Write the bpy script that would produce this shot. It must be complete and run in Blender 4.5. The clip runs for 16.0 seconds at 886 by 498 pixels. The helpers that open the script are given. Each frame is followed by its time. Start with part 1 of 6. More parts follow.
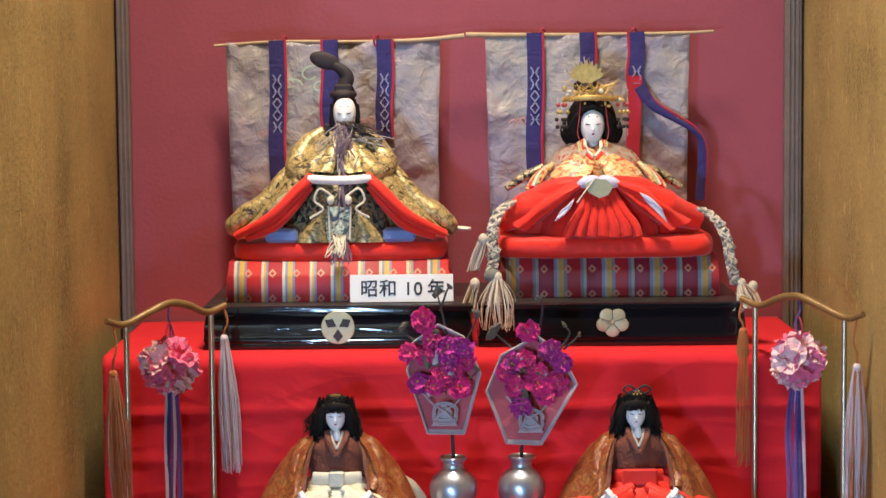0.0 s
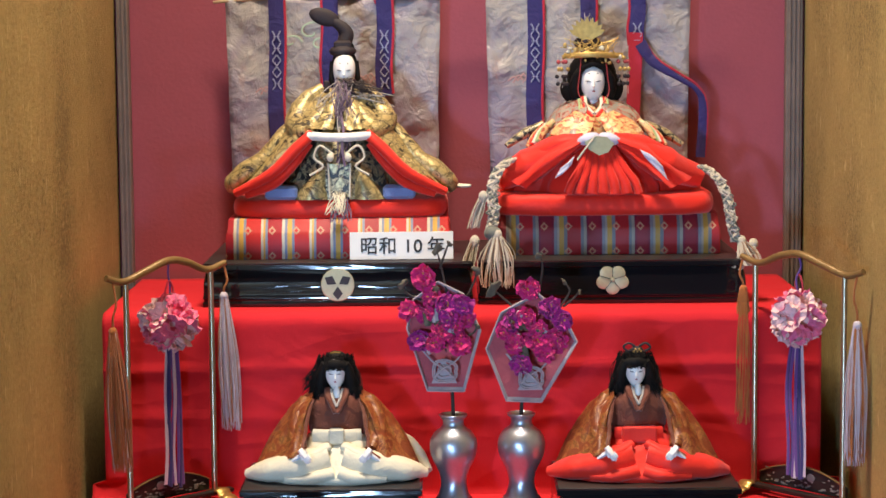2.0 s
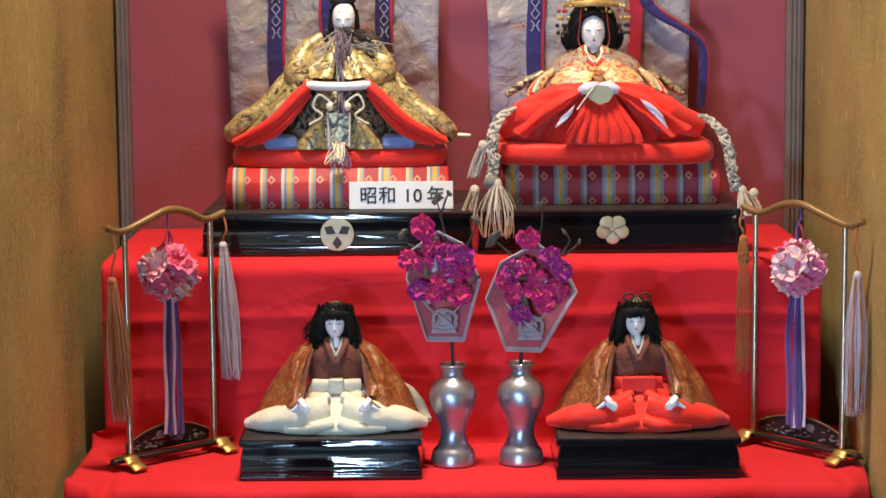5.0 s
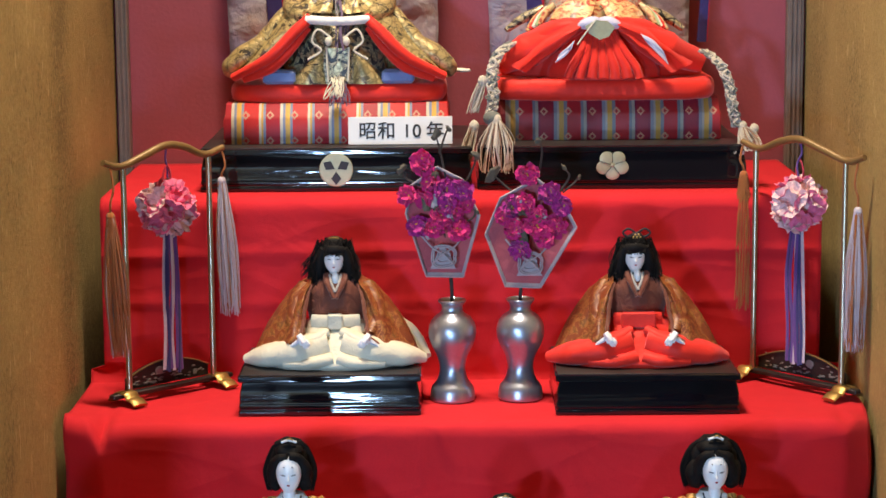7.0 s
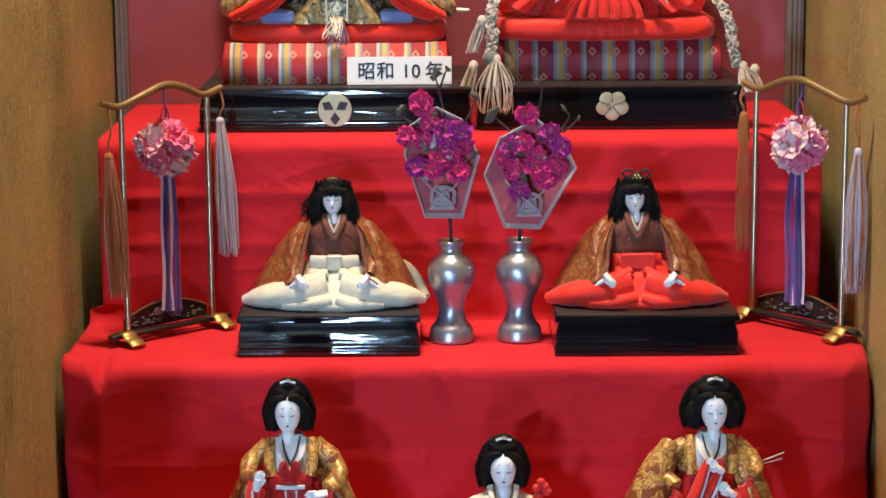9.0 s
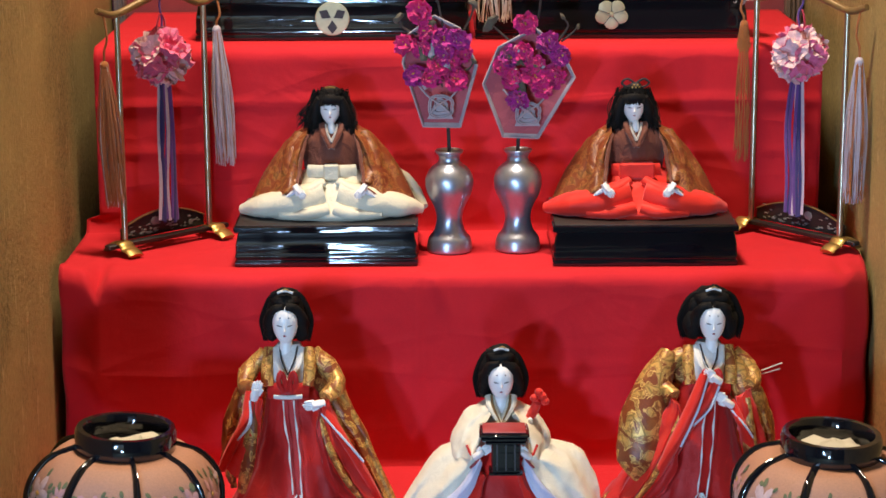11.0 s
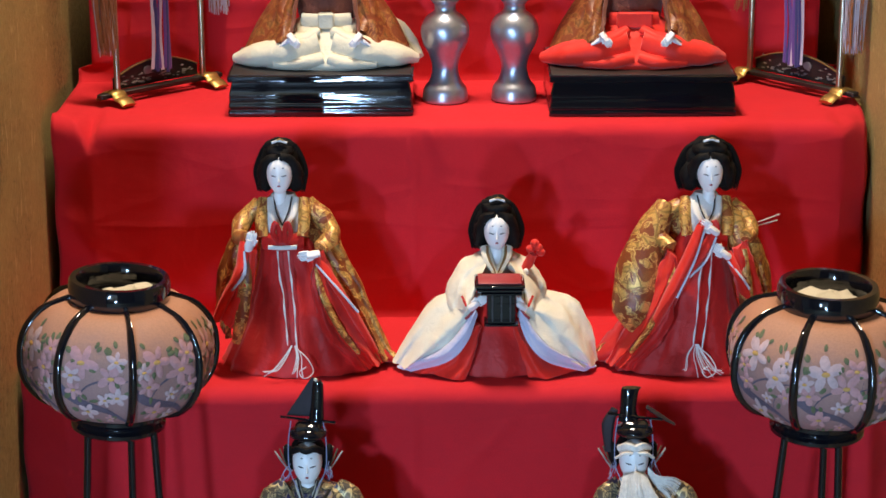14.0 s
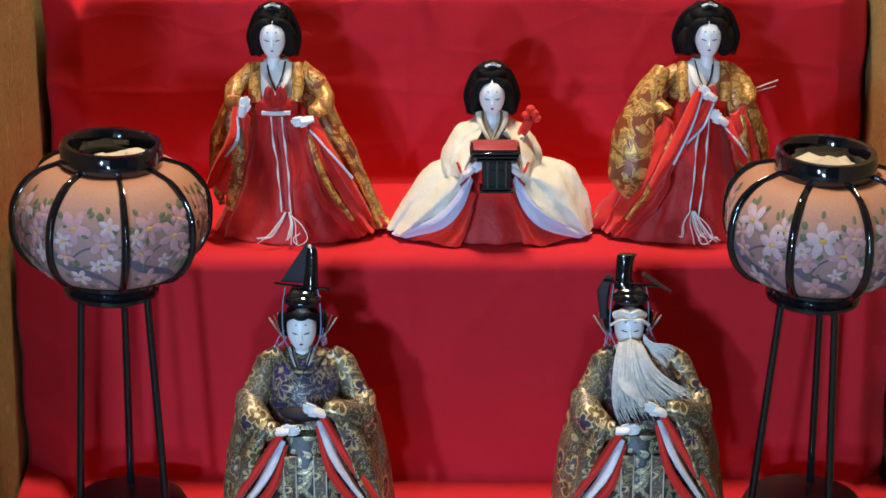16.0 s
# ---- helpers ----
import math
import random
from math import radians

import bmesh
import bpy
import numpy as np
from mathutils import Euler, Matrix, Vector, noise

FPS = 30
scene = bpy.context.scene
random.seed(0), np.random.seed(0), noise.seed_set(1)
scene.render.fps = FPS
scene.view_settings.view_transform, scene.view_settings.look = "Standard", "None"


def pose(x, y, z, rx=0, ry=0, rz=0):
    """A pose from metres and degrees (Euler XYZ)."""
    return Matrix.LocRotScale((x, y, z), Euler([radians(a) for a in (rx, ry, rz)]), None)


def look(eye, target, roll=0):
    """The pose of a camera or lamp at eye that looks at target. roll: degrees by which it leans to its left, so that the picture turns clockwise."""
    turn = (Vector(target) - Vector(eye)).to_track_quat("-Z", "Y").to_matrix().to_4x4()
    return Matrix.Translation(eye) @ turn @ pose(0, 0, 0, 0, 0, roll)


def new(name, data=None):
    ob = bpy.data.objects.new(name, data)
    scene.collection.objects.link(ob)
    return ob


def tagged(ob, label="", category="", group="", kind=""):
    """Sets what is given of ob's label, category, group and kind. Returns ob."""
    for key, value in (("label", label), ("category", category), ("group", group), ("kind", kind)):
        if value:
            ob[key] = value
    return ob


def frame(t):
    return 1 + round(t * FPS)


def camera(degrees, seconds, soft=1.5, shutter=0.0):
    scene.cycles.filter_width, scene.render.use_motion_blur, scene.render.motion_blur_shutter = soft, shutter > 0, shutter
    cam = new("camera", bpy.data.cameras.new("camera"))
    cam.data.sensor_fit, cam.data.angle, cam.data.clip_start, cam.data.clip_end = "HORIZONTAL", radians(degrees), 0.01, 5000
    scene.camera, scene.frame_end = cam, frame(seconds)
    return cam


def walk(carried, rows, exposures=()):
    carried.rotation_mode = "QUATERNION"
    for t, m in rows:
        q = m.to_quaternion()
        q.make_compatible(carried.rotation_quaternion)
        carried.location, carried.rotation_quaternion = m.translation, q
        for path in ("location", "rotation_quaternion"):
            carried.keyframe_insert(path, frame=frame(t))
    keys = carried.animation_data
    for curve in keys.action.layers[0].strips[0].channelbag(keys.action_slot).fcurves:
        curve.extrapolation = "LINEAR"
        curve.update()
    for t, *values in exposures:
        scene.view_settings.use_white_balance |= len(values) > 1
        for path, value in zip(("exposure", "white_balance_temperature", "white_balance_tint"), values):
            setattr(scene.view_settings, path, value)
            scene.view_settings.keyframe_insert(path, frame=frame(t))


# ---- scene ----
# ---- camera and walk ----
cam = camera(23.146, 16.0, soft=1.6)
ROWS = [  # seconds, place, pitch, roll, yaw
    (0.0, 0.0, 0.0, 1.584, -5.0, 0.517, 0.002),
    (0.5, 0.0, 0.0008, 1.5839, -5.18, 0.513, 0.002),
    (1.0, 0.0, 0.0019, 1.5838, -5.462, 0.507, 0.002),
    (1.5, 0.0, 0.0036, 1.5836, -5.863, 0.499, 0.002),
    (2.0, 0.0, 0.0046, 1.5835, -6.129, 0.493, 0.002),
    (2.5, 0.0, 0.0055, 1.5834, -6.341, 0.488, 0.002),
    (3.0, 0.0, 0.0059, 1.5833, -6.433, 0.486, 0.002),
    (3.5, 0.0, 0.0066, 1.5832, -6.616, 0.482, 0.001),
    (4.0, 0.0, 0.008, 1.583, -6.936, 0.474, 0.0),
    (6.5, 0.0, 0.0148, 1.5818, -8.598, 0.43, -0.01),
    (7.0, 0.0, 0.0171, 1.5812, -9.154, 0.414, -0.014),
    (7.5, 0.0, 0.0181, 1.581, -9.379, 0.407, -0.017),
    (8.0, 0.0, 0.0203, 1.5805, -9.909, 0.391, -0.022),
    (10.5, 0.0, 0.0298, 1.5776, -12.18, 0.318, -0.054),
    (11.0, 0.0, 0.0336, 1.5762, -13.073, 0.288, -0.07),
    (11.5, 0.0001, 0.0368, 1.575, -13.805, 0.263, -0.084),
    (12.0, 0.0001, 0.0399, 1.5736, -14.544, 0.237, -0.099),
    (12.5, 0.0001, 0.0432, 1.5722, -15.306, 0.211, -0.116),
    (13.0, 0.0001, 0.046, 1.5709, -15.94, 0.189, -0.131),
    (13.5, 0.0001, 0.0477, 1.57, -16.317, 0.176, -0.14),
    (14.0, 0.0001, 0.0505, 1.5686, -16.963, 0.154, -0.156),
    (14.5, 0.0002, 0.0545, 1.5664, -17.869, 0.123, -0.18),
    (15.0, 0.0002, 0.058, 1.5644, -18.663, 0.097, -0.203),
    (15.5, 0.0003, 0.0623, 1.5618, -19.626, 0.066, -0.231),
    (16.0, 0.0003, 0.0659, 1.5595, -20.413, 0.042, -0.255),
]
walk(cam, [(t, pose(x, y, z, 90 + p, r, w)) for t, x, y, z, p, r, w in ROWS], exposures=[(0.0, 0.0), (16.0, 0.0)])

# ---- world and lights ----
world = bpy.data.worlds.new("world")
scene.world = world
world.use_nodes = True
sky = world.node_tree.nodes.new("ShaderNodeTexSky")
sky.sky_type, sky.sun_disc, sky.sun_elevation, sky.sun_rotation = "NISHITA", False, math.radians(40), math.radians(20)
world.node_tree.links.new(sky.outputs[0], world.node_tree.nodes["Background"].inputs[0])
world.node_tree.nodes["Background"].inputs[1].default_value = 0.15


def area_lamp(name, m, sx, sy, watts, colour, spread=180):
    lamp = bpy.data.lights.new(name, "AREA")
    lamp.shape, lamp.size, lamp.size_y, lamp.energy, lamp.color = "RECTANGLE", sx, sy, watts, colour
    lamp.spread = math.radians(spread)
    ob = new(name, lamp)
    ob.matrix_world = m
    return ob


# daylight through two panes of the glazed door behind the camera, and an unseen lamp assumed behind the alcove lintel
WIN = (-1.35, -0.10, 0.15, 1.85)
area_lamp("door_daylight_low", look((-0.34, -0.97, 0.40), (0.0, 2.5, 0.8)), 0.17, 0.22, 30, (0.40, 0.65, 1.0))
area_lamp("door_daylight_high", look((-1.05, -0.97, 1.20), (0.0, 2.5, 0.9)), 0.16, 0.18, 60, (0.40, 0.65, 1.0))
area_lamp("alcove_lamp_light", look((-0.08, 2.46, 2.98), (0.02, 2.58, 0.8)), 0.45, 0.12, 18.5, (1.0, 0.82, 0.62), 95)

# ---- materials ----


def shader(name):
    m = bpy.data.materials.new(name)
    m.use_nodes = True
    return m, m.node_tree.nodes, m.node_tree.links, m.node_tree.nodes["Principled BSDF"]


def coords(n, l, scale=(1, 1, 1), turn=(0, 0, 0)):
    c, mp = n.new("ShaderNodeTexCoord"), n.new("ShaderNodeMapping")
    mp.inputs["Scale"].default_value, mp.inputs["Rotation"].default_value = scale, turn
    l.new(c.outputs["Object"], mp.inputs["Vector"])
    return mp.outputs["Vector"]


def noise_node(n, l, vec, scale, detail=4, rough=0.55, warp=0.0):
    t = n.new("ShaderNodeTexNoise")
    t.inputs["Scale"].default_value, t.inputs["Detail"].default_value = scale, detail
    t.inputs["Roughness"].default_value, t.inputs["Distortion"].default_value = rough, warp
    l.new(vec, t.inputs["Vector"])
    return t.outputs["Fac"]


def ramp(n, l, fac, stops, mode="LINEAR"):
    r = n.new("ShaderNodeValToRGB")
    r.color_ramp.interpolation = mode
    e = r.color_ramp.elements
    while len(e) < len(stops):
        e.new(0.5)
    for k, (p, c) in enumerate(stops):
        e[k].position, e[k].color = p, (*c, 1) if len(c) == 3 else c
    l.new(fac, r.inputs["Fac"])
    return r.outputs["Color"]


def mixed(n, l, fac, a, b, mode="MIX"):
    x = n.new("ShaderNodeMix")
    x.data_type, x.blend_type = "RGBA", mode
    for sock, v in ((x.inputs[0], fac), (x.inputs[6], a), (x.inputs[7], b)):
        if isinstance(v, (int, float)):
            sock.default_value = v
        elif isinstance(v, tuple):
            sock.default_value = (*v, 1)
        else:
            l.new(v, sock)
    return x.outputs[2]


def maths(n, l, op, a, b=0.0):
    x = n.new("ShaderNodeMath")
    x.operation = op
    for sock, v in zip(x.inputs, (a, b)):
        if isinstance(v, (int, float)):
            sock.default_value = v
        else:
            l.new(v, sock)
    return x.outputs[0]


def bump(n, l, p, height, strength, dist):
    b = n.new("ShaderNodeBump")
    b.inputs["Strength"].default_value, b.inputs["Distance"].default_value = strength, dist
    l.new(height, b.inputs["Height"])
    l.new(b.outputs["Normal"], p.inputs["Normal"])


def dim(c, k):
    return tuple(min(1.0, v * k) for v in c)


def plain(name, colour, rough=0.6, metal=0.0, coat=0.0, vary=0.18, scale=60, relief=0.15, depth=0.0006, sheen=0.0, spec=None):
    """A surface with soft mottling at two scales and a fine relief."""
    m, n, l, p = shader(name)
    v = coords(n, l)
    big, small = noise_node(n, l, v, scale * 0.15, 3), noise_node(n, l, v, scale, 5)
    both = maths(n, l, "ADD", maths(n, l, "MULTIPLY", big, 0.55), maths(n, l, "MULTIPLY", small, 0.45))
    l.new(ramp(n, l, both, [(0.3, dim(colour, 1 - vary)), (0.7, dim(colour, 1 + vary))]), p.inputs["Base Color"])
    p.inputs["Roughness"].default_value, p.inputs["Metallic"].default_value = rough, metal
    p.inputs["Coat Weight"].default_value, p.inputs["Coat Roughness"].default_value = coat, 0.06
    p.inputs["Sheen Weight"].default_value = sheen
    if spec is not None:
        p.inputs["Specular IOR Level"].default_value = spec
    if relief:
        bump(n, l, p, small, relief, depth)
    return m


def cloth(name, colour, vary=0.12, weave=900, crease=18, rough=0.85, sheen=0.25, pressed=0.0, relief=0.6):
    """Woven cloth: a fine thread relief, soft creases and slightly uneven dye."""
    m, n, l, p = shader(name)
    v = coords(n, l)
    dye, fold = noise_node(n, l, v, 9, 4), noise_node(n, l, v, crease, 3, 0.5, 0.6)
    thread = noise_node(n, l, v, weave, 2)
    f = maths(n, l, "ADD", maths(n, l, "MULTIPLY", dye, 0.5), maths(n, l, "MULTIPLY", thread, 0.5))
    l.new(ramp(n, l, f, [(0.3, dim(colour, 1 - vary)), (0.7, dim(colour, 1 + vary))]), p.inputs["Base Color"])
    p.inputs["Roughness"].default_value, p.inputs["Sheen Weight"].default_value = rough, sheen
    p.inputs["Specular IOR Level"].default_value = 0.25
    h = maths(n, l, "ADD", maths(n, l, "MULTIPLY", fold, 1.0), maths(n, l, "MULTIPLY", thread, 0.08))
    if pressed:
        # sharp straight creases left from folding
        for k, (sx, sz, sc) in enumerate(((1.0, 1.0, 5.5), (0.55, 1.7, 9.0))):
            vo = n.new("ShaderNodeTexVoronoi")
            vo.feature, vo.inputs["Scale"].default_value = "DISTANCE_TO_EDGE", sc
            l.new(coords(n, l, (sx, 0.7, sz), (0.3, 0.5 + k, 0.2)), vo.inputs["Vector"])
            h = maths(n, l, "ADD", h, maths(n, l, "MULTIPLY", ramp(n, l, vo.outputs["Distance"], [(0.0, (1, 1, 1)), (0.10, (0.15, 0.15, 0.15)), (0.30, (0, 0, 0))]), pressed))
    bump(n, l, p, h, relief, 0.007)
    return m


def brocade(name, ground, motif, thread, scale=55, amount=0.5, metal=0.55, warp=2.2):
    """Figured silk: swirling motifs of gilt thread with dark outlines on a coloured ground."""
    m, n, l, p = shader(name)
    v = coords(n, l)
    sw = noise_node(n, l, v, scale, 2, 0.5, warp)
    vo = n.new("ShaderNodeTexVoronoi")
    vo.feature, vo.inputs["Scale"].default_value = "DISTANCE_TO_EDGE", scale * 2.4
    l.new(v, vo.inputs["Vector"])
    edge = ramp(n, l, vo.outputs["Distance"], [(0.03, (0, 0, 0)), (0.12, (1, 1, 1))])
    mask = ramp(n, l, sw, [(amount - 0.03, (0, 0, 0)), (amount + 0.03, (1, 1, 1))])
    line = ramp(n, l, sw, [(amount - 0.07, (0, 0, 0)), (amount - 0.045, (1, 1, 1)), (amount - 0.02, (0, 0, 0))])
    fine = noise_node(n, l, v, 700, 2)
    third = noise_node(n, l, v, scale * 0.5, 2, 0.5, 1.0)
    base = mixed(n, l, ramp(n, l, third, [(0.5, (0, 0, 0)), (0.58, (1, 1, 1))]), ground, thread)
    col = mixed(n, l, mask, base, mixed(n, l, edge, dim(motif, 0.55), motif))
    col = mixed(n, l, line, col, dim(motif, 1.35))
    col = mixed(n, l, 1.0, col, ramp(n, l, fine, [(0.3, (0.7, 0.7, 0.7)), (0.7, (1, 1, 1))]), "MULTIPLY")
    l.new(col, p.inputs["Base Color"])
    l.new(maths(n, l, "MULTIPLY", mask, metal), p.inputs["Metallic"])
    p.inputs["Roughness"].default_value = 0.42
    bump(n, l, p, maths(n, l, "ADD", sw, maths(n, l, "MULTIPLY", fine, 0.15)), 0.5, 0.002)
    return m


def flowered(name, ground, swirl, petals, scale=38, metal=0.45):
    """Dark figured silk strewn with gilt-edged five-petalled blossoms over fine arabesques."""
    m, n, l, p = shader(name)
    v = coords(n, l)
    vo = n.new("ShaderNodeTexVoronoi")
    vo.inputs["Scale"].default_value, vo.inputs["Randomness"].default_value = scale, 0.85
    l.new(v, vo.inputs["Vector"])
    off = n.new("ShaderNodeVectorMath")
    off.operation = "SUBTRACT"
    l.new(v, off.inputs[0])
    l.new(vo.outputs["Position"], off.inputs[1])
    sep = n.new("ShaderNodeSeparateXYZ")
    l.new(off.outputs["Vector"], sep.inputs[0])
    angle = maths(n, l, "ARCTAN2", sep.outputs[2], sep.outputs[0])
    lobe = maths(n, l, "ABSOLUTE", maths(n, l, "COSINE", maths(n, l, "MULTIPLY", angle, 2.5)))
    wob = noise_node(n, l, v, 160, 2)
    rr = maths(n, l, "DIVIDE", vo.outputs["Distance"], maths(n, l, "ADD", maths(n, l, "MULTIPLY", lobe, 0.24), maths(n, l, "ADD", maths(n, l, "MULTIPLY", wob, 0.16), 0.16)))
    pick = n.new("ShaderNodeSeparateColor")
    l.new(vo.outputs["Color"], pick.inputs[0])
    hue = ramp(n, l, pick.outputs[0], [(i / len(petals), c) for i, c in enumerate(petals)], "CONSTANT")
    flower = ramp(n, l, rr, [(0.92, (1, 1, 1)), (1.0, (0, 0, 0))])
    rim = ramp(n, l, rr, [(0.72, (0, 0, 0)), (0.82, (1, 1, 1)), (0.97, (1, 1, 1)), (1.05, (0, 0, 0))])
    heart = ramp(n, l, rr, [(0.22, (1, 1, 1)), (0.30, (0, 0, 0))])
    vine = noise_node(n, l, v, scale * 2.2, 2, 0.5, 2.4)
    line = ramp(n, l, vine, [(0.46, (0, 0, 0)), (0.49, (1, 1, 1)), (0.52, (1, 1, 1)), (0.55, (0, 0, 0))])
    fine = noise_node(n, l, v, 800, 2)
    col = mixed(n, l, line, mixed(n, l, ramp(n, l, noise_node(n, l, v, scale * 0.6, 2), [(0.45, (0, 0, 0)), (0.6, (1, 1, 1))]), ground, dim(ground, 2.0)), swirl)
    col = mixed(n, l, flower, col, hue)
    col = mixed(n, l, rim, col, dim(swirl, 1.5))
    col = mixed(n, l, heart, col, dim(swirl, 1.2))
    col = mixed(n, l, 1.0, col, ramp(n, l, fine, [(0.3, (0.65, 0.65, 0.65)), (0.7, (1, 1, 1))]), "MULTIPLY")
    l.new(col, p.inputs["Base Color"])
    l.new(maths(n, l, "MULTIPLY", maths(n, l, "MAXIMUM", line, rim), metal), p.inputs["Metallic"])
    p.inputs["Roughness"].default_value = 0.4
    bump(n, l, p, maths(n, l, "ADD", maths(n, l, "MULTIPLY", rim, 0.5), maths(n, l, "MULTIPLY", fine, 0.4)), 0.4, 0.001)
    return m


def lacquer(name, colour=(0.006, 0.006, 0.009)):
    m, n, l, p = shader(name)
    v = coords(n, l)
    wave, dust = noise_node(n, l, coords(n, l, (0.22, 1, 2.6)), 20, 3, 0.45, 0.4), noise_node(n, l, v, 400, 3)
    p.inputs["Base Color"].default_value = (*colour, 1)
    l.new(ramp(n, l, dust, [(0.35, (0.04, 0.04, 0.04)), (0.8, (0.13, 0.13, 0.13))]), p.inputs["Roughness"])
    p.inputs["Coat Weight"].default_value, p.inputs["Coat Roughness"].default_value = 0.6, 0.04
    bump(n, l, p, wave, 0.4, 0.005)
    return m


def kyoto_wall(name, colour):
    """Ochre earth plaster with straw flecks and vertical trowel streaks."""
    m, n, l, p = shader(name)
    v, s = coords(n, l), coords(n, l, (1, 0.35, 0.09))
    grit, blotch = noise_node(n, l, v, 170, 6, 0.72), noise_node(n, l, v, 5, 4)
    streak = noise_node(n, l, s, 90, 3)
    fleck = ramp(n, l, noise_node(n, l, coords(n, l, (1, 0.5, 0.16)), 210, 2), [(0.64, (0, 0, 0)), (0.70, (1, 1, 1))])
    f = maths(n, l, "ADD", maths(n, l, "MULTIPLY", blotch, 0.40), maths(n, l, "ADD", maths(n, l, "MULTIPLY", grit, 0.56), maths(n, l, "MULTIPLY", streak, 0.04)))
    col = ramp(n, l, f, [(0.38, dim(colour, 0.52)), (0.47, dim(colour, 0.92)), (0.65, dim(colour, 1.25))])
    col = mixed(n, l, maths(n, l, "MULTIPLY", fleck, 0.40), col, (0.72, 0.56, 0.26))
    l.new(col, p.inputs["Base Color"])
    p.inputs["Roughness"].default_value, p.inputs["Specular IOR Level"].default_value = 0.8, 0.3
    bump(n, l, p, grit, 0.8, 0.003)
    return m


def striped(name, period, stops, zlift):
    """Striped plinth cloth with small woven diamonds down the red stripes."""
    m, n, l, p = shader(name)
    sep = n.new("ShaderNodeSeparateXYZ")
    l.new(coords(n, l), sep.inputs[0])
    x = maths(n, l, "FRACT", maths(n, l, "ADD", maths(n, l, "MULTIPLY", sep.outputs[0], 1 / period), 10.0))
    col = ramp(n, l, x, stops, "CONSTANT")
    half = maths(n, l, "FRACT", maths(n, l, "ADD", maths(n, l, "MULTIPLY", sep.outputs[0], 2 / period), 20.22))
    dx = maths(n, l, "ABSOLUTE", maths(n, l, "SUBTRACT", half, 0.5))
    dz = maths(n, l, "ABSOLUTE", maths(n, l, "SUBTRACT", maths(n, l, "FRACT", maths(n, l, "ADD", maths(n, l, "MULTIPLY", sep.outputs[2], 1 / 0.034), zlift)), 0.5))
    dd = maths(n, l, "ADD", maths(n, l, "MULTIPLY", dx, 1.0), dz)
    ring = maths(n, l, "MULTIPLY", maths(n, l, "LESS_THAN", dd, 0.17), maths(n, l, "GREATER_THAN", dd, 0.08))
    col = mixed(n, l, ring, col, (0.55, 0.30, 0.20))
    fine = noise_node(n, l, coords(n, l), 800, 2)
    soft = noise_node(n, l, coords(n, l), 30, 3)
    col = mixed(n, l, 1.0, col, ramp(n, l, maths(n, l, "MULTIPLY", maths(n, l, "ADD", fine, soft), 0.5), [(0.3, (0.65, 0.65, 0.65)), (0.65, (1, 1, 1))]), "MULTIPLY")
    l.new(col, p.inputs["Base Color"])
    p.inputs["Roughness"].default_value = 0.55
    bump(n, l, p, fine, 0.3, 0.001)
    return m


RED = cloth("red_felt", (0.56, 0.014, 0.024), crease=11, sheen=0.03, pressed=0.15)
RED_SILK = cloth("red_silk", (0.72, 0.024, 0.013), crease=45, rough=0.55, sheen=0.2, relief=0.25)
RED_SKIRT = cloth("red_skirt_silk", (0.50, 0.015, 0.013), crease=60, rough=0.5, sheen=0.15, relief=0.28)
CRIMSON_WALL = plain("crimson_wall_cloth", (0.30, 0.058, 0.085), 0.75, vary=0.07, scale=160, relief=0.5, depth=0.0012, sheen=0.2)
OCHRE = kyoto_wall("ochre_plaster", (0.385, 0.285, 0.105))
TRIM = plain("grey_brown_trim", (0.17, 0.13, 0.11), 0.45, vary=0.2, scale=120)
LACQUER = lacquer("black_lacquer")
LACQUER_TOP = plain("worn_lacquer", (0.022, 0.018, 0.017), 0.35, vary=0.4, scale=60, relief=0.1)
GOLD = plain("gilt_metal", (0.50, 0.34, 0.11), 0.38, 0.85, vary=0.25, scale=150, relief=0.3)
CROWN_GOLD = plain("tarnished_gilt", (0.50, 0.34, 0.11), 0.48, 0.65, vary=0.35, scale=200, relief=0.4)
PALE_GOLD = plain("pale_gilt_paint", (0.40, 0.38, 0.23), 0.5, 0.35, vary=0.15, scale=200)
BRASS_DULL = plain("dull_brass_tube", (0.42, 0.36, 0.25), 0.28, 0.85, vary=0.2, scale=130)
YOKE = plain("bronzed_yoke_wood", (0.22, 0.135, 0.05), 0.38, 0.25, vary=0.3, scale=110)
SILVER = plain("silvered_vase", (0.42, 0.45, 0.53), 0.34, 0.82, vary=0.12, scale=240, relief=0.25, depth=0.0005)
GOFUN = plain("white_shell_paint", (0.86, 0.85, 0.84), 0.35, vary=0.03, scale=80, relief=0.05)
HAIR = plain("black_silk_hair", (0.006, 0.005, 0.005), 0.7, vary=0.4, scale=300, relief=0.6, depth=0.001, spec=0.18)
EYE = plain("grey_brown_eye_paint", (0.10, 0.09, 0.10), 0.6, vary=0.2)
INK = plain("black_ink", (0.02, 0.018, 0.02), 0.6, vary=0.2)
LIP = plain("red_lip_paint", (0.35, 0.04, 0.05), 0.5)
WHITE_SILK = cloth("white_silk", (0.74, 0.73, 0.70), relief=0.3, crease=80, rough=0.5, sheen=0.1)
CREAM = cloth("cream_silk", (0.66, 0.62, 0.49), relief=0.3, crease=60, rough=0.5, sheen=0.1)
KNEEL_SILK = cloth("warm_white_silk", (0.74, 0.70, 0.58), relief=0.3, crease=60, rough=0.5, sheen=0.1)
PALE_BLUE = cloth("pale_blue_silk", (0.54, 0.54, 0.70), relief=0.3, crease=80, rough=0.5)
LINING = cloth("bluish_white_lining", (0.60, 0.66, 0.78), relief=0.3, crease=80, rough=0.5)
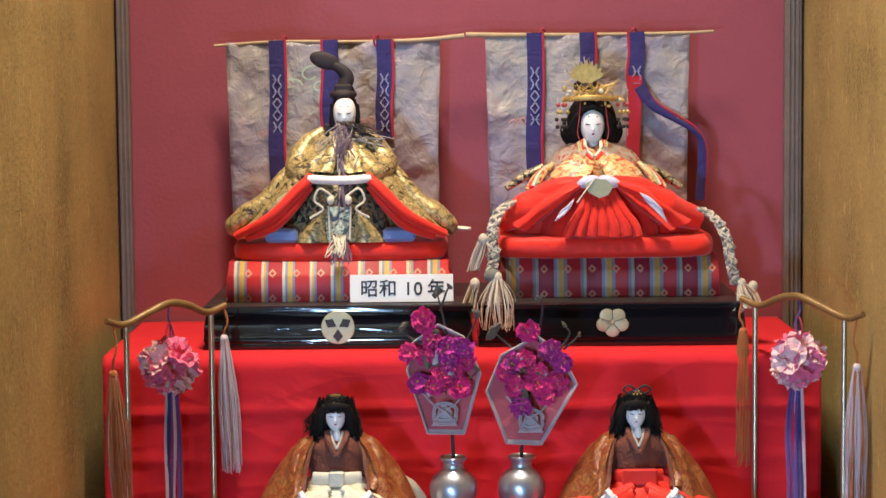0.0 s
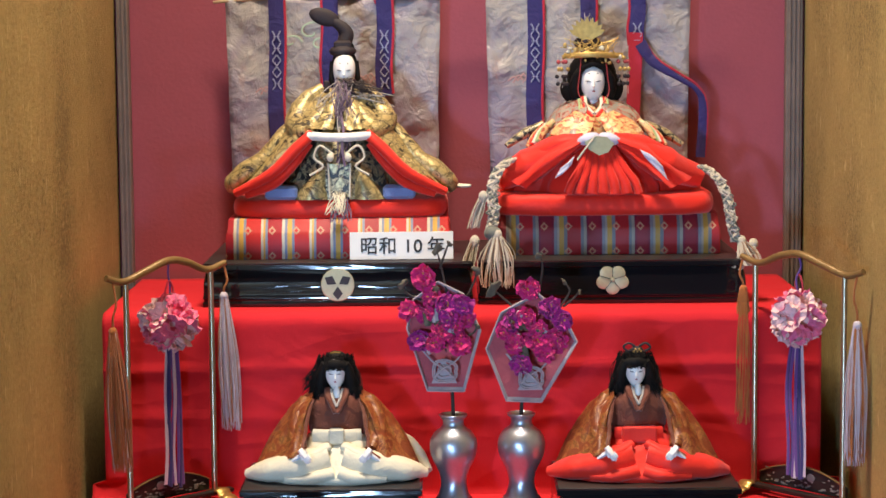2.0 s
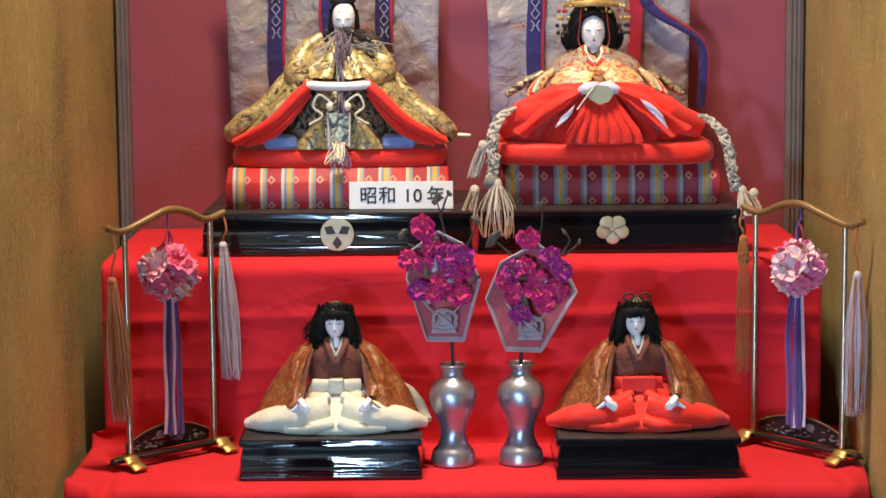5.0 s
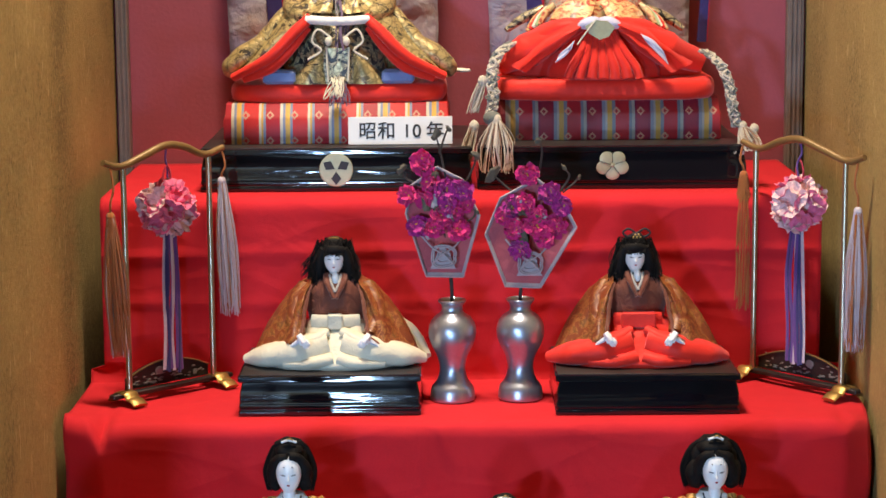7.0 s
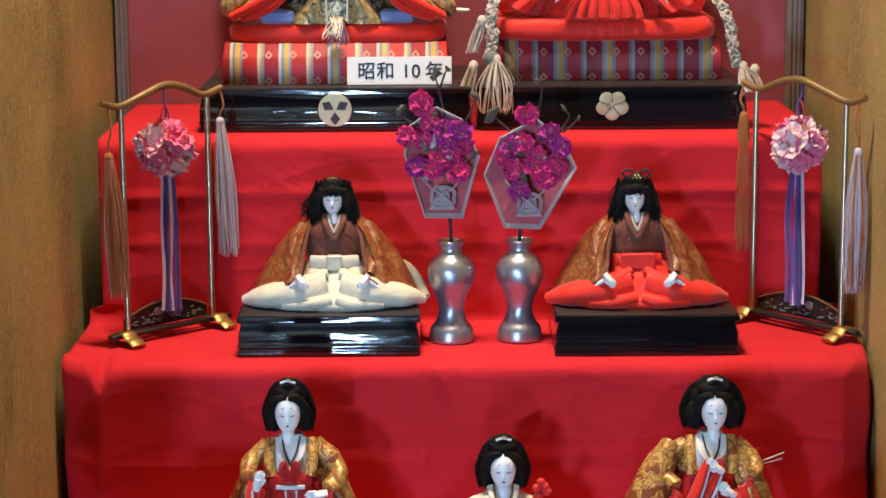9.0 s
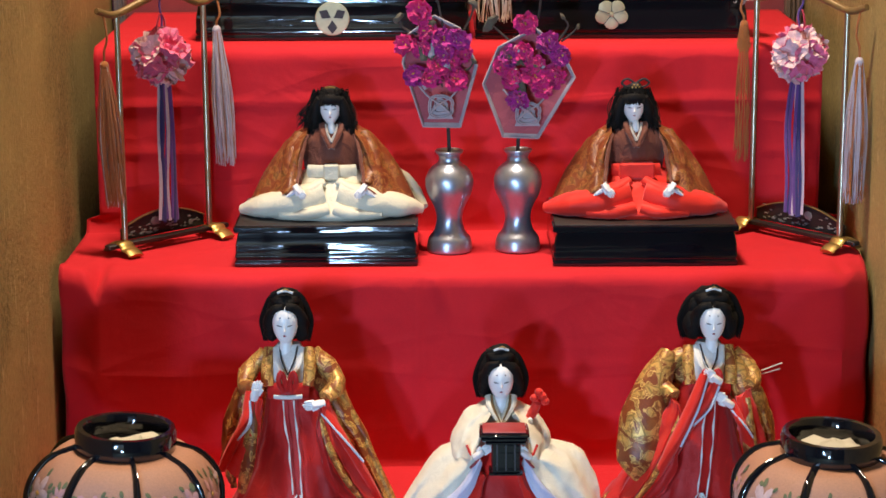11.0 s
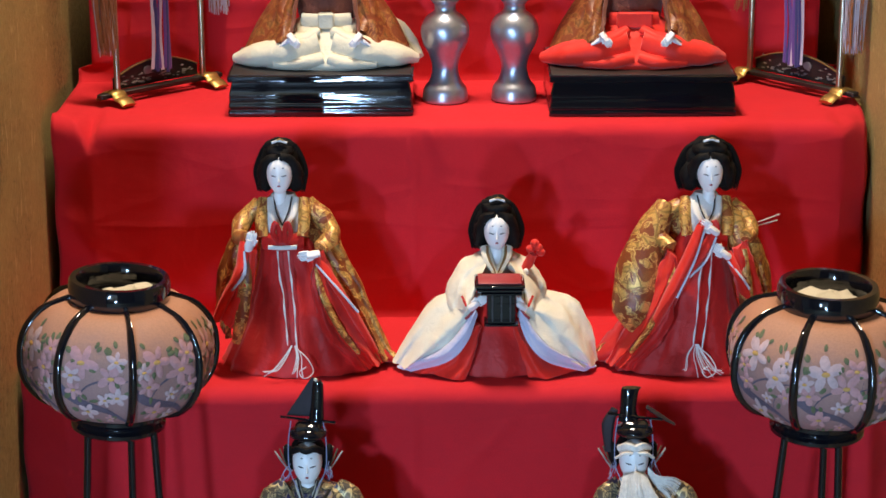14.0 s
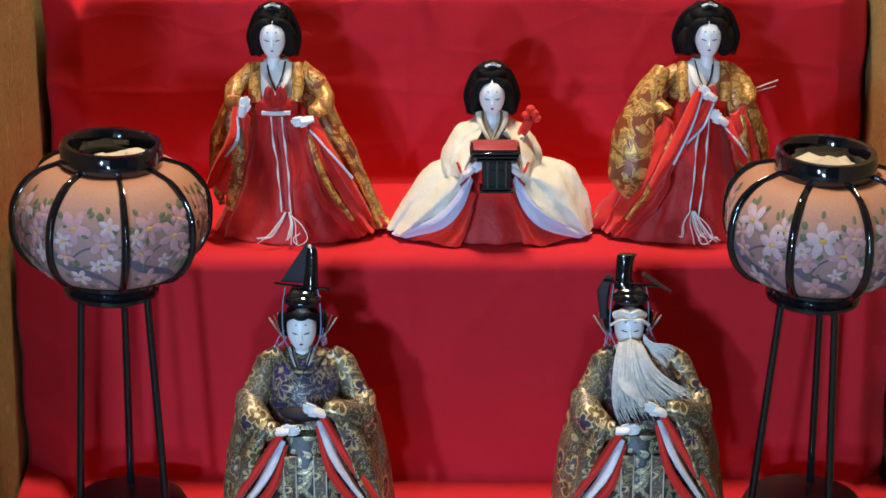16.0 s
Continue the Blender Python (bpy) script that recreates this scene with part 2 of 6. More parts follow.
BLUE_SILK = cloth("blue_silk", (0.16, 0.24, 0.50), crease=60, rough=0.55)
GOLD_BROCADE = brocade("gold_brocade", (0.05, 0.036, 0.018), (0.64, 0.50, 0.22), (0.24, 0.18, 0.08), 30, 0.48, 0.45, 3.0)
DARK_BROCADE = brocade("dark_gold_brocade", (0.022, 0.022, 0.021), (0.62, 0.52, 0.30), (0.06, 0.06, 0.055), 52, 0.53)
RUST_BROCADE = brocade("rust_brocade", (0.24, 0.055, 0.018), (0.37, 0.145, 0.042), (0.18, 0.040, 0.014), 55, 0.56, 0.15)
RUST_DARK = cloth("brown_silk", (0.15, 0.040, 0.022), vary=0.3, crease=60, rough=0.6)
MAID_BROCADE = brocade("orange_gold_brocade", (0.26, 0.060, 0.016), (0.80, 0.46, 0.13), (0.36, 0.12, 0.03), 34, 0.54, 0.45, 2.4)
OLIVE_BROCADE = flowered("dark_flowered_brocade", (0.072, 0.060, 0.046), (0.58, 0.46, 0.23), [(0.055, 0.048, 0.10), (0.20, 0.16, 0.09), (0.14, 0.09, 0.04), (0.13, 0.13, 0.15), (0.14, 0.07, 0.04), (0.06, 0.05, 0.09)], 34)
VIOLET_BROCADE = flowered("violet_flowered_brocade", (0.022, 0.020, 0.055), (0.36, 0.30, 0.20), [(0.06, 0.05, 0.16), (0.30, 0.28, 0.36), (0.05, 0.05, 0.12)], 30)
COLLAR = brocade("orange_cream_brocade", (0.78, 0.52, 0.22), (0.60, 0.10, 0.05), (0.72, 0.60, 0.32), 70, 0.57, 0.1)
SHOULDER = brocade("grey_rose_figured_silk", (0.40, 0.36, 0.30), (0.42, 0.10, 0.07), (0.30, 0.30, 0.26), 60, 0.56, 0.1)
GREEN_SILK = cloth("pale_green_silk", (0.33, 0.46, 0.22))
LEAF_TONE = plain("brown_feather", (0.16, 0.12, 0.07), 0.7, vary=0.2)
IVORY = plain("ivory_paper", (0.66, 0.62, 0.50), 0.7, vary=0.1)

# ---- building tools (shapes in millimetres) ----


def catmull(pts, k):
    """Points of any size, smoothed through all of them, k steps a span."""
    a = np.array(pts, float)
    if len(a) < 3 or k < 2:
        return a
    e = np.vstack([2 * a[0] - a[1], a, 2 * a[-1] - a[-2]])
    out = []
    for i in range(1, len(e) - 2):
        p0, p1, p2, p3 = e[i - 1:i + 3]
        for j in range(k):
            t = j / k
            out.append(0.5 * (2 * p1 + (p2 - p0) * t + (2 * p0 - 5 * p1 + 4 * p2 - p3) * t * t + (3 * p1 - p0 - 3 * p2 + p3) * t ** 3))
    out.append(a[-1])
    return np.array(out)


class Shape:
    """One mesh in the making, with its materials."""

    def __init__(self):
        self.verts, self.faces, self.slots, self.mats = [], [], [], []

    def slot(self, mat):
        if mat not in self.mats:
            self.mats.append(mat)
        return self.mats.index(mat)

    def grid(self, rows, mat, ring=True, cap=True):
        s, b, m = self.slot(mat), len(self.verts), len(rows[0])
        for r in rows:
            self.verts.extend(tuple(float(c) for c in p) for p in r)
        last = m if ring else m - 1
        for i in range(len(rows) - 1):
            for j in range(last):
                k = (j + 1) % m
                self.faces.append((b + i * m + j, b + i * m + k, b + (i + 1) * m + k, b + (i + 1) * m + j))
                self.slots.append(s)
        if cap and ring:
            self.faces.append(tuple(b + j for j in reversed(range(m))))
            self.faces.append(tuple(b + (len(rows) - 1) * m + j for j in range(m)))
            self.slots += [s, s]

    def loft(self, rings, mat, n=28, k=4, folds=(), square=1.0):
        """Rings of (x, y, z, rx, ry); folds: (depth, count, phase), deepest at the first ring."""
        rs = catmull(rings, k)
        rows = []
        for q, (cx, cy, cz, rx, ry) in enumerate(rs):
            fade = 1 - q / max(1, len(rs) - 1)
            row = []
            for j in range(n):
                a = 2 * math.pi * j / n
                c, s = math.cos(a), math.sin(a)
                c, s = math.copysign(abs(c) ** square, c), math.copysign(abs(s) ** square, s)
                f = 1 + sum(d * fade * math.cos(cnt * a + ph) for d, cnt, ph in folds)
                row.append((cx + rx * c * f, cy + ry * s * f, cz))
            rows.append(row)
        self.grid(rows, mat)

    def tube(self, pts, mat, w, h=None, n=10, k=4, up=(0, 0, 1)):
        """A swept oval: half-widths w and half-thicknesses h, a number or one for each point."""
        h = w if h is None else h
        c = catmull(pts, k)
        t = np.linspace(0, 1, len(c))
        ws = np.interp(t, np.linspace(0, 1, np.size(w)), np.atleast_1d(w)) if np.size(w) > 1 else np.full(len(c), float(w))
        hs = np.interp(t, np.linspace(0, 1, np.size(h)), np.atleast_1d(h)) if np.size(h) > 1 else np.full(len(c), float(h))
        rows = []
        dirs = [c[min(i + 1, len(c) - 1)] - c[max(i - 1, 0)] for i in range(len(c))]
        dirs = [d / (np.linalg.norm(d) + 1e-9) for d in dirs]
        u = np.array(up, float)
        if max(abs(u @ d) for d in dirs) > 0.97:
            u = np.array((0.3, 1.0, 0.1))
        for i, (p, d) in enumerate(zip(c, dirs)):
            side = np.cross(d, u)
            side /= np.linalg.norm(side) + 1e-9
            top = np.cross(side, d)
            rows.append([p + side * ws[i] * math.cos(a) + top * hs[i] * math.sin(a) for a in (2 * math.pi * j / n for j in range(n))])
        self.grid(rows, mat)

    def drape(self, outer, inner, mat, bulge=8.0, folds=2.0, depth=3.0, thick=2.5, phase=0.0, n=16, k=6):
        """A hanging fold of cloth between two edges, bulging towards the viewer (-y), with lengthwise folds that open downwards."""
        a, b = catmull(outer, k), catmull(inner, k)
        rows = []
        for i in range(len(a)):
            t = i / (len(a) - 1)
            front, rear = [], []
            for j in range(n):
                w = j / (n - 1)
                q = a[i] * (1 - w) + b[i] * w
                f = bulge * math.sin(math.pi * w) ** 0.7 + depth * (0.35 + 0.65 * t) * math.sin(2 * math.pi * folds * w + phase + 1.2 * t)
                f += depth * 0.6 * noise.noise(Vector((w * 5, t * 4, phase)))
                front.append((q[0], q[1] - f - thick, q[2]))
                rear.append((q[0], q[1] + thick, q[2]))
            rows.append(front + rear[::-1])
        self.grid(rows, mat)

    def blob(self, c, r, mat, n=14, m=9, turn=(0, 0, 0), taper=0.0):
        e = Euler([radians(a) for a in turn]).to_matrix()
        rows = []
        for i in range(m + 1):
            v = -math.pi / 2 + math.pi * (0.02 + 0.96 * i / m)
            k = 1 + taper * math.sin(v)
            rows.append([Vector(c) + e @ Vector((r[0] * k * math.cos(v) * math.cos(a), r[1] * k * math.cos(v) * math.sin(a), r[2] * math.sin(v)))
                         for a in (2 * math.pi * j / n for j in range(n))])
        self.grid(rows, mat)

    def box(self, c, size, mat, bevel=1.0, turn=0.0):
        """A chamfered block; c is the middle of its underside."""
        hx, hy, ca, sa = size[0] / 2, size[1] / 2, math.cos(radians(turn)), math.sin(radians(turn))
        rows = []
        for z, s in ((0, bevel), (bevel, 0), (size[2] - bevel, 0), (size[2], bevel)):
            x, y, b = hx - s, hy - s, bevel * 0.7
            row = [(x - b, -y), (x, -y + b), (x, y - b), (x - b, y), (-x + b, y), (-x, y - b), (-x, -y + b), (-x + b, -y)]
            rows.append([(c[0] + px * ca - py * sa, c[1] + px * sa + py * ca, c[2] + z) for px, py in row])
        self.grid(rows, mat)

    def lathe(self, profile, mat, n=36, k=1, c=(0, 0, 0)):
        self.grid([[(c[0] + r * math.cos(a), c[1] + r * math.sin(a), c[2] + z) for a in (2 * math.pi * j / n for j in range(n))] for r, z in catmull(profile, k)], mat)

    def poly(self, pts, mat, thick, normal):
        """A flat plate from an outline, thickened along the normal."""
        nv = Vector(normal).normalized() * thick
        self.grid([[Vector(p) for p in pts], [Vector(p) + nv for p in pts]], mat)

    def ruffle(self, amp, scale, start=0):
        for i in range(start, len(self.verts)):
            v = Vector(self.verts[i])
            d = noise.noise_vector(v * scale) + noise.noise_vector(v * scale * 2.7) * 0.5
            self.verts[i] = tuple(v + d * amp)

    def mesh(self, name, smooth=True):
        me = bpy.data.meshes.new(name)
        me.from_pydata([(x * 0.001, y * 0.001, z * 0.001) for x, y, z in self.verts], [], self.faces)
        for m in self.mats:
            me.materials.append(m)
        me.polygons.foreach_set("material_index", self.slots)
        bm = bmesh.new()
        bm.from_mesh(me)
        bmesh.ops.recalc_face_normals(bm, faces=bm.faces)
        bm.to_mesh(me)
        bm.free()
        me.polygons.foreach_set("use_smooth", [smooth] * len(me.polygons))
        if smooth:
            me.set_sharp_from_angle(angle=radians(40))
        return me


def thing(name, shape, place, label, category, group="", kind="", turn=0.0, smooth=True):
    ob = new(name, shape.mesh(name, smooth) if shape else None)
    ob.matrix_world = pose(*place, 0, 0, turn)
    return tagged(ob, label, category, group, kind)


def part(name, shape, parent, label="", smooth=True):
    ob = new(name, shape.mesh(name, smooth))
    ob.parent = parent
    return tagged(ob, label)


# ---- structure ----
T1, T2, T3, T4 = 1.2, 0.956, 0.712, 0.436      # heights of the treads
F1, F2, F3, F4 = 2.81, 2.57, 2.318, 2.06        # fronts of the treads
XL, XR, BACK = -0.482, 0.530, 3.2               # inner faces of the alcove


def wall(name, lo, hi, mat, label, category="wall"):
    s = Shape()
    s.box(((lo[0] + hi[0]) * 500, (lo[1] + hi[1]) * 500, lo[2] * 1000), [(b - a) * 1000 for a, b in zip(lo, hi)], mat, 1.0)
    return thing(name, s, (0, 0, 0), label, category, kind="structure", smooth=False)


CEILING = plain("boarded_ceiling", (0.30, 0.20, 0.11), 0.7, scale=20)
TATAMI = plain("tatami_straw", (0.24, 0.20, 0.10), 0.8, scale=200, relief=0.4)
ROOM = plain("beige_room_plaster", (0.24, 0.19, 0.13), 0.85, scale=90)
wall("wall_alcove_back", (XL - 0.1, BACK, 0), (XR + 0.1, BACK + 0.08, 3.1), CRIMSON_WALL, "dull crimson cloth-covered back wall of the alcove")
wall("wall_alcove_left", (XL - 0.1, 2.62, 0), (XL, BACK, 3.1), OCHRE, "ochre earth-plaster side wall with straw flecks")
wall("wall_alcove_right", (XR, 1.8, 0), (XR + 0.1, BACK, 3.1), OCHRE, "ochre earth-plaster side wall with straw flecks")
wall("pillar_left", (XL - 0.1, 1.8, 0), (XL + 0.003, 2.617, 3.1), OCHRE, "ochre plastered pillar face beside the alcove", "pillar")
wall("wall_front_left", (-2.6, 1.72, 0), (XL - 0.1, 1.8, 3.1), ROOM, "beige plastered room wall beside the alcove")
wall("wall_front_right", (XR + 0.1, 1.72, 0), (2.4, 1.8, 3.1), ROOM, "beige plastered room wall beside the alcove")
wall("lintel", (XL - 0.1, 1.74, 2.0), (XR + 0.1, 1.8, 3.1), ROOM, "plastered strip above the alcove opening", "lintel")
wall("wall_left", (-2.7, -1.0, 0), (-2.6, 1.8, 3.1), ROOM, "beige plastered room wall")
wall("wall_right", (2.4, -1.0, 0), (2.5, 1.8, 3.1), ROOM, "beige plastered room wall")
wall("wall_rear_left", (-2.7, -1.1, 0), (WIN[0], -1.0, 3.1), ROOM, "beige plastered wall beside the glazed door")
wall("wall_rear_right", (WIN[1], -1.1, 0), (2.5, -1.0, 3.1), ROOM, "beige plastered wall beside the glazed door")
wall("wall_rear_sill", (WIN[0], -1.1, 0), (WIN[1], -1.0, WIN[2]), ROOM, "low plastered wall under the glazing")
wall("wall_rear_top", (WIN[0], -1.1, WIN[3]), (WIN[1], -1.0, 3.1), ROOM, "plastered wall above the glazing")
wall("floor", (-2.7, -1.1, -0.05), (2.5, BACK + 0.08, 0), TATAMI, "straw-coloured tatami floor", "floor")
wall("ceiling", (-2.7, -1.1, 3.1), (2.5, BACK + 0.08, 3.16), CEILING, "brown boarded ceiling", "ceiling")
for name, x, w in (("trim_left", XL + 0.0128, 18), ("trim_right", XR - 0.0165, 25)):
    s = Shape()
    s.box((0, 0, 0), (w, 16, 3090), TRIM, 2)
    if w > 15:
        for dx in (-6.5, 0, 6.5):
            s.box((dx, -9, 0), (3.4, 4, 3090), TRIM, 1.2)
    thing(name, s, (x, BACK - 0.009, 0.003), "narrow grey-brown vertical trim in the alcove corner", "trim", kind="structure", smooth=False)


def draped_cloth():
    """Red cloth over the tiers: treads, rounded edges, risers, with creases, a seam and loose ends at the sides."""
    prof = [(BACK - 0.006, T1)]
    for (f, t), below in zip(((F1, T1), (F2, T2), (F3, T3), (F4, T4)), (T2, T3, T4, 0.004)):
        r = 0.017
        prof += [(y, t) for y in np.linspace(prof[-1][0], f + r, 12)[1:]]
        prof += [(f + r - r * math.sin(a), t - r + r * math.cos(a)) for a in np.linspace(0, math.pi / 2, 7)[1:]]
        prof += [(f, z) for z in np.linspace(t - r, below + 0.006, 40)[1:]]
        prof += [(f - 0.003, below + 0.001)]
    rows, nx = [], 190
    for y, z in prof:
        lo, hi = (-0.450, 0.492) if z > T2 + 0.02 else (-0.468, 0.522) if z > T3 + 0.02 else (-0.474, 0.524)
        row = []
        for i in range(nx + 1):
            x = lo + (hi - lo) * i / nx
            q = Vector((x * 5, y * 5, z * 5))
            dy = 0.0032 * noise.noise(Vector((x * 7, y * 5, z * 2.2))) + 0.0007 * noise.noise(q * 3.1) + 0.0022 * noise.noise(Vector((x * 22, 3.0, z * 3)))
            dz = 0.0
            flat = min(abs(z - t) for t in (T1, T2, T3, T4)) < 0.003
            if not flat:
                for zz, amp in ((1.128, 0.0055), (1.062, 0.0030), (0.83, 0.001)):
                    zc = zz + 0.02 * noise.noise(Vector((x * 3, zz * 9, 0)))
                    dy -= amp * math.exp(-((z - zc) / 0.006) ** 2) * (0.4 + 0.6 * abs(noise.noise(Vector((x * 4, zz * 31, 0)))))
                # slanting pull marks on the third riser
                if T4 < z < T3 - 0.01:
                    s = (x - 0.02) * 0.75 - (z - 0.60) * 0.66
                    dy -= 0.003 * math.exp(-((s + 0.005) / 0.007) ** 2) * max(0, 1 - abs(z - 0.64) / 0.07)
                    s2 = (z - 0.545) - (x - 0.1) * 0.25
                    dy -= 0.0025 * math.exp(-(s2 / 0.008) ** 2) * max(0, 1 - abs(x - 0.1) / 0.13)
                # pucker under the edge of the second tier, beside the seam
                if T3 < z < T2:
                    s3 = (x + 0.012) - (T2 - z) * 0.35
                    dy -= 0.005 * math.exp(-(s3 / 0.006) ** 2) * max(0, 1 - (T2 - z) / 0.06)
            else:
                dz += 0.0006 * noise.noise(q * 2)
            dy -= 0.0022 * math.exp(-((x + 0.030) / 0.004) ** 2)
            dz += 0.0008 * math.exp(-((x + 0.030) / 0.004) ** 2)
            # loose ends beyond the boards
            for side, edge in ((-1, -0.420), (1, 0.486)):
                over = (edge - x) if side < 0 else (x - edge)
                if z < T2 + 0.02 and over > -0.03:
                    front = math.exp(-(min(abs(y - f) for f in (F2, F3, F4)) / 0.05) ** 2)
                    dz -= front * 0.021 * math.exp(-(over / 0.009) ** 2) * (1.0 if side < 0 else 0.3)
                    if over > 0:
                        dy += front * over * (0.55 if side < 0 else 0.9) + 0.006 * math.sin(z * 60 + side) * min(1, over / 0.03)
                        dz += front * over * (0.16 if side < 0 else -0.35)
            row.append((x * 1000, (y + dy) * 1000, (z + dz) * 1000))
        rows.append(row)
    s = Shape()
    s.grid(rows, RED, ring=False)
    ob = thing("tier_cloth", s, (0, 0, 0), "bright red felt cloth draped over a stepped doll stand, creased", "cloth")
    md = ob.modifiers.new("thickness", "SOLIDIFY")
    md.thickness, md.offset = 0.002, -1
    return ob


stand = draped_cloth()
BOARD = plain("pine_board", (0.42, 0.28, 0.14), 0.7)
stand_frame = thing("tier_stand", None, (0.03, 2.6, 0), "plain pine stepped stand under the red cloth", "stand")
for (f, t), f0 in zip(((F1, T1), (F2, T2), (F3, T3), (F4, T4)), (BACK - 0.02, F1, F2, F3)):
    s = Shape()
    s.box((0, ((f + f0) / 2 - 2.6 + 0.008) * 1000, 0), (860, (f0 - f - 0.024) * 1000, t * 1000 - 9), BOARD, 3)
    part("tier", s, stand_frame, smooth=False)

# ---- top tier: platforms, plinths, cushions, the seated pair ----


def platform(w, d, h, x, y, z, label, name="lacquer_platform"):
    """A low lacquered platform: moulded sides hollowed between a plinth strip and a top slab."""
    ob = thing(name, None, (x, y, z), label, "platform", group="lacquered platforms")
    s = Shape()
    prof = [(0, 0), (0, 5), (1.6, 6), (1.6, 9), (0.6, 10), (0.6, 13), (1.2, 15), (1.2, h * 0.4), (1.5, h * 0.55), (3.2, h * 0.7), (4.4, h - 9), (4.6, h - 8)]
    rows = []
    for i, q in catmull(prof, 2):
        hx, hy, b = w / 2 - i, d / 2 - i, 1.5
        rows.append([(hx - b, -hy, q), (hx, -hy + b, q), (hx, hy - b, q), (hx - b, hy, q), (-hx + b, hy, q), (-hx, hy - b, q), (-hx, -hy + b, q), (-hx + b, -hy, q)])
    s.grid(rows, LACQUER)
    part("body", s, ob)
    s = Shape()
    s.box((0, 0, h - 9), (w + 1, d + 1, 9), LACQUER, 1.5)
    part("top_slab", s, ob)
    s = Shape()
    s.box((0, 0, h), (w - 5, d - 5, 0.8), LACQUER_TOP, 0.3)
    part("top_panel", s, ob, "worn black top")
    return ob


def crest(parent, kind, z, y):
    """A round gilt crest: a disc with three dark diamonds, or a five-lobed blossom."""
    s = Shape()
    if kind == "disc":
        s.lathe([(0.5, 0), (21, 0), (22.4, 0.8), (21.5, 1.6), (0.5, 1.8)], PALE_GOLD, 40)
        for a in (150, 30, 270):
            cx, cy = 10 * math.cos(radians(a)), 10 * math.sin(radians(a))
            pts = [(cx + r * math.cos(radians(a + b)), cy + r * math.sin(radians(a + b)), 1.6) for b, r in ((0, 10), (75, 7), (180, 8), (-75, 7))]
            s.poly(pts, INK, 0.6, (0, 0, 1))
    else:
        for k in range(5):
            a = radians(270 + 72 * k)
            s.blob((11 * math.cos(a) * 1.12, 10.5 * math.sin(a), 0.6), (10, 9.5, 0.8), PALE_GOLD, 16, 6)
        s.blob((0, 0, 1.6), (3, 3, 0.9), PALE_GOLD)
        for k in range(5):
            a = radians(306 + 72 * k)
            s.tube([(3 * math.cos(a), 3 * math.sin(a), 1.9), (17 * math.cos(a), 16 * math.sin(a), 1.6)], INK, 0.4, n=6)
    ob = part("crest", s, parent, "pale gilt crest")
    ob.matrix_basis = pose(0, y, z, 90, 0, 0)
    return ob


p1 = platform(361, 280, 57, -0.1435, 3.007, T1 + 0.001, "glossy black lacquered platform with a round gilt crest")
crest(p1, "disc", 0.0285, -0.1400)
p2 = platform(359, 280, 57, 0.2235, 3.014, T1 + 0.001, "glossy black lacquered platform with a gilt blossom crest")
crest(p2, "blossom", 0.0315, -0.1400)
PT = T1 + 0.0588

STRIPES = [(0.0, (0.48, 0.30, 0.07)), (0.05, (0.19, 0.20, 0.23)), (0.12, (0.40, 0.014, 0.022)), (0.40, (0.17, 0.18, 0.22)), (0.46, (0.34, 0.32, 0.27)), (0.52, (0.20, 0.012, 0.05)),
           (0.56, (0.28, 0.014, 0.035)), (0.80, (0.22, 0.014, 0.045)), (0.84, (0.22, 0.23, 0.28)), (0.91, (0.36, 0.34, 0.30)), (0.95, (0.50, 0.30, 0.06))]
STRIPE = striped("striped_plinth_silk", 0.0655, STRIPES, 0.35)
# brighter copy of the stripes: stronger light on the lord's mat, put into colour
STRIPE_LIT = striped("lit_striped_plinth_silk", 0.0655, [(0.0, (0.72, 0.42, 0.08)), (0.05, (0.24, 0.28, 0.40)), (0.10, (0.60, 0.022, 0.022)), (0.41, (0.68, 0.60, 0.46)), (0.46, (0.70, 0.38, 0.07)), (0.50, (0.24, 0.28, 0.40)),
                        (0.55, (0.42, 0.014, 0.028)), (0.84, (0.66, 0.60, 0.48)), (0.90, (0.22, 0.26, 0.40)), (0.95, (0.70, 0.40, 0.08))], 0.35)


def plinth(x, y, w, d, h, mat, label):
    s = Shape()
    rows = []
    for i, q in [(1.2, 0), (0, 2), (0, h * 0.62), (2, h * 0.70), (13, h - 1), (18, h)]:
        hx, hy, b = w / 2 - min(i, 3), d / 2 - i, 1.5
        rows.append([(hx - b, -hy, q), (hx, -hy + b, q), (hx, hy - b, q), (hx - b, hy, q), (-hx + b, hy, q), (-hx, hy - b, q), (-hx, -hy + b, q), (-hx + b, -hy, q)])
    s.grid(rows, mat)
    return thing("plinth_mat", s, (x, y, PT), label, "plinth", group="striped plinth mats")


plinth(-0.1445, 3.022, 304, 220, 54, STRIPE_LIT, "thick mat wrapped in red and blue striped silk")
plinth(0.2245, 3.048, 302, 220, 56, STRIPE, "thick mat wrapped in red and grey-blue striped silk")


def cushion(x, y, z, w, d, h, label, puff=0.5):
    s = Shape()
    n, m = 44, 10
    rows = []
    for i in range(m + 1):
        v = -math.pi / 2 + math.pi * (0.03 + 0.94 * i / m)
        row = []
        for j in range(n):
            a = 2 * math.pi * j / n
            c, q = math.cos(a), math.sin(a)
            e = 0.35
            cx, cy = math.copysign(abs(c) ** e, c), math.copysign(abs(q) ** e, q)
            k = math.cos(v) ** puff
            row.append((w / 2 * cx * (0.9 + 0.1 * k), d / 2 * cy * (0.86 + 0.14 * k), h / 2 + h / 2 * math.sin(v) * (1 - 0.25 * abs(cx) ** 6 * abs(cy) ** 6)))
        rows.append(row)
    s.grid(rows, RED_SILK)
    s.ruffle(1.6, 0.03)
    return thing("seat_cushion", s, (x, y, z), label, "cushion", group="red seat cushions")


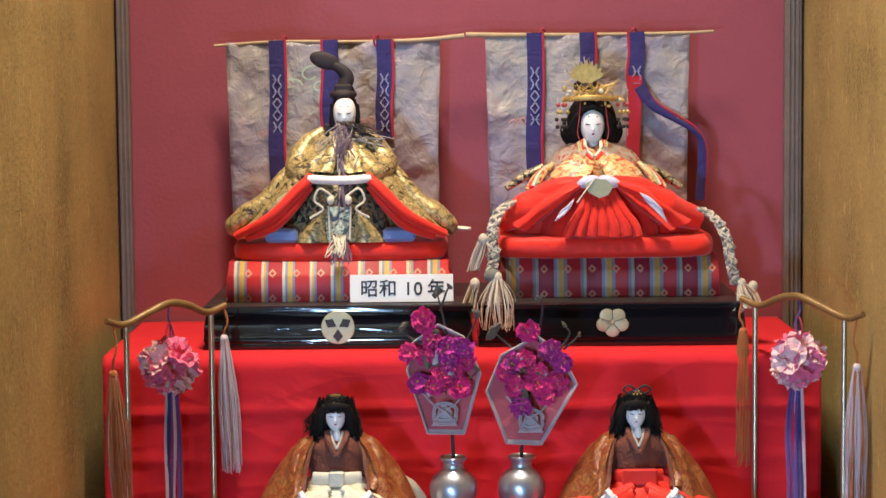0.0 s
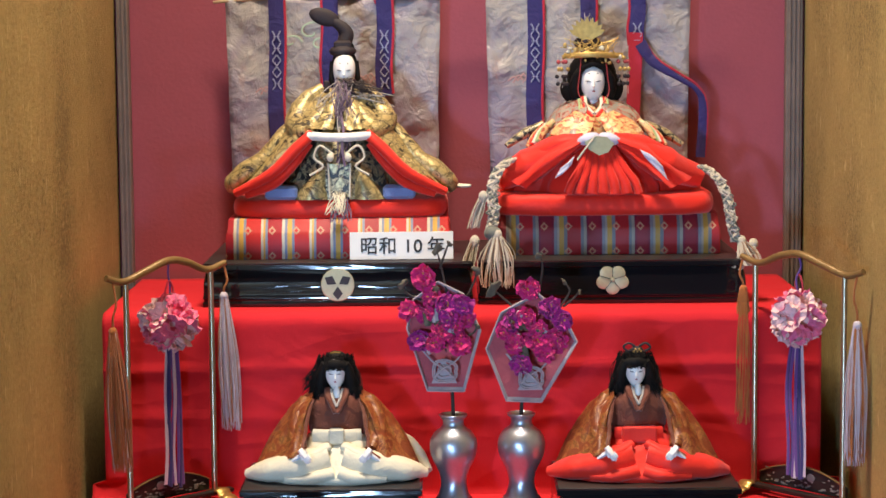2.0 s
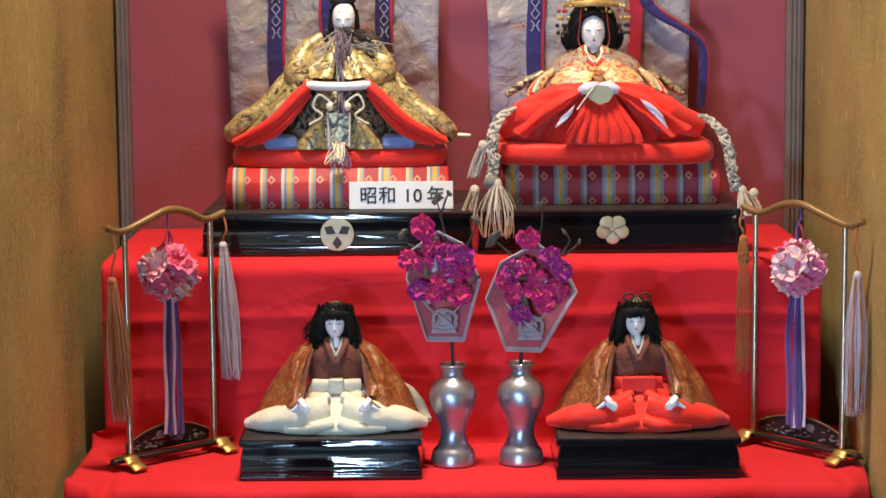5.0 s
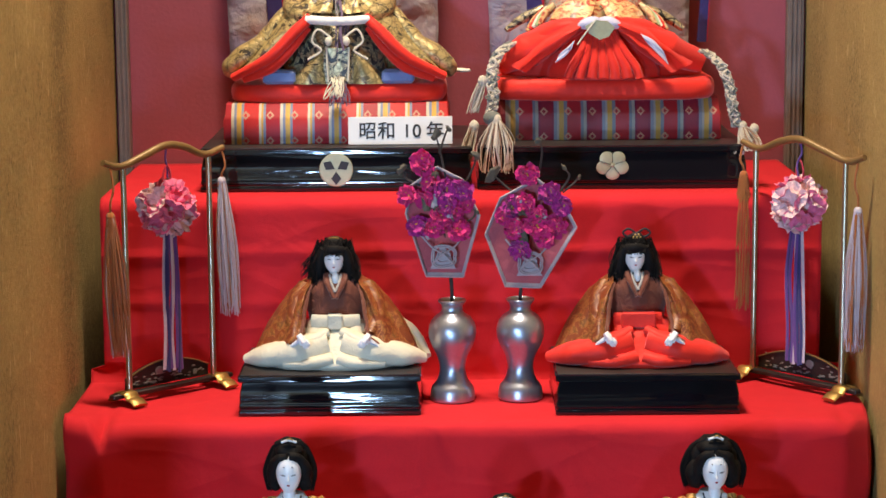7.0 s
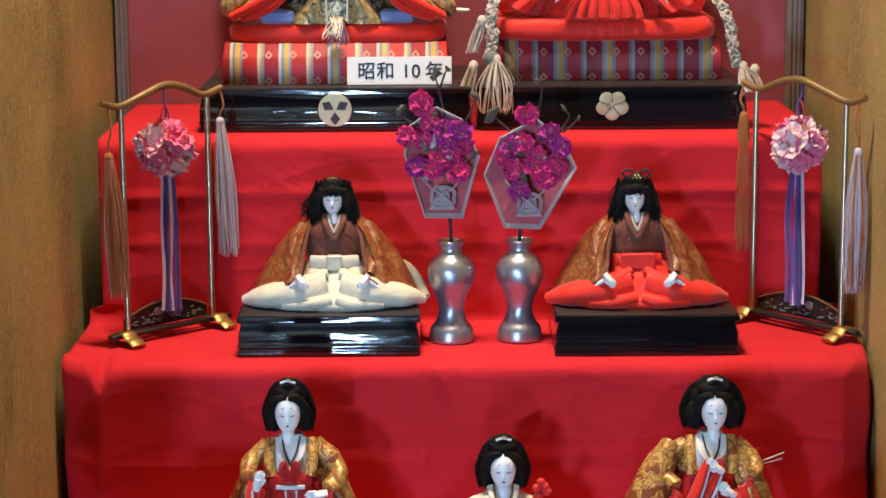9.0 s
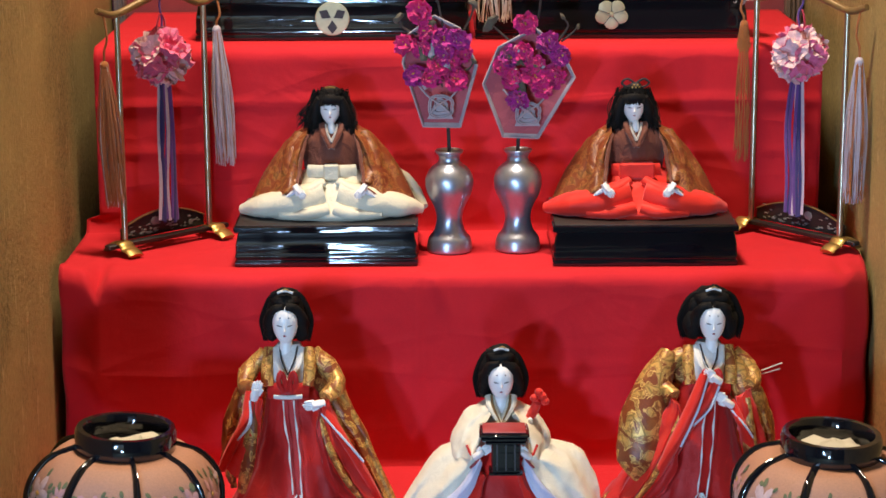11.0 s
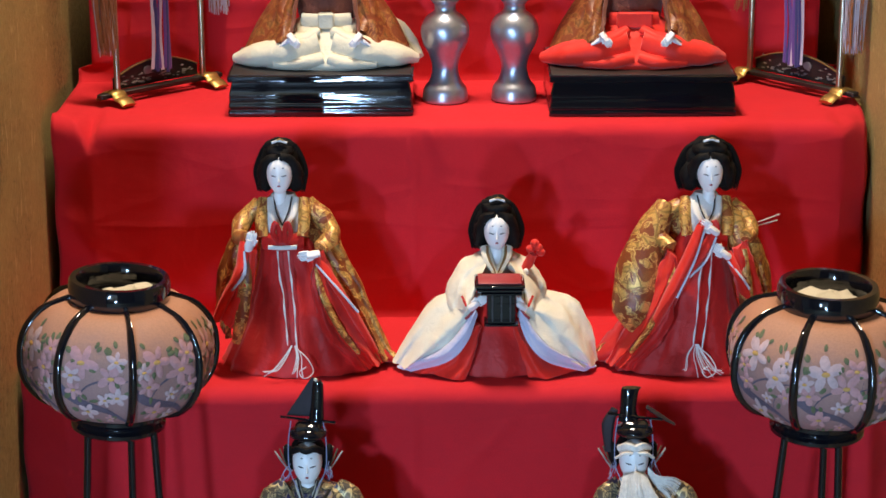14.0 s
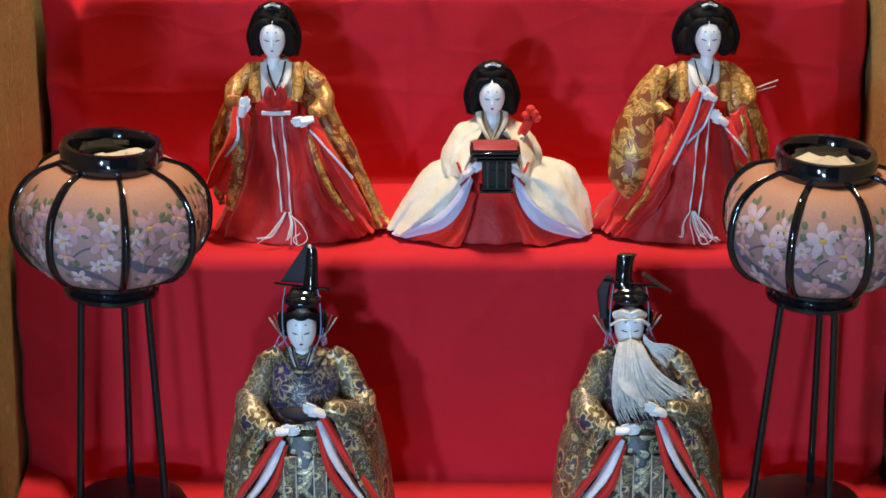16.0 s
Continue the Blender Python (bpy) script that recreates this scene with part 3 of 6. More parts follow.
cushion(-0.143, 3.02, PT + 0.0535, 296, 190, 27, "flat vivid red silk cushion on a striped mat")
cushion(0.2185, 3.02, PT + 0.0545, 302, 205, 30, "plump vivid red silk cushion on a striped mat")


def face(s, c, rx, rz):
    """A plain white doll's head, narrowing to the chin, with a few painted marks."""
    x, y, z = c
    ry = rx * 1.06
    rows = []
    for i in range(19):
        v = -math.pi / 2 + math.pi * (0.02 + 0.96 * i / 18)
        u = math.sin(v)
        k = math.cos(v) ** 0.86 * (1 + 0.10 * u - 0.10 * max(0, -u) ** 2)
        rows.append([(x + rx * 1.04 * k * math.cos(a), y + ry * k * math.sin(a) - ry * 0.10 * max(0, -u), z + rz * u) for a in (2 * math.pi * j / 26 for j in range(26))])
    s.grid(rows, GOFUN)
    s.tube([(x, y - ry * 0.97, z + rz * 0.16), (x, y - ry * 1.05, z - rz * 0.10), (x, y - ry * 1.10, z - rz * 0.20), (x, y - ry * 0.98, z - rz * 0.27)], GOFUN, (rx * 0.06, rx * 0.09, rx * 0.12, rx * 0.05), n=8, k=3)
    for q in (-1, 1):
        s.tube([(x + q * rx * 0.22, y - ry * 0.99, z + rz * 0.03), (x + q * rx * 0.42, y - ry * 0.94, z + rz * 0.055), (x + q * rx * 0.62, y - ry * 0.83, z + rz * 0.075)], EYE, (rx * 0.03, rx * 0.055, rx * 0.03), n=6, k=3)
        s.blob((x + q * rx * 0.32, y - ry * 0.86, z + rz * 0.46), (rx * 0.10, ry * 0.05, rz * 0.035), EYE, 8, 6)
    s.blob((x, y - ry * 0.97, z - rz * 0.47), (rx * 0.13, ry * 0.06, rz * 0.045), LIP, 8, 6)
    s.loft([(x, y + 3, z - rz * 1.75, rx * 0.95, rx * 0.7), (x, y + 3, z - rz * 1.3, rx * 0.55, rx * 0.5), (x, y + 3, z - rz * 0.6, rx * 0.5, rx * 0.5)], GOFUN, 16)


def strands(s, mat, start, end, n, spread0, spread1, r=0.5, sag=4.0, seed=1, k=4):
    rnd = random.Random(seed)
    for i in range(n):
        a = [start[j] + rnd.uniform(-1, 1) * spread0[j] for j in range(3)]
        b = [end[j] + rnd.uniform(-1, 1) * spread1[j] for j in range(3)]
        mid = [(a[j] * 0.5 + b[j] * 0.5) + rnd.uniform(-1, 1) * sag * (1 if j < 2 else 0.4) for j in range(3)]
        s.tube([a, mid, b], mat, r, n=5, k=k)


PURPLE_CORD = cloth("purple_cord", (0.15, 0.10, 0.16), vary=0.3)
GREY_CORD = cloth("faded_grey_cord", (0.46, 0.42, 0.38), vary=0.3)
GAUZE = plain("black_gauze", (0.02, 0.012, 0.016), 0.7, vary=0.4, scale=200)


def doll_lord():
    s = Shape()
    s.loft([(0, 12, 0, 108, 58), (0, 8, 40, 82, 48), (0, 4, 85, 54, 40), (0, 4, 118, 50, 33), (0, 4, 138, 40, 26), (0, 3, 149, 15, 13)], GOLD_BROCADE, 36, folds=[(0.03, 7, 0)])
    s.loft([(0, -36, 0, 66, 34), (0, -36, 36, 58, 33), (0, -30, 70, 44, 28), (0, -26, 86, 34, 22)], DARK_BROCADE, 30, folds=[(0.035, 9, 1)])
    for q in (-1, 1):
        n0 = len(s.verts)
        s.drape([(q * 34, 8, 142), (q * 62, 2, 118), (q * 108, -4, 60), (q * 150, -10, 8)], [(q * 18, -40, 116), (q * 42, -60, 92), (q * 86, -66, 46), (q * 142, -54, 6)], GOLD_BROCADE, 14, 2.0, 4, 5, q)
        s.drape([(q * 30, 0, 140), (q * 50, -8, 124), (q * 66, -30, 98)], [(q * 8, -32, 124), (q * 22, -50, 110), (q * 38, -66, 92)], GOLD_BROCADE, 7, 1.5, 3, 5, q + 2)
        s.tube([(q * 24, 2, 146), (q * 44, -6, 132), (q * 60, -24, 106), (q * 52, -52, 94), (q * 40, -64, 92)], GOLD_BROCADE, (10, 15, 17, 14, 10), (11, 15, 16, 13, 9), n=18)
        s.tube([(q * 70, -16, 96), (q * 98, -26, 62), (q * 126, -26, 30), (q * 146, -20, 12)], GOLD_BROCADE, (10, 13, 12, 7), (10, 12, 10, 6), n=14)
        s.ruffle(1.9, 0.06, n0)
        s.tube([(q * 36, -70, 90), (q * 58, -76, 70), (q * 92, -74, 36), (q * 142, -56, 9)], RED_SILK, (6, 9, 10, 9), (7, 8, 8, 6), n=12)
        s.tube([(q * 40, -66, 76), (q * 62, -72, 48), (q * 90, -70, 22), (q * 128, -60, 6)], RED_SILK, (3, 8, 10, 5), (5, 6, 7, 5), n=12)
        s.tube([(q * 48, -77, 72), (q * 72, -79, 48), (q * 92, -77, 32)], GREY_CORD, 2.5, 1.5, n=8)
        s.box((q * 80, -56, 0), (44, 30, 19), BLUE_SILK, 4)
        s.loft([(q * 38, -50, 0, 30, 24), (q * 34, -52, 16, 20, 22), (q * 24, -52, 38, 9, 16), (q * 20, -48, 46, 4, 8)], GOLD_BROCADE, 24, folds=[(0.04, 7, 0)])
        s.tube([(q * 30, -22, 132), (q * 18, -34, 120), (q * 8, -38, 112)], GOLD_BROCADE, 10, 7, n=12)
    s.tube([(-42, -72, 87), (-14, -77, 85), (14, -77, 85), (42, -72, 87)], WHITE_SILK, (7, 7, 7, 7), 6, n=12)
    # apron panel and cords
    s.box((0, -76, 4), (30, 3, 46), DARK_BROCADE, 1)
    for dx in (-15, 15):
        s.tube([(dx, -79, 50), (dx * 0.9, -80, 4)], IVORY, 1.4, n=6)
    n0 = len(s.verts)
    for q in (-1, 1):
        s.tube([(q * 100, -34, 58), (q * 124, -34, 40), (q * 144, -30, 22), (q * 152, -24, 10)], GOLD_BROCADE, (12, 19, 19, 9), (10, 15, 15, 8), n=20, k=6)
        s.drape([(q * 26, -6, 144), (q * 44, -16, 128), (q * 54, -34, 110), (q * 52, -56, 98)], [(q * 4, -34, 136), (q * 5, -46, 120), (q * 6, -56, 106), (q * 8, -66, 94)], GOLD_BROCADE, 8, 1.4, 3, 4, q + 1, n=18)
        s.box((5 + q * 24, -12, 142), (7, 10, 18), GAUZE, 2)
    s.ruffle(1.4, 0.06, n0)
    face(s, (5, -6, 172), 14.8, 24)
    s.blob((5, 4, 182), (18, 17, 19), HAIR)
    for q in (-1, 1):
        s.tube([(5 + q * 17, 0, 186), (5 + q * 18, 0, 160), (5 + q * 15, -2, 150)], HAIR, (3, 4, 2), n=8)
    s.blob((3, 2, 199), (19, 18, 9), GAUZE)
    s.box((3, 3, 200), (24, 22, 14), GAUZE, 3)
    s.tube([(4, 6, 208), (8, 8, 222), (2, 8, 232), (-10, 8, 240)], GAUZE, (10, 11, 9, 6), (8, 8, 7, 4), n=10)
    s.blob((-22, 8, 246), (22, 5, 12), GAUZE, turn=(0, 18, 0))
    s.tube([(10, 0, 214), (17, -2, 206), (16, -4, 198)], HAIR, 2, n=6)
    strands(s, GAUZE, (6, -27, 158), (36, -32, 146), 30, (12, 3, 6), (26, 8, 9), 0.7, 9, 11)
    strands(s, PURPLE_CORD, (6, -28, 158), (6, -58, 118), 24, (12, 2, 6), (16, 4, 12), 0.7, 9, 12)
    strands(s, GREY_CORD, (8, -30, 156), (-20, -46, 124), 14, (12, 2, 5), (16, 4, 10), 0.6, 9, 18)
    strands(s, GREY_CORD, (6, -28, 142), (44, -30, 134), 12, (10, 4, 6), (24, 8, 10), 0.5, 9, 13)
    s.tube([(6, -30, 146), (2, -52, 116), (6, -74, 96), (4, -82, 70), (8, -84, 46)], PURPLE_CORD, (1.8, 2.2, 1.8, 2.2, 1.8), 1.6, n=8)
    strands(s, GREY_CORD, (4, -24, 150), (2, -66, 92), 9, (12, 3, 4), (5, 3, 10), 0.6, 8, 3)
    strands(s, PURPLE_CORD, (4, -24, 152), (6, -78, 52), 7, (14, 2, 5), (10, 2, 14), 0.9, 8, 4)
    strands(s, GREY_CORD, (10, -28, 146), (62, -22, 128), 8, (10, 4, 6), (12, 6, 12), 0.5, 8, 5)
    for q in (-1, 1):
        s.tube([(q * 8, -80, 62), (q * 26, -82, 74), (q * 34, -82, 58), (q * 22, -82, 46), (q * 40, -80, 34)], IVORY, 1.6, n=6)
        s.blob((q * 12, -82, 58), (5, 4, 6), IVORY)
    strands(s, IVORY, (0, -84, 8), (-4, -104, -14), 26, (9, 2, 3), (16, 3, 5), 0.6, 4, 6)
    strands(s, PURPLE_CORD, (2, -86, 2), (2, -104, -24), 26, (9, 2, 3), (15, 3, 6), 0.6, 4, 7)
    s.tube([(140, 10, 14), (165, 4, 12), (178, 0, 12)], IVORY, (4, 6, 3), (3, 3, 2), n=8)
    return thing("lord_doll", s, (-0.1415, 2.995, PT + 0.0795), "seated court lord doll in gold brocade with black hat", "doll")


doll_lord()


def doll_lady():
    s = Shape()
    s.loft([(0, 18, 0, 118, 60), (0, 14, 22, 112, 56), (0, 10, 50, 88, 46), (0, 8, 75, 62, 38), (0, 6, 100, 50, 30), (0, 6, 116, 38, 24), (0, 4, 128, 14, 12)], COLLAR, 36, folds=[(0.02, 6, 0)])
    # red over-robe: pleated front and two full sleeves that lie out to the sides
    n0 = len(s.verts)
    s.loft([(6, -26, 0, 84, 60), (6, -28, 16, 80, 58), (4, -32, 44, 58, 48), (2, -32, 66, 38, 40), (0, -30, 78, 24, 30)], RED_SILK, 72, folds=[(0.035, 15, 0.6), (0.02, 6, 0)])
    s.loft([(6, 6, 0, 140, 56), (6, 4, 18, 138, 54), (5, 2, 42, 112, 46), (3, 0, 64, 74, 38), (0, 0, 80, 40, 30)], RED_SILK, 48, folds=[(0.015, 7, 0.6)])
    for q, far in ((-1, 130), (1, 142)):
        s.tube([(q * 16, -66, 78), (q * 50, -60, 62), (q * 92, -46, 38), (q * far, -30, 18)], RED_SILK, (9, 20, 30, 14), (9, 17, 24, 15), n=28, k=8)
        s.drape([(q * 22, -72, 84), (q * 62, -60, 78), (q * 104, -44, 56), (q * (far + 2), -30, 26)], [(q * 16, -84, 74), (q * 42, -90, 54), (q * 72, -86, 32), (q * 98, -74, 8)], RED_SILK, 9, 1.8, 5, 3, q, n=22)
    s.ruffle(1.7, 0.035, n0)
    n0 = len(s.verts)
    for k in range(-3, 4):
        s.tube([(2 + k * 5, -76, 74), (4 + k * 9, -86, 42), (6 + k * 14, -90, 18), (6 + k * 16, -90, 3)], RED_SILK, (3, 5, 7, 8), (3, 5, 6, 6), n=12)
    s.ruffle(1.2, 0.04, n0)
    s.drape([(54, -98, 62), (70, -100, 54), (84, -98, 40)], [(62, -100, 50), (78, -102, 34), (92, -96, 20)], PALE_BLUE, 2, 1, 1.5, 2, 0)
    s.drape([(-34, -99, 54), (-42, -101, 46), (-52, -100, 38)], [(-38, -100, 42), (-48, -102, 32), (-60, -100, 24)], PALE_BLUE, 2, 1, 1.5, 2, 1)
    for q in (-1, 1):
        # layered robes at the shoulders and breast
        s.drape([(-3 + q * 18, 0, 130), (q * 50, 2, 116), (q * 66, -10, 96), (q * 70, -26, 82)], [(-3 + q * 8, -34, 116), (q * 18, -48, 104), (q * 26, -60, 92), (q * 28, -68, 82)], SHOULDER, 7, 1.5, 3, 4, q, n=20)
        s.drape([(-3 + q * 26, -40, 112), (q * 44, -48, 102), (q * 58, -52, 90), (q * 64, -54, 80)], [(-3 + q * 1, -50, 102), (q * 6, -60, 94), (q * 10, -68, 86), (q * 14, -74, 80)], COLLAR, 5, 1.2, 2, 3, q + 1, n=18)
        for i, mt in enumerate((IVORY, RED_SILK, COLLAR, GREEN_SILK)):
            s.tube([(-3 + q * (11 + 2.6 * i), -12 - i, 131 - i * 1.5), (-3 + q * (10 + 2.6 * i), -34 - 2 * i, 118 - i * 3), (-3 + q * (1 + 2.0 * i), -46 - 3 * i, 108 - i * 4)], mt, 2.4, 2.0, n=9)
        for i, mt in enumerate((COLLAR, GREEN_SILK, IVORY, RED_SILK, COLLAR)):
            o = 4.5 * i
            s.tube([(q * (58 + o * 0.9), -34 + o * 0.3, 98 - o * 0.5), (q * (70 + o * 0.9), -42 + o * 0.3, 86 - o * 0.6), (q * (78 + o * 0.9), -48 + o * 0.3, 72 - o * 0.5)], mt, (3, 4, 3), (4, 5, 4), n=10)
        s.blob((q * 14, -88, 76), (16, 8, 8), PALE_BLUE, turn=(0, q * 16, 0))
        s.tube([(q * 70, 10, 92), (q * 98, 6, 78), (q * 122, 0, 62)], DARK_BROCADE, (6, 9, 5), (5, 7, 4), n=12)
    s.poly([(-14, -94, 62), (-20, -94, 72), (-6, -95, 80), (10, -95, 79), (20, -94, 70), (12, -94, 58), (0, -94, 54)], PALE_GOLD, 2.0, (0, -1, 0))
    s.tube([(-6, -97, 80), (-20, -98, 62), (-30, -97, 48)], IVORY, 1.2, n=6)
    face(s, (-3, -10, 150), 16.5, 26)
    # swept-out hair
    s.blob((-3, 6, 158), (34, 20, 34), HAIR, 20, 12)
    s.blob((-3, 8, 141), (44, 17, 31), HAIR, 24, 14)
    for q in (-1, 1):
        s.tube([(-3 + q * 12, -18, 172), (-3 + q * 21, -16, 160), (-3 + q * 24, -10, 140), (-3 + q * 22, -4, 126)], HAIR, (5, 8, 9, 6), (4, 6, 8, 6), n=10)
    s.tube([(-18, -20, 170), (-3, -24, 176), (12, -20, 170)], HAIR, 5, 5, n=10)
    # crown: tiara band, pierced gilt leaves, bead strings
    s.tube([(-42, -14, 186), (-22, -26, 187), (-3, -30, 188), (18, -26, 187), (38, -14, 186)], CROWN_GOLD, 1.8, 4, n=10, up=(0, 0, 1))
    rnd = random.Random(5)
    for i in range(18):
        x = rnd.uniform(-44, 40)
        s.blob((x, -24 - rnd.uniform(0, 5) + abs(x) * 0.2, 186 + rnd.uniform(-10, 16)), (rnd.uniform(1.5, 3.5), 1.2, rnd.uniform(1.5, 4)), CROWN_GOLD if rnd.random() < 0.7 else IVORY, 8, 5)
    s.blob((-10, -4, 204), (19, 13, 10), GAUZE)
    strands(s, CROWN_GOLD, (-3, -20, 186), (-8, -16, 204), 40, (34, 6, 3), (40, 6, 9), 0.5, 8, 15)
    strands(s, GREY_CORD, (-14, -4, 206), (-26, -2, 236), 24, (10, 4, 3), (24, 4, 12), 0.35, 8, 16)
    for i in range(9):
        a = radians(20 + 140 * i / 8)
        s.poly([(-11 + 6 * math.cos(a - 0.3), -14, 208), (-11 + 20 * math.cos(a - 0.19), -15, 212 + 20 * math.sin(a - 0.19)), (-11 + 27 * math.cos(a), -15, 212 + 28 * math.sin(a)), (-11 + 20 * math.cos(a + 0.19), -15, 212 + 20 * math.sin(a + 0.19)), (-11 + 6 * math.cos(a + 0.3), -14, 208)], CROWN_GOLD, 1.2, (0, -1, 0))
    for q in (-1, 1):
        for i in range(3):
            x = -3 + q * (36 + 6 * i)
            s.tube([(x, -16, 188), (x + q, -18, 172), (x, -18, 150 - 8 * i)], GREY_CORD, 0.5, n=5)
            for j in range(4):
                s.blob((x + rnd.uniform(-2, 2), -19, 178 - 10 * j), (3, 2, 3), (LIP, CROWN_GOLD, GAUZE, GAUZE)[j], 8, 5)
        s.tube([(-3 + q * 17, -24, 184), (-3 + q * 19, -26, 160), (-3 + q * 21, -28, 136), (-3 + q * 10, -38, 118)], LIP, 0.7, n=5)
    return thing("lady_doll", s, (0.2085, 3.005, PT + 0.0835), "seated court lady doll in red silk with gilt crown", "doll")


doll_lady()

# ---- second tier: attendants on boxes, vases, stands ----
T2B = T2 + 0.001


def doll_hand(s, p, a, k=1.0, flip=1):
    """A small white hand: a flat palm with four fingers; a is its direction in degrees from x."""
    d = Vector((math.cos(radians(a)), -0.25, math.sin(radians(a)))).normalized()
    u = Vector((-math.sin(radians(a)), 0, math.cos(radians(a))))
    p = Vector(p)
    s.tube([p - d * 9 * k, p - d * 3 * k, p + d * 3 * k], GOFUN, (4 * k, 5.5 * k, 4.5 * k), (3.5 * k, 3.6 * k, 3 * k), n=10)
    for i in range(4):
        o = u * (i - 1.5) * 2.2 * k
        e = 12 - abs(i - 1.3) * 1.6
        s.tube([p + d * 1 * k + o, p + d * 7 * k + o * 1.05, p + d * e * k + o * 0.9 + Vector((0, 1.5 * k, 0))], GOFUN, (1.4 * k, 1.3 * k, 0.7 * k), n=7)
    s.tube([p - d * 3 * k + u * flip * 3.5 * k, p + d * 3 * k + u * flip * 5.6 * k], GOFUN, (1.6 * k, 0.9 * k), n=7)


def doll_attendant(x, y, z, hakama, torso, hair_seed, crowned, label, lean):
    s = Shape()
    pale = hakama is not RED_SILK
    n0 = len(s.verts)
    # wide trousers spread to both sides over folded legs
    s.loft([(0, -8, 0, 98, 58), (0, -8, 8, 104, 60), (0, -6, 20, 92, 52), (0, -2, 38, 60, 42), (0, 0, 54, 34, 29)], hakama, 48, folds=[(0.03, 6, 0.5)])
    for q in (-1, 1):
        s.tube([(q * 8, -44, 30), (q * 44, -46, 21), (q * 82, -38, 15), (q * 112, -26, 7)], hakama, (12, 24, 22, 7), (16, 21, 15, 6), n=20, k=6)
        s.tube([(q * 4, -58, 14), (q * 30, -64, 9), (q * 62, -58, 8)], hakama, (9, 11, 8), (8, 8, 6), n=16)
        s.tube([(q * 10, -40, 44), (q * 34, -52, 34), (q * 70, -48, 22)], hakama, (8, 9, 5), (6, 6, 4), n=12)
    if pale:
        s.tube([(60, 16, 48), (82, 12, 40), (102, 2, 22), (114, -16, 8)], hakama, (12, 14, 11, 5), (10, 11, 9, 4), n=16)
    s.ruffle(1.8, 0.045, n0)
    s.loft([(0, 2, 46, 33, 27), (0, 2, 66, 37, 26), (0, 2, 88, 39, 24), (0, 2, 102, 29, 20), (0, 0, 113, 11, 10)], torso, 28, folds=[(0.015, 5, 1)])
    n0 = len(s.verts)
    for q in (-1, 1):
        # wide sleeves, narrow at the shoulder and open from hand to hem
        s.drape([(q * 30, 10, 108), (q * 54, 8, 92), (q * 82, 2, 56), (q * 107, -14, 9)], [(q * 30, -12, 100), (q * 37, -24, 80), (q * 41, -38, 58), (q * 40, -52, 42)], RUST_BROCADE, 13, 1.6, 5, 5, q, n=22)
        # sleeve fold edge, coloured dark to stand for the deep shade inside it
        s.tube([(q * 29, -20, 100), (q * 35, -34, 80), (q * 39, -48, 58), (q * 41, -60, 44)], RUST_DARK, (1.5, 2.5, 2.5, 2), (1.5, 2, 2, 2), n=8)
        s.tube([(q * 38, -2, 98), (q * 48, -14, 76), (q * 50, -30, 56), (q * 44, -48, 42)], RUST_BROCADE, (9, 12, 13, 8), (10, 13, 12, 7), n=18)
    s.ruffle(1.5, 0.06, n0)
    for q in (-1, 1):
        s.tube([(q * 42, -62, 41), (q * 62, -56, 27), (q * 84, -38, 16), (q * 104, -18, 8)], RUST_DARK, (3, 4, 3.5, 2), (2.5, 3, 2.5, 2), n=10)
        s.tube([(q * 36, -63, 43), (q * 46, -64, 36), (q * 58, -61, 27)], LINING, (3, 5, 2), (2, 3, 1.5), n=10)
        doll_hand(s, (q * 38, -70, 39), 270 - q * 38, 1.05, q)
    sash = CREAM if pale else RED_SILK
    s.tube([(-29, -22, 54), (-12, -31, 55), (12, -31, 55), (29, -22, 54)], sash, 4, 9, n=12)
    s.box((0, -37, 45), (20 if pale else 44, 7, 22), sash, 3)
    for q in (-1, 1):
        s.tube([(q * 12, -10, 112), (q * 9, -20, 102), (q * 1, -27, 84)], RUST_DARK, (4, 5, 4), (3, 3, 3), n=8)
        s.tube([(q * 7, -13, 112), (q * 5, -21, 103), (0, -26, 92)], GREY_CORD, 1.6, 1.6, n=8)
    s.blob((0, -14, 106), (5, 5, 11), GOFUN)
    zc = 131
    face(s, (lean, -8, zc), 12.4, 18.5)
    s.blob((lean, 5, zc + 6), (20, 17, 21), HAIR, 20, 12)
    s.blob((lean, 9, zc - 10), (24, 13, 20), HAIR, 20, 12)
    s.tube([(lean - 12, -15, zc + 11), (lean, -19, zc + 13), (lean + 12, -15, zc + 11)], HAIR, 4, 6, n=10)
    for q in (-1, 1):
        s.tube([(lean + q * 12, -12, zc + 13), (lean + q * 17, -8, zc), (lean + q * 19, -4, zc - 18), (lean + q * 20, -2, zc - 28)], HAIR, (6, 7, 8, 4), (5, 8, 9, 4), n=10)
        strands(s, HAIR, (lean + q * 13, 0, zc + 17), (lean + q * 23, -4, zc - 26), 170, (9, 10, 7), (11, 10, 8), 0.5, 6, hair_seed + q)
    strands(s, HAIR, (lean, -14, zc + 22), (lean, -21, zc + 6), 60, (12, 3, 3), (13, 1, 1.5), 0.6, 1.5, hair_seed + 5)
    strands(s, HAIR, (lean, 8, zc + 16), (lean, 14, zc - 26), 50, (14, 8, 8), (24, 6, 6), 0.8, 6, hair_seed + 7)
    if crowned:
        s.blob((lean + 2, -4, zc + 26), (8, 8, 5), GAUZE)
        for q in (-1, 1):
            s.tube([(lean + 2, -6, zc + 29), (lean + 2 + q * 10, -6, zc + 35), (lean + 2 + q * 17, -6, zc + 30), (lean + 2 + q * 10, -6, zc + 25), (lean + 2, -6, zc + 27)], GAUZE, 1.5, n=8)
        for i in range(5):
            s.blob((lean + 2 + (i - 2) * 2.2, -12, zc + 25 + (i % 2) * 3), (1.5, 1.2, 1.5), GOLD, 8, 5)
    else:
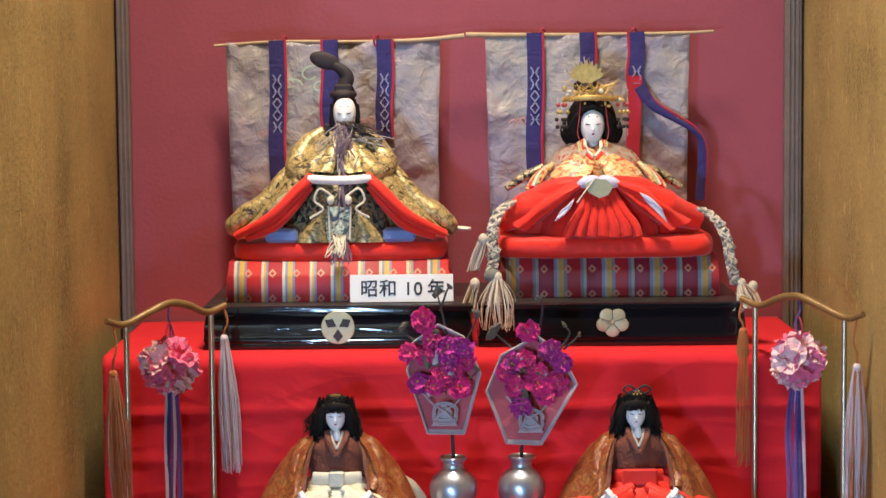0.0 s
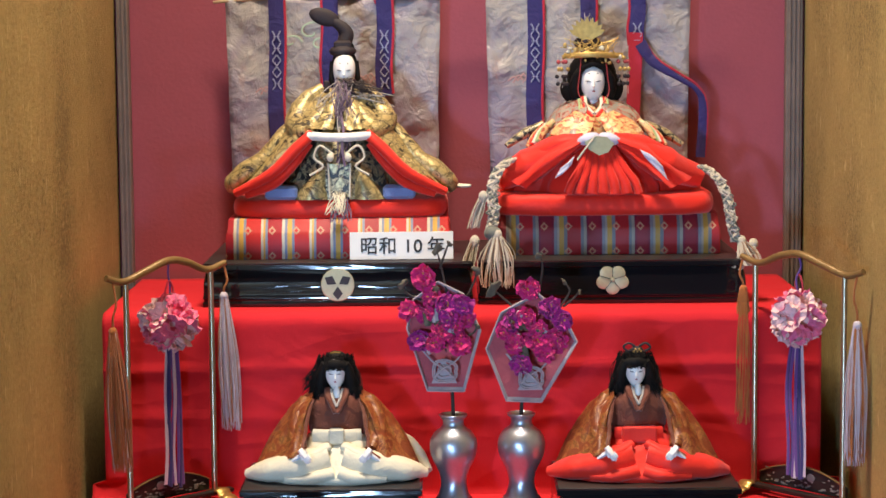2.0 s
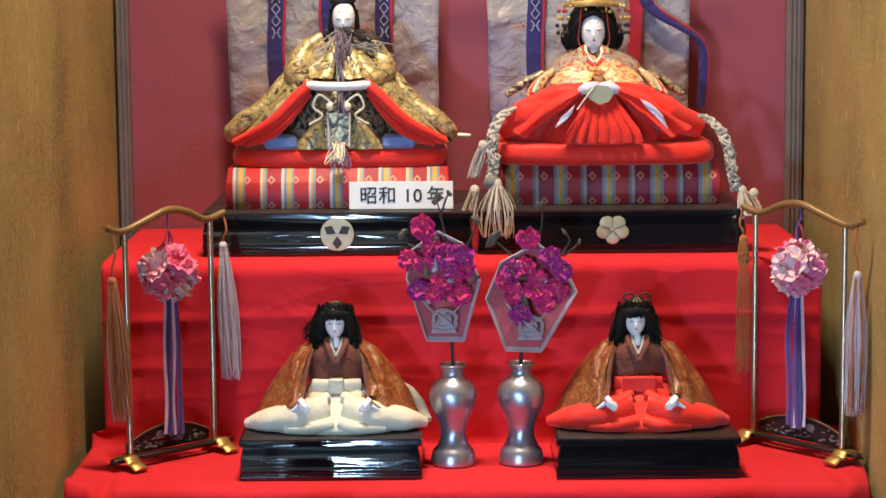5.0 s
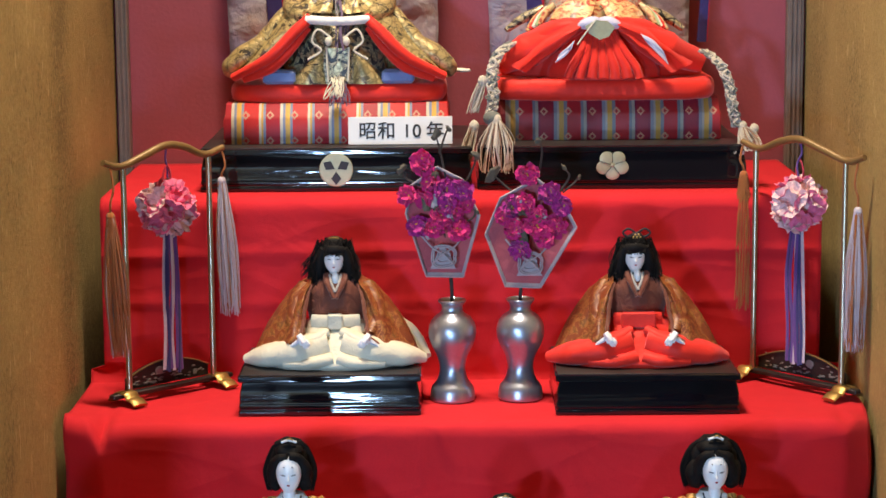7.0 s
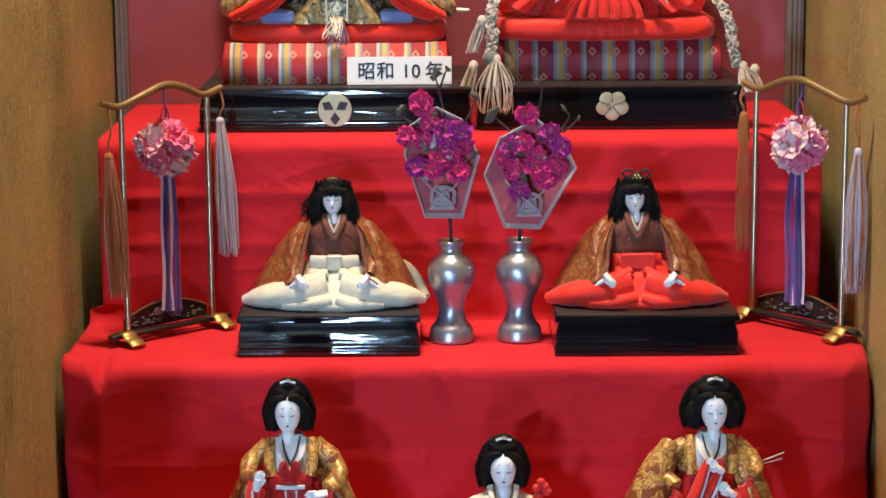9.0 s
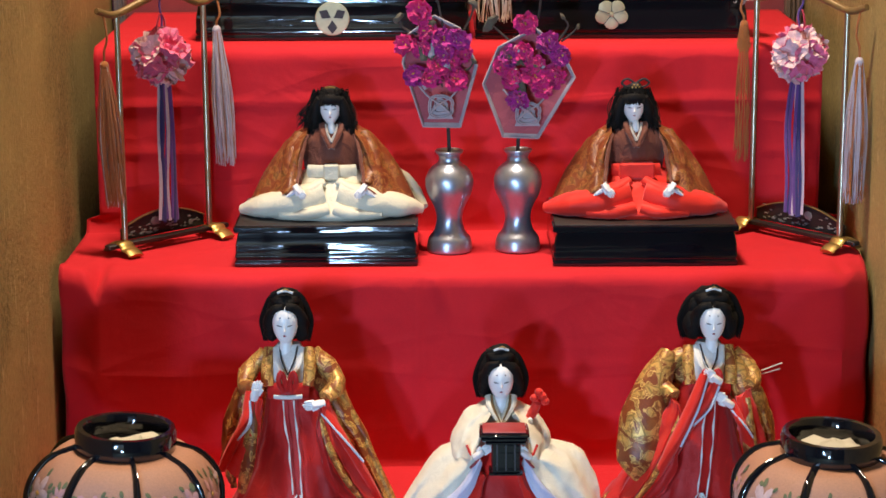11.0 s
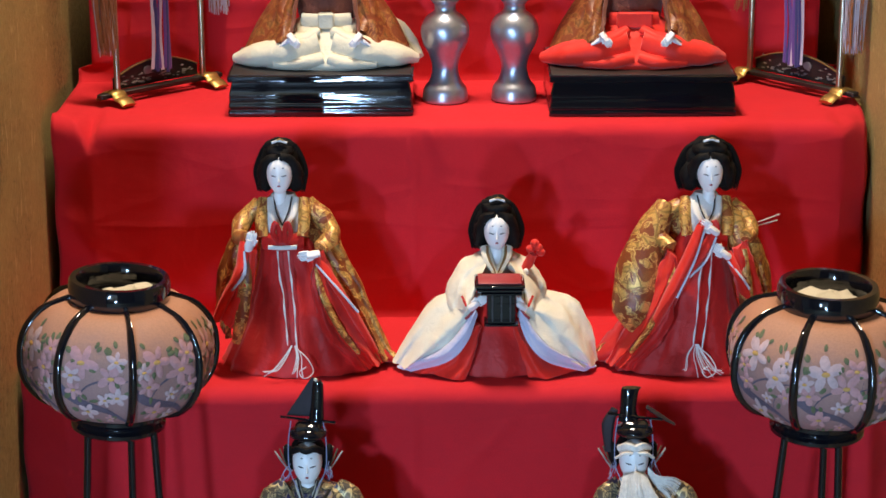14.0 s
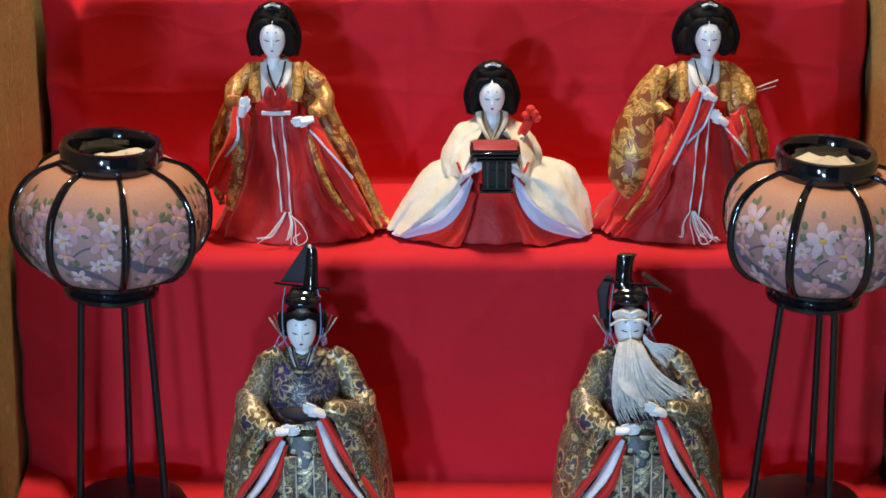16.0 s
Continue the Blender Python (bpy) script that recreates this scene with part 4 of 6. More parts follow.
        strands(s, HAIR, (lean - 13, 0, zc + 12), (lean - 36, -4, zc - 16), 46, (6, 6, 7), (7, 5, 9), 0.4, 6, hair_seed + 9)
        s.tube([(lean - 6, -8, zc + 26), (lean, -10, zc + 27), (lean + 6, -8, zc + 26)], GOLD, 1.2, n=8)
    return thing("attendant_doll", s, (x, y, z), label, "doll", group="seated attendants")


platform(224, 172, 50, -0.143, 2.697, T2B, "glossy black lacquered box under a seated doll", "lacquer_box")
platform(226, 172, 50, 0.2475, 2.691, T2B, "glossy black lacquered box under a seated doll", "lacquer_box")
doll_attendant(-0.1375, 2.70, T2B + 0.0508, CREAM, RUST_DARK, 11, False, "seated attendant doll in rust brocade and white trousers", -1.5)
doll_attendant(0.2405, 2.70, T2B + 0.0508, RED_SILK, RUST_DARK, 31, True, "seated attendant doll in rust brocade and red trousers", -2.5)


def vase(x, y, label):
    s = Shape()
    prof = [(27, 0), (28.5, 1.5), (28, 9), (26, 17), (20, 25), (16.5, 36), (16.5, 46), (20, 58), (27, 72), (30, 84), (29, 96), (23, 106), (15, 112), (13, 117), (14, 122), (17.5, 126), (17.5, 128), (15.5, 128.5), (13, 125), (11.5, 118), (11, 100)]
    s.lathe(prof, SILVER, 44, 3)
    ob = thing("flower_vase", s, (x, y, T2B), label, "vase", group="silver flower vases")
    return ob


vase(0.0085, 2.695, "silvered hourglass-shaped vase on red cloth")
vase(0.0945, 2.70, "silvered hourglass-shaped vase on red cloth")

# ---- banners behind the pair ----
def banner_silk():
    """Faded satin: lilac-grey with violet and rusty stains, finely crumpled so that it glints."""
    m, n, l, p = shader("faded_lilac_silk")
    v = coords(n, l)
    stain, fine = noise_node(n, l, v, 8, 5, 0.6, 0.6), noise_node(n, l, v, 900, 2)
    fold, crumple = noise_node(n, l, v, 13, 3, 0.5, 0.3), noise_node(n, l, v, 38, 4, 0.6, 0.5)
    col = ramp(n, l, stain, [(0.34, (0.19, 0.155, 0.22)), (0.46, (0.30, 0.27, 0.31)), (0.56, (0.35, 0.325, 0.32)), (0.68, (0.40, 0.37, 0.34))])
    col = mixed(n, l, ramp(n, l, noise_node(n, l, v, 16, 3, 0.5, 1.2), [(0.62, (0, 0, 0)), (0.74, (0.45, 0.45, 0.45))]), col, (0.36, 0.22, 0.16))
    l.new(col, p.inputs["Base Color"])
    p.inputs["Roughness"].default_value, p.inputs["Sheen Weight"].default_value = 0.34, 0.15
    h = maths(n, l, "ADD", fold, maths(n, l, "ADD", maths(n, l, "MULTIPLY", crumple, 0.34), maths(n, l, "MULTIPLY", fine, 0.02)))
    bump(n, l, p, h, 0.9, 0.020)
    return m


SILK = banner_silk()
NAVY = cloth("navy_braid", (0.028, 0.022, 0.13), vary=0.2, crease=40, rough=0.6)
RED_EDGE = cloth("red_braid_edge", (0.40, 0.02, 0.05), vary=0.15)
THREAD = plain("pale_blue_thread", (0.26, 0.28, 0.44), 0.7)
POLE = plain("bamboo_pole", (0.42, 0.30, 0.17), 0.5, vary=0.25, scale=90)
GREEN_THREAD = plain("pale_green_thread", (0.36, 0.48, 0.36), 0.6)
PINK_THREAD = plain("faded_pink_thread", (0.50, 0.30, 0.30), 0.6)


def ribbon_strip(s, pts, w, mat, thick=0.7, up=(0, 1, 0)):
    s.tube(pts, mat, w, thick, n=8, k=6, up=up)


def banner(x, z, w, h, stripes, label, pole, seed):
    ob = thing("banner", None, (x, 3.142, z), label, "banner", group="silk banners behind the seated pair")
    s = Shape()
    nx, nz = 44, 40
    rows = []
    for j in range(nz + 1):
        v = j / nz
        row = []
        for i in range(nx + 1):
            u = i / nx
            q = Vector((u * 3 + seed, v * 2.2, seed))
            y = 9 * v * noise.noise(q) + 6 * noise.noise(q * 2.6) + 2.5 * noise.noise(q * 6) + 4 * math.sin(u * 9 + seed) * v
            row.append((-w / 2 + w * u + 6 * v * (0.5 - u) * 2 + 3 * noise.noise(q * 1.7) * v, y, -h * v - (6 * abs(noise.noise(Vector((u * 5, seed, 0)))) if j == nz else 0)))
        rows.append(row)
    s.grid(rows, SILK, ring=False)
    c = part("silk_panel", s, ob)
    md = c.modifiers.new("thickness", "SOLIDIFY")
    md.thickness = 0.0008
    s = Shape()
    s.tube(pole, POLE, (2.2, 2.6, 2.6, 3.4, 4.2), n=10)
    part("pole", s, ob, "thin bamboo pole")
    for k, (sx, length, red_side) in enumerate(stripes):
        s = Shape()
        ribbon_strip(s, [(sx, -9, 3), (sx + 1, -10, -length * 0.35), (sx - 2, -12, -length * 0.7), (sx, -11, -length)], 11.5, NAVY)
        part("ribbon", s, ob, "navy woven ribbon")
        s = Shape()
        o = 12.2 * red_side
        ribbon_strip(s, [(sx + o, -10, 3), (sx + 1 + o, -11, -length * 0.35), (sx - 2 + o, -13, -length * 0.7), (sx + o, -12, -length * 0.98)], 1.8, RED_EDGE)
        part("ribbon_edge", s, ob, "red ribbon edge")
        if k != 1:
            s = Shape()
            for i in range(5):
                zc = -54 - 17 * i
                if i in (2, 3):
                    for q in (-1, 1):
                        s.tube([(sx, -13.2, zc + 8), (sx + q * 6, -13.2, zc), (sx, -13.2, zc - 8)], THREAD, 1.0, 0.5, n=6, k=1, up=(0, 1, 0))
                else:
                    for q in (-1, 1):
                        s.tube([(sx + q * 6, -13.2, zc + 8), (sx + q * 2, -13.2, zc), (sx + q * 6, -13.2, zc - 8)], THREAD, 1.0, 0.5, n=6, up=(0, 1, 0))
                    s.tube([(sx - 5, -13.4, zc), (sx + 5, -13.4, zc)], THREAD, 0.9, 0.5, n=6)
            part("woven_motif", s, ob, "pale blue woven motif")
    return ob


b1 = banner(-0.159, 1.611, 310, 262, [(-81, 200, 1), (-4, 130, -1), (74, 140, 1)], "faded lilac silk banner with navy ribbons hanging from a pole",
            [(-172, 0, -4), (-80, 0, 1), (40, 0, 0), (130, -1, 2), (190, -3, 7)], 3.1)
b2 = banner(0.209, 1.6185, 296, 262, [(-77, 215, 1), (-1, 95, 1), (70, 80, -1)], "faded lilac silk banner with navy ribbons, one twisted loose",
            [(182, -2, 3), (130, 0, 1), (30, 0, 0), (-90, 0, 0), (-176, -3, 1)], 7.7)
s = Shape()
ribbon_strip(s, [(68, -13, -60), (66, -14, -120), (64, -14, -165), (62, -13, -212)], 10, RED_EDGE)
part("ribbon", s, b2, "broad red ribbon")
s = Shape()
s.tube([(74, -14, -75), (92, -18, -102), (126, -20, -124), (154, -20, -142), (164, -17, -168), (161, -15, -240)], NAVY, (9, 7, 4, 3.5, 6, 7), (0.8, 1.6, 2.4, 2, 0.8, 0.8), n=10, k=6, up=(0, 1, 0))
s.tube([(82, -13, -75), (98, -16, -98), (130, -18, -119), (157, -18, -138), (170, -16, -168), (168, -14, -240)], RED_EDGE, 1.8, 0.8, n=8, k=6, up=(0, 1, 0))
part("ribbon", s, b2, "loose twisted navy ribbon")
for b, pts in ((b1, (-70, 62)), (b2, (-66, 66))):
    for px in pts:
        s = Shape()
        s.tube([(px, -4, -8), (px - 3, -6, 4), (px + 2, -3, 9), (px + 5, 2, 2)], RED_EDGE, 1.4, n=6)
        part("tie", s, b, "red cord tie")
s = Shape()
for cx, cz, r in ((-30, -48, 26), (-60, -62, 16), (-18, -66, 18)):
    s.tube([(cx + r * (1 - t / 9) * math.cos(t * 0.75), -9, cz + 0.7 * r * (1 - t / 9) * math.sin(t * 0.75)) for t in range(9)], GREEN_THREAD, 1.3, 0.4, n=6, up=(0, 1, 0))
part("embroidered_bird", s, b1, "pale green embroidered scrolls")
for b, cx, cz in ((b1, -96, -134), (b2, -100, -128), (b1, 48, -118)):
    s = Shape()
    for i in range(6):
        s.tube([(cx - 16 + 7 * i, -9, cz - 3 * (i % 2)), (cx - 8 + 7 * i, -10, cz + 6 + 2 * (i % 3)), (cx - 2 + 7 * i, -9, cz + 1)], PINK_THREAD, 1.0, 0.4, n=6, up=(0, 1, 0))
    part("embroidered_blossom", s, b, "faded pink embroidery")

# ---- card with the year ----
PAPER = plain("white_card", (0.80, 0.80, 0.80), 0.6, vary=0.02, scale=40, relief=0.05)
s = Shape()
s.box((0, 0, 0), (139, 1.2, 37), PAPER, 0.3)
card = thing("year_card", s, (-0.0585, 2.8935, PT + 0.001), "white paper card with handwritten year, leaning on a striped mat", "card", smooth=False)
card.matrix_world = pose(-0.0585, 2.8935, PT + 0.001, -6, 0, 0.6)


def lettering(text, size, bold):
    cu = bpy.data.curves.new("lettering", "FONT")
    cu.body, cu.size, cu.align_x, cu.offset, cu.extrude, cu.space_character = text, size, "CENTER", bold, 0.0002, 1.08
    tmp = new("lettering_curve", cu)
    bpy.context.view_layer.update()
    me = bpy.data.meshes.new_from_object(tmp.evaluated_get(bpy.context.evaluated_depsgraph_get()))
    bpy.data.objects.remove(tmp)
    me.materials.clear()
    me.materials.append(INK)
    return me


for text, x in (("昭和", -0.031), ("10", 0.0155), ("年", 0.0465)):
    ob = new("lettering", lettering(text, 0.0245, 0.0003))
    ob.parent = card
    ob.matrix_basis = pose(x, -0.0011, 0.0095, 90, 0, 0)
    tagged(ob, "handwritten black characters")

# ---- cords with tassels at the lady's mat ----
CORD = cloth("ivory_braided_cord", (0.52, 0.47, 0.38), vary=0.35, weave=500)
CORD_DARK = cloth("grey_green_cord", (0.16, 0.17, 0.15), vary=0.35)
TASSEL_BROWN = cloth("brown_tassel_thread", (0.30, 0.17, 0.11), vary=0.35)


def braid(s, pts, r, seed):
    c = catmull(pts, 8)
    rnd = random.Random(seed)
    for k in range(4):
        ph = k * math.pi / 2
        path = []
        for i, p in enumerate(c):
            a = i * 0.9 * (1 if k % 2 else -1) + ph
            path.append((p[0] + r * math.cos(a), p[1] + r * 0.6 * math.sin(a) - 1, p[2] + rnd.uniform(-1, 1)))
        s.tube(path, (CORD, CORD_DARK, CORD, GREY_CORD)[k], r * 0.42, n=6, k=2)
    for k in range(30):
        i = rnd.randrange(len(c) - 3)
        p, q = c[i], c[i + 3]
        s.tube([p + np.array((rnd.uniform(-1, 1) * r, -r * 0.8, 0)), (p + q) / 2 + np.array((rnd.uniform(-1.8, 1.8) * r, -r * 1.3, 0)), q + np.array((rnd.uniform(-1, 1) * r, -r * 0.8, 0))], rnd.choice((CORD, CORD_DARK, GREY_CORD)), rnd.uniform(0.6, 1.4), n=5)


def tassel(s, top, bottom, mats, n, r0, r1, seed, thick=0.6):
    rnd = random.Random(seed)
    s.blob(top, (r0 * 1.1, r0 * 1.1, r0 * 1.3), mats[0], 10, 6)
    for i in range(n):
        a, q = rnd.uniform(0, 2 * math.pi), math.sqrt(rnd.random())
        d0, d1 = (r0 * q * math.cos(a), r0 * q * math.sin(a)), (r1 * q * math.cos(a), r1 * q * math.sin(a))
        e = rnd.uniform(-0.06, 0.06)
        b = [bottom[0] + d1[0], bottom[1] + d1[1], bottom[2] + e * (top[2] - bottom[2])]
        mid = [(top[j] + b[j]) / 2 + (d1[j] * 0.45 if j < 2 else 0) + rnd.uniform(-1, 1) * r1 * 0.28 for j in range(3)]
        s.tube([(top[0] + d0[0], top[1] + d0[1], top[2]), mid, b], rnd.choice(mats), thick, n=4, k=3)


def mat_cords(x, mirror, label, seed):
    ob = thing("tasselled_cord", None, (x, 2.905, PT), label, "cord", group="tasselled cords of the lady's mat")
    q = mirror
    s = Shape()
    if q < 0:
        braid(s, [(26, 40, 132), (6, 16, 116), (-2, 0, 90), (0, -10, 62), (-4, -14, 40)], 6, seed)
        s.blob((-2, -18, 36), (12, 9, 10), CORD_DARK)
    else:
        braid(s, [(-34, 40, 120), (-16, 16, 106), (-4, 0, 80), (0, -8, 52), (6, -12, 22)], 5.5, seed)
    part("braid", s, ob, "ivory and grey braided cord")
    for top, bot, n, r1 in (((( 4, -22, 34), (4, -32, -32), 70, 24), ((-26, -20, 26), (-42, -26, -34), 36, 10), ((-14, 0, 84), (-28, -4, 42), 26, 9)) if q < 0 else (((14, -12, 22), (26, -30, -8), 60, 15), ((30, -12, 18), (6, -24, -14), 30, 9))):
        s = Shape()
        tassel(s, top, bot, (CORD, TASSEL_BROWN, CORD, GREY_CORD), n, 6, r1, seed + n)
        part("tassel", s, ob, "ivory and brown thread tassel")
    return ob


mat_cords(0.066, -1, "braided ivory cord with thick thread tassels hanging over the platform edge", 5)
mat_cords(0.384, 1, "braided ivory cord with frayed tassel beside the striped mat", 9)

# ---- flower sprays in the vases ----
MAGENTA = cloth("magenta_petal", (0.62, 0.016, 0.17), vary=0.45, crease=200, rough=0.7)
VIOLET = cloth("violet_petal", (0.40, 0.016, 0.22), vary=0.45, crease=200, rough=0.7)
PINK_PANEL = cloth("dusty_pink_paper", (0.46, 0.10, 0.125), vary=0.15, crease=50)
FRAME_WHITE = plain("lilac_white_paper_cord", (0.42, 0.36, 0.39), 0.6, vary=0.15, scale=200)
TWIG = plain("dark_twig", (0.045, 0.034, 0.03), 0.8, vary=0.4, scale=300, relief=0.5)
LEAF = plain("dry_grey_leaf", (0.10, 0.085, 0.06), 0.7, vary=0.4, scale=150)
STAMEN = plain("yellow_stamen", (0.62, 0.32, 0.05), 0.6)


def blossom_shape(r, mat, seed, layers=3):
    """A ruffled cloth blossom facing -y."""
    rnd = random.Random(seed)
    s = Shape()
    for layer in range(layers):
        n = 5 + layer
        for i in range(n):
            a0 = 2 * math.pi * (i + 0.5 * layer + rnd.uniform(-0.15, 0.15)) / n
            rr = r * (1 - 0.22 * layer) * rnd.uniform(0.85, 1.1)
            rows = []
            for u in range(4):
                t = (0.08, 0.45, 0.8, 1.0)[u]
                row = []
                for v in range(5):
                    w = (v - 2) / 2
                    wid = (0.16, 0.5, 0.62, 0.42)[u] * rr
                    crimp = 0.16 * rr * t * math.sin(w * 4 + i * 2.1 + layer)
                    x, z = rr * t, wid * w
                    row.append((x * math.cos(a0) - z * math.sin(a0), -layer * 0.18 * r - 0.42 * rr * t * t * (0.5 + 0.3 * layer) - crimp, x * math.sin(a0) + z * math.cos(a0)))
                rows.append(row)
            s.grid(rows, mat, ring=False)
    for i in range(2):
        s.blob((rnd.uniform(-0.2, 0.2) * r, -0.5 * r, rnd.uniform(-0.2, 0.2) * r), (0.06 * r, 0.06 * r, 0.06 * r), STAMEN, 6, 4)
    s.ruffle(r * 0.30, 2.2 / r)
    return s


def spray(x, y, outline, knot, flowers, twigs, seed, label):
    ob = thing("flower_spray", None, (x, y, 1.081), label, "flowers", group="flower sprays in silver vases")
    cx, cz = sum(p[0] for p in outline) / len(outline), sum(p[1] for p in outline) / len(outline)
    s = Shape()
    s.tube([(0, 3, -60), (-1, 2, 8), (cx * 0.3, 4, outline[2][1] + 20), (cx, 6, cz)], TWIG, (2.2, 2.4, 2.4, 1.8), n=8)
    part("stem", s, ob, "dark stem")
    s = Shape()
    for i in range(len(outline)):
        a, b = outline[i], outline[(i + 1) % len(outline)]
        k = 0.06
        ins = [(p[0] + (cx - p[0]) * k, p[1] + (cz - p[1]) * k) for p in (a, b)]
        s.poly([(a[0], -6, a[1]), (b[0], -6, b[1]), (ins[1][0], -3, ins[1][1]), (ins[0][0], -3, ins[0][1])], FRAME_WHITE, 1.2, (0, -1, 0))
        s.tube([(a[0], -8, a[1]), (b[0], -8, b[1])], FRAME_WHITE, 1.2, n=8)
    part("paper_frame", s, ob, "lilac-white paper frame")
    for i in range(len(outline)):
        a, b = outline[i], outline[(i + 1) % len(outline)]
        s = Shape()
        s.poly([(a[0], -3, a[1]), (b[0], -3, b[1]), (cx, 8, cz)], PINK_PANEL, 0.8, (0, -1, 0))
        part("paper_panel", s, ob, "dusty pink paper panel", smooth=False)
    s = Shape()
    for r in (16, 13.5, 8):
        s.tube([(knot[0] + r * math.cos(t * math.pi / 8) + 2 * math.sin(t), -13 - (t % 3), knot[1] + r * 0.9 * math.sin(t * math.pi / 8)) for t in range(17)], FRAME_WHITE, 1.1, n=6, k=3)
    for q in (-1, 1):
        s.tube([(knot[0] - q * 12, -15, knot[1] - 8), (knot[0], -18, knot[1] + 4), (knot[0] + q * 14, -14, knot[1] + 12), (knot[0] + q * 30, -10, knot[1] + 30)], FRAME_WHITE, 1.2, n=6)
    s.poly([(knot[0] - 16, -11, knot[1] - 16), (knot[0] + 16, -11, knot[1] - 16), (knot[0] + 7, -11, knot[1] + 6), (knot[0] - 2, -11, knot[1] + 14)], FRAME_WHITE, 1.0, (0, -1, 0))
    part("cord_knot", s, ob, "lilac-white knotted paper cord")
    rnd = random.Random(seed)
    for k, (fx, fz, r) in enumerate(flowers):
        fs = blossom_shape(r * 0.86, MAGENTA if (k == 0 or rnd.random() < 0.5) else VIOLET, seed + k)
        f = part("blossom", fs, ob, "crumpled magenta cloth blossom" if k == 0 else "")
        f.matrix_basis = pose(fx * 0.001, -0.012 - rnd.uniform(0, 0.006), fz * 0.001, rnd.uniform(-25, 25), rnd.uniform(0, 360), rnd.uniform(-25, 25))
    for k in range(9):
        a, b = rnd.uniform(-42, 26), rnd.uniform(75, 165)
        s = Shape()
        s.tube([(cx + a * 0.8, -14, b), (cx + a * 0.8 + rnd.uniform(-7, 7), -20, b + rnd.uniform(-8, 8)), (cx + a * 0.8 + rnd.uniform(-9, 9), -16, b + rnd.uniform(-14, 14))], FRAME_WHITE if k % 2 else LEAF, (2.5, 4.5, 1.5), 0.8, n=8, up=(0, 1, 0))
        part("paper_curl" if k % 2 else "leaf", s, ob, "curled pale paper" if k % 2 else "dry grey leaf")
    for pts, leaf in twigs:
        s = Shape()
        s.tube([(p[0], -4 - 2 * i, p[1]) for i, p in enumerate(pts)], TWIG, (1.6, 1.3, 0.8), n=6)
        part("twig", s, ob)
        if leaf:
            s = Shape()
            e = pts[-1]
            s.blob((e[0], -11, e[1]), (leaf, 2, leaf * 0.5), LEAF, 14, 8, turn=(12, rnd.uniform(-60, 60), 0))
            s.ruffle(3.0, 0.16)
            part("leaf", s, ob, "dry grey leaf")
    return ob


spray(0.0095, 2.692, [(-58, 115), (-33, 36), (13, 35), (34, 112), (13, 158), (-19, 174), (-52, 150)], (-12, 62),
      [(-37, 180, 18), (-56, 140, 15), (-34, 134, 16), (-10, 144, 17), (12, 146, 16), (-26, 156, 14), (-42, 100, 17), (-14, 112, 17), (8, 96, 17), (-6, 128, 15), (-24, 98, 14), (4, 120, 14), (18, 128, 12)],
      [([(-6, 150), (-14, 190), (-20, 214)], 9), ([(-40, 150), (-58, 160), (-62, 172)], 8), ([(10, 140), (26, 172), (30, 188)], 7), ([(-16, 190), (-8, 214), (-4, 222)], 5), ([(4, 100), (24, 108), (30, 118)], 5)], 21,
      "crumpled magenta cloth blossoms in a pink paper frame, in a vase")
spray(0.0955, 2.695, [(-45, 88), (-20, 22), (24, 20), (69, 96), (50, 134), (19, 158), (-26, 134)], (10, 52),
      [(8, 164, 17), (-14, 122, 16), (6, 128, 15), (34, 140, 16), (50, 124, 15), (-8, 98, 16), (18, 98, 17), (42, 100, 17), (-2, 70, 17), (30, 84, 15), (20, 114, 14), (-24, 112, 12)],
      [([(20, 150), (26, 190), (22, 206)], 7), ([(-10, 140), (-30, 158), (-36, 164)], 13), ([(48, 140), (60, 160), (52, 172)], 5), ([(52, 140), (66, 152), (72, 160)], 4)], 57,
      "crumpled magenta cloth blossoms in a pink paper frame, in a vase")

# ---- hanging ornament stands ----
PINK_GAUZE = cloth("pink_gauze", (0.78, 0.16, 0.30), vary=0.25, crease=150, rough=0.7)
PALE_PINK = cloth("pale_pink_gauze", (0.84, 0.58, 0.60), vary=0.15, crease=150, rough=0.7)
ORANGE_THREAD = cloth("tan_orange_thread", (0.38, 0.125, 0.032), vary=0.25)
LILAC_THREAD = cloth("pale_lilac_thread", (0.56, 0.50, 0.56), vary=0.2)
VIOLET_RIBBON = cloth("violet_ribbon", (0.13, 0.06, 0.26), vary=0.2)
SILVER_INK = plain("silver_lacquer_painting", (0.22, 0.21, 0.20), 0.5, 0.3)
RIBBON_BLUE = cloth("deep_blue_ribbon", (0.04, 0.04, 0.16), vary=0.2)


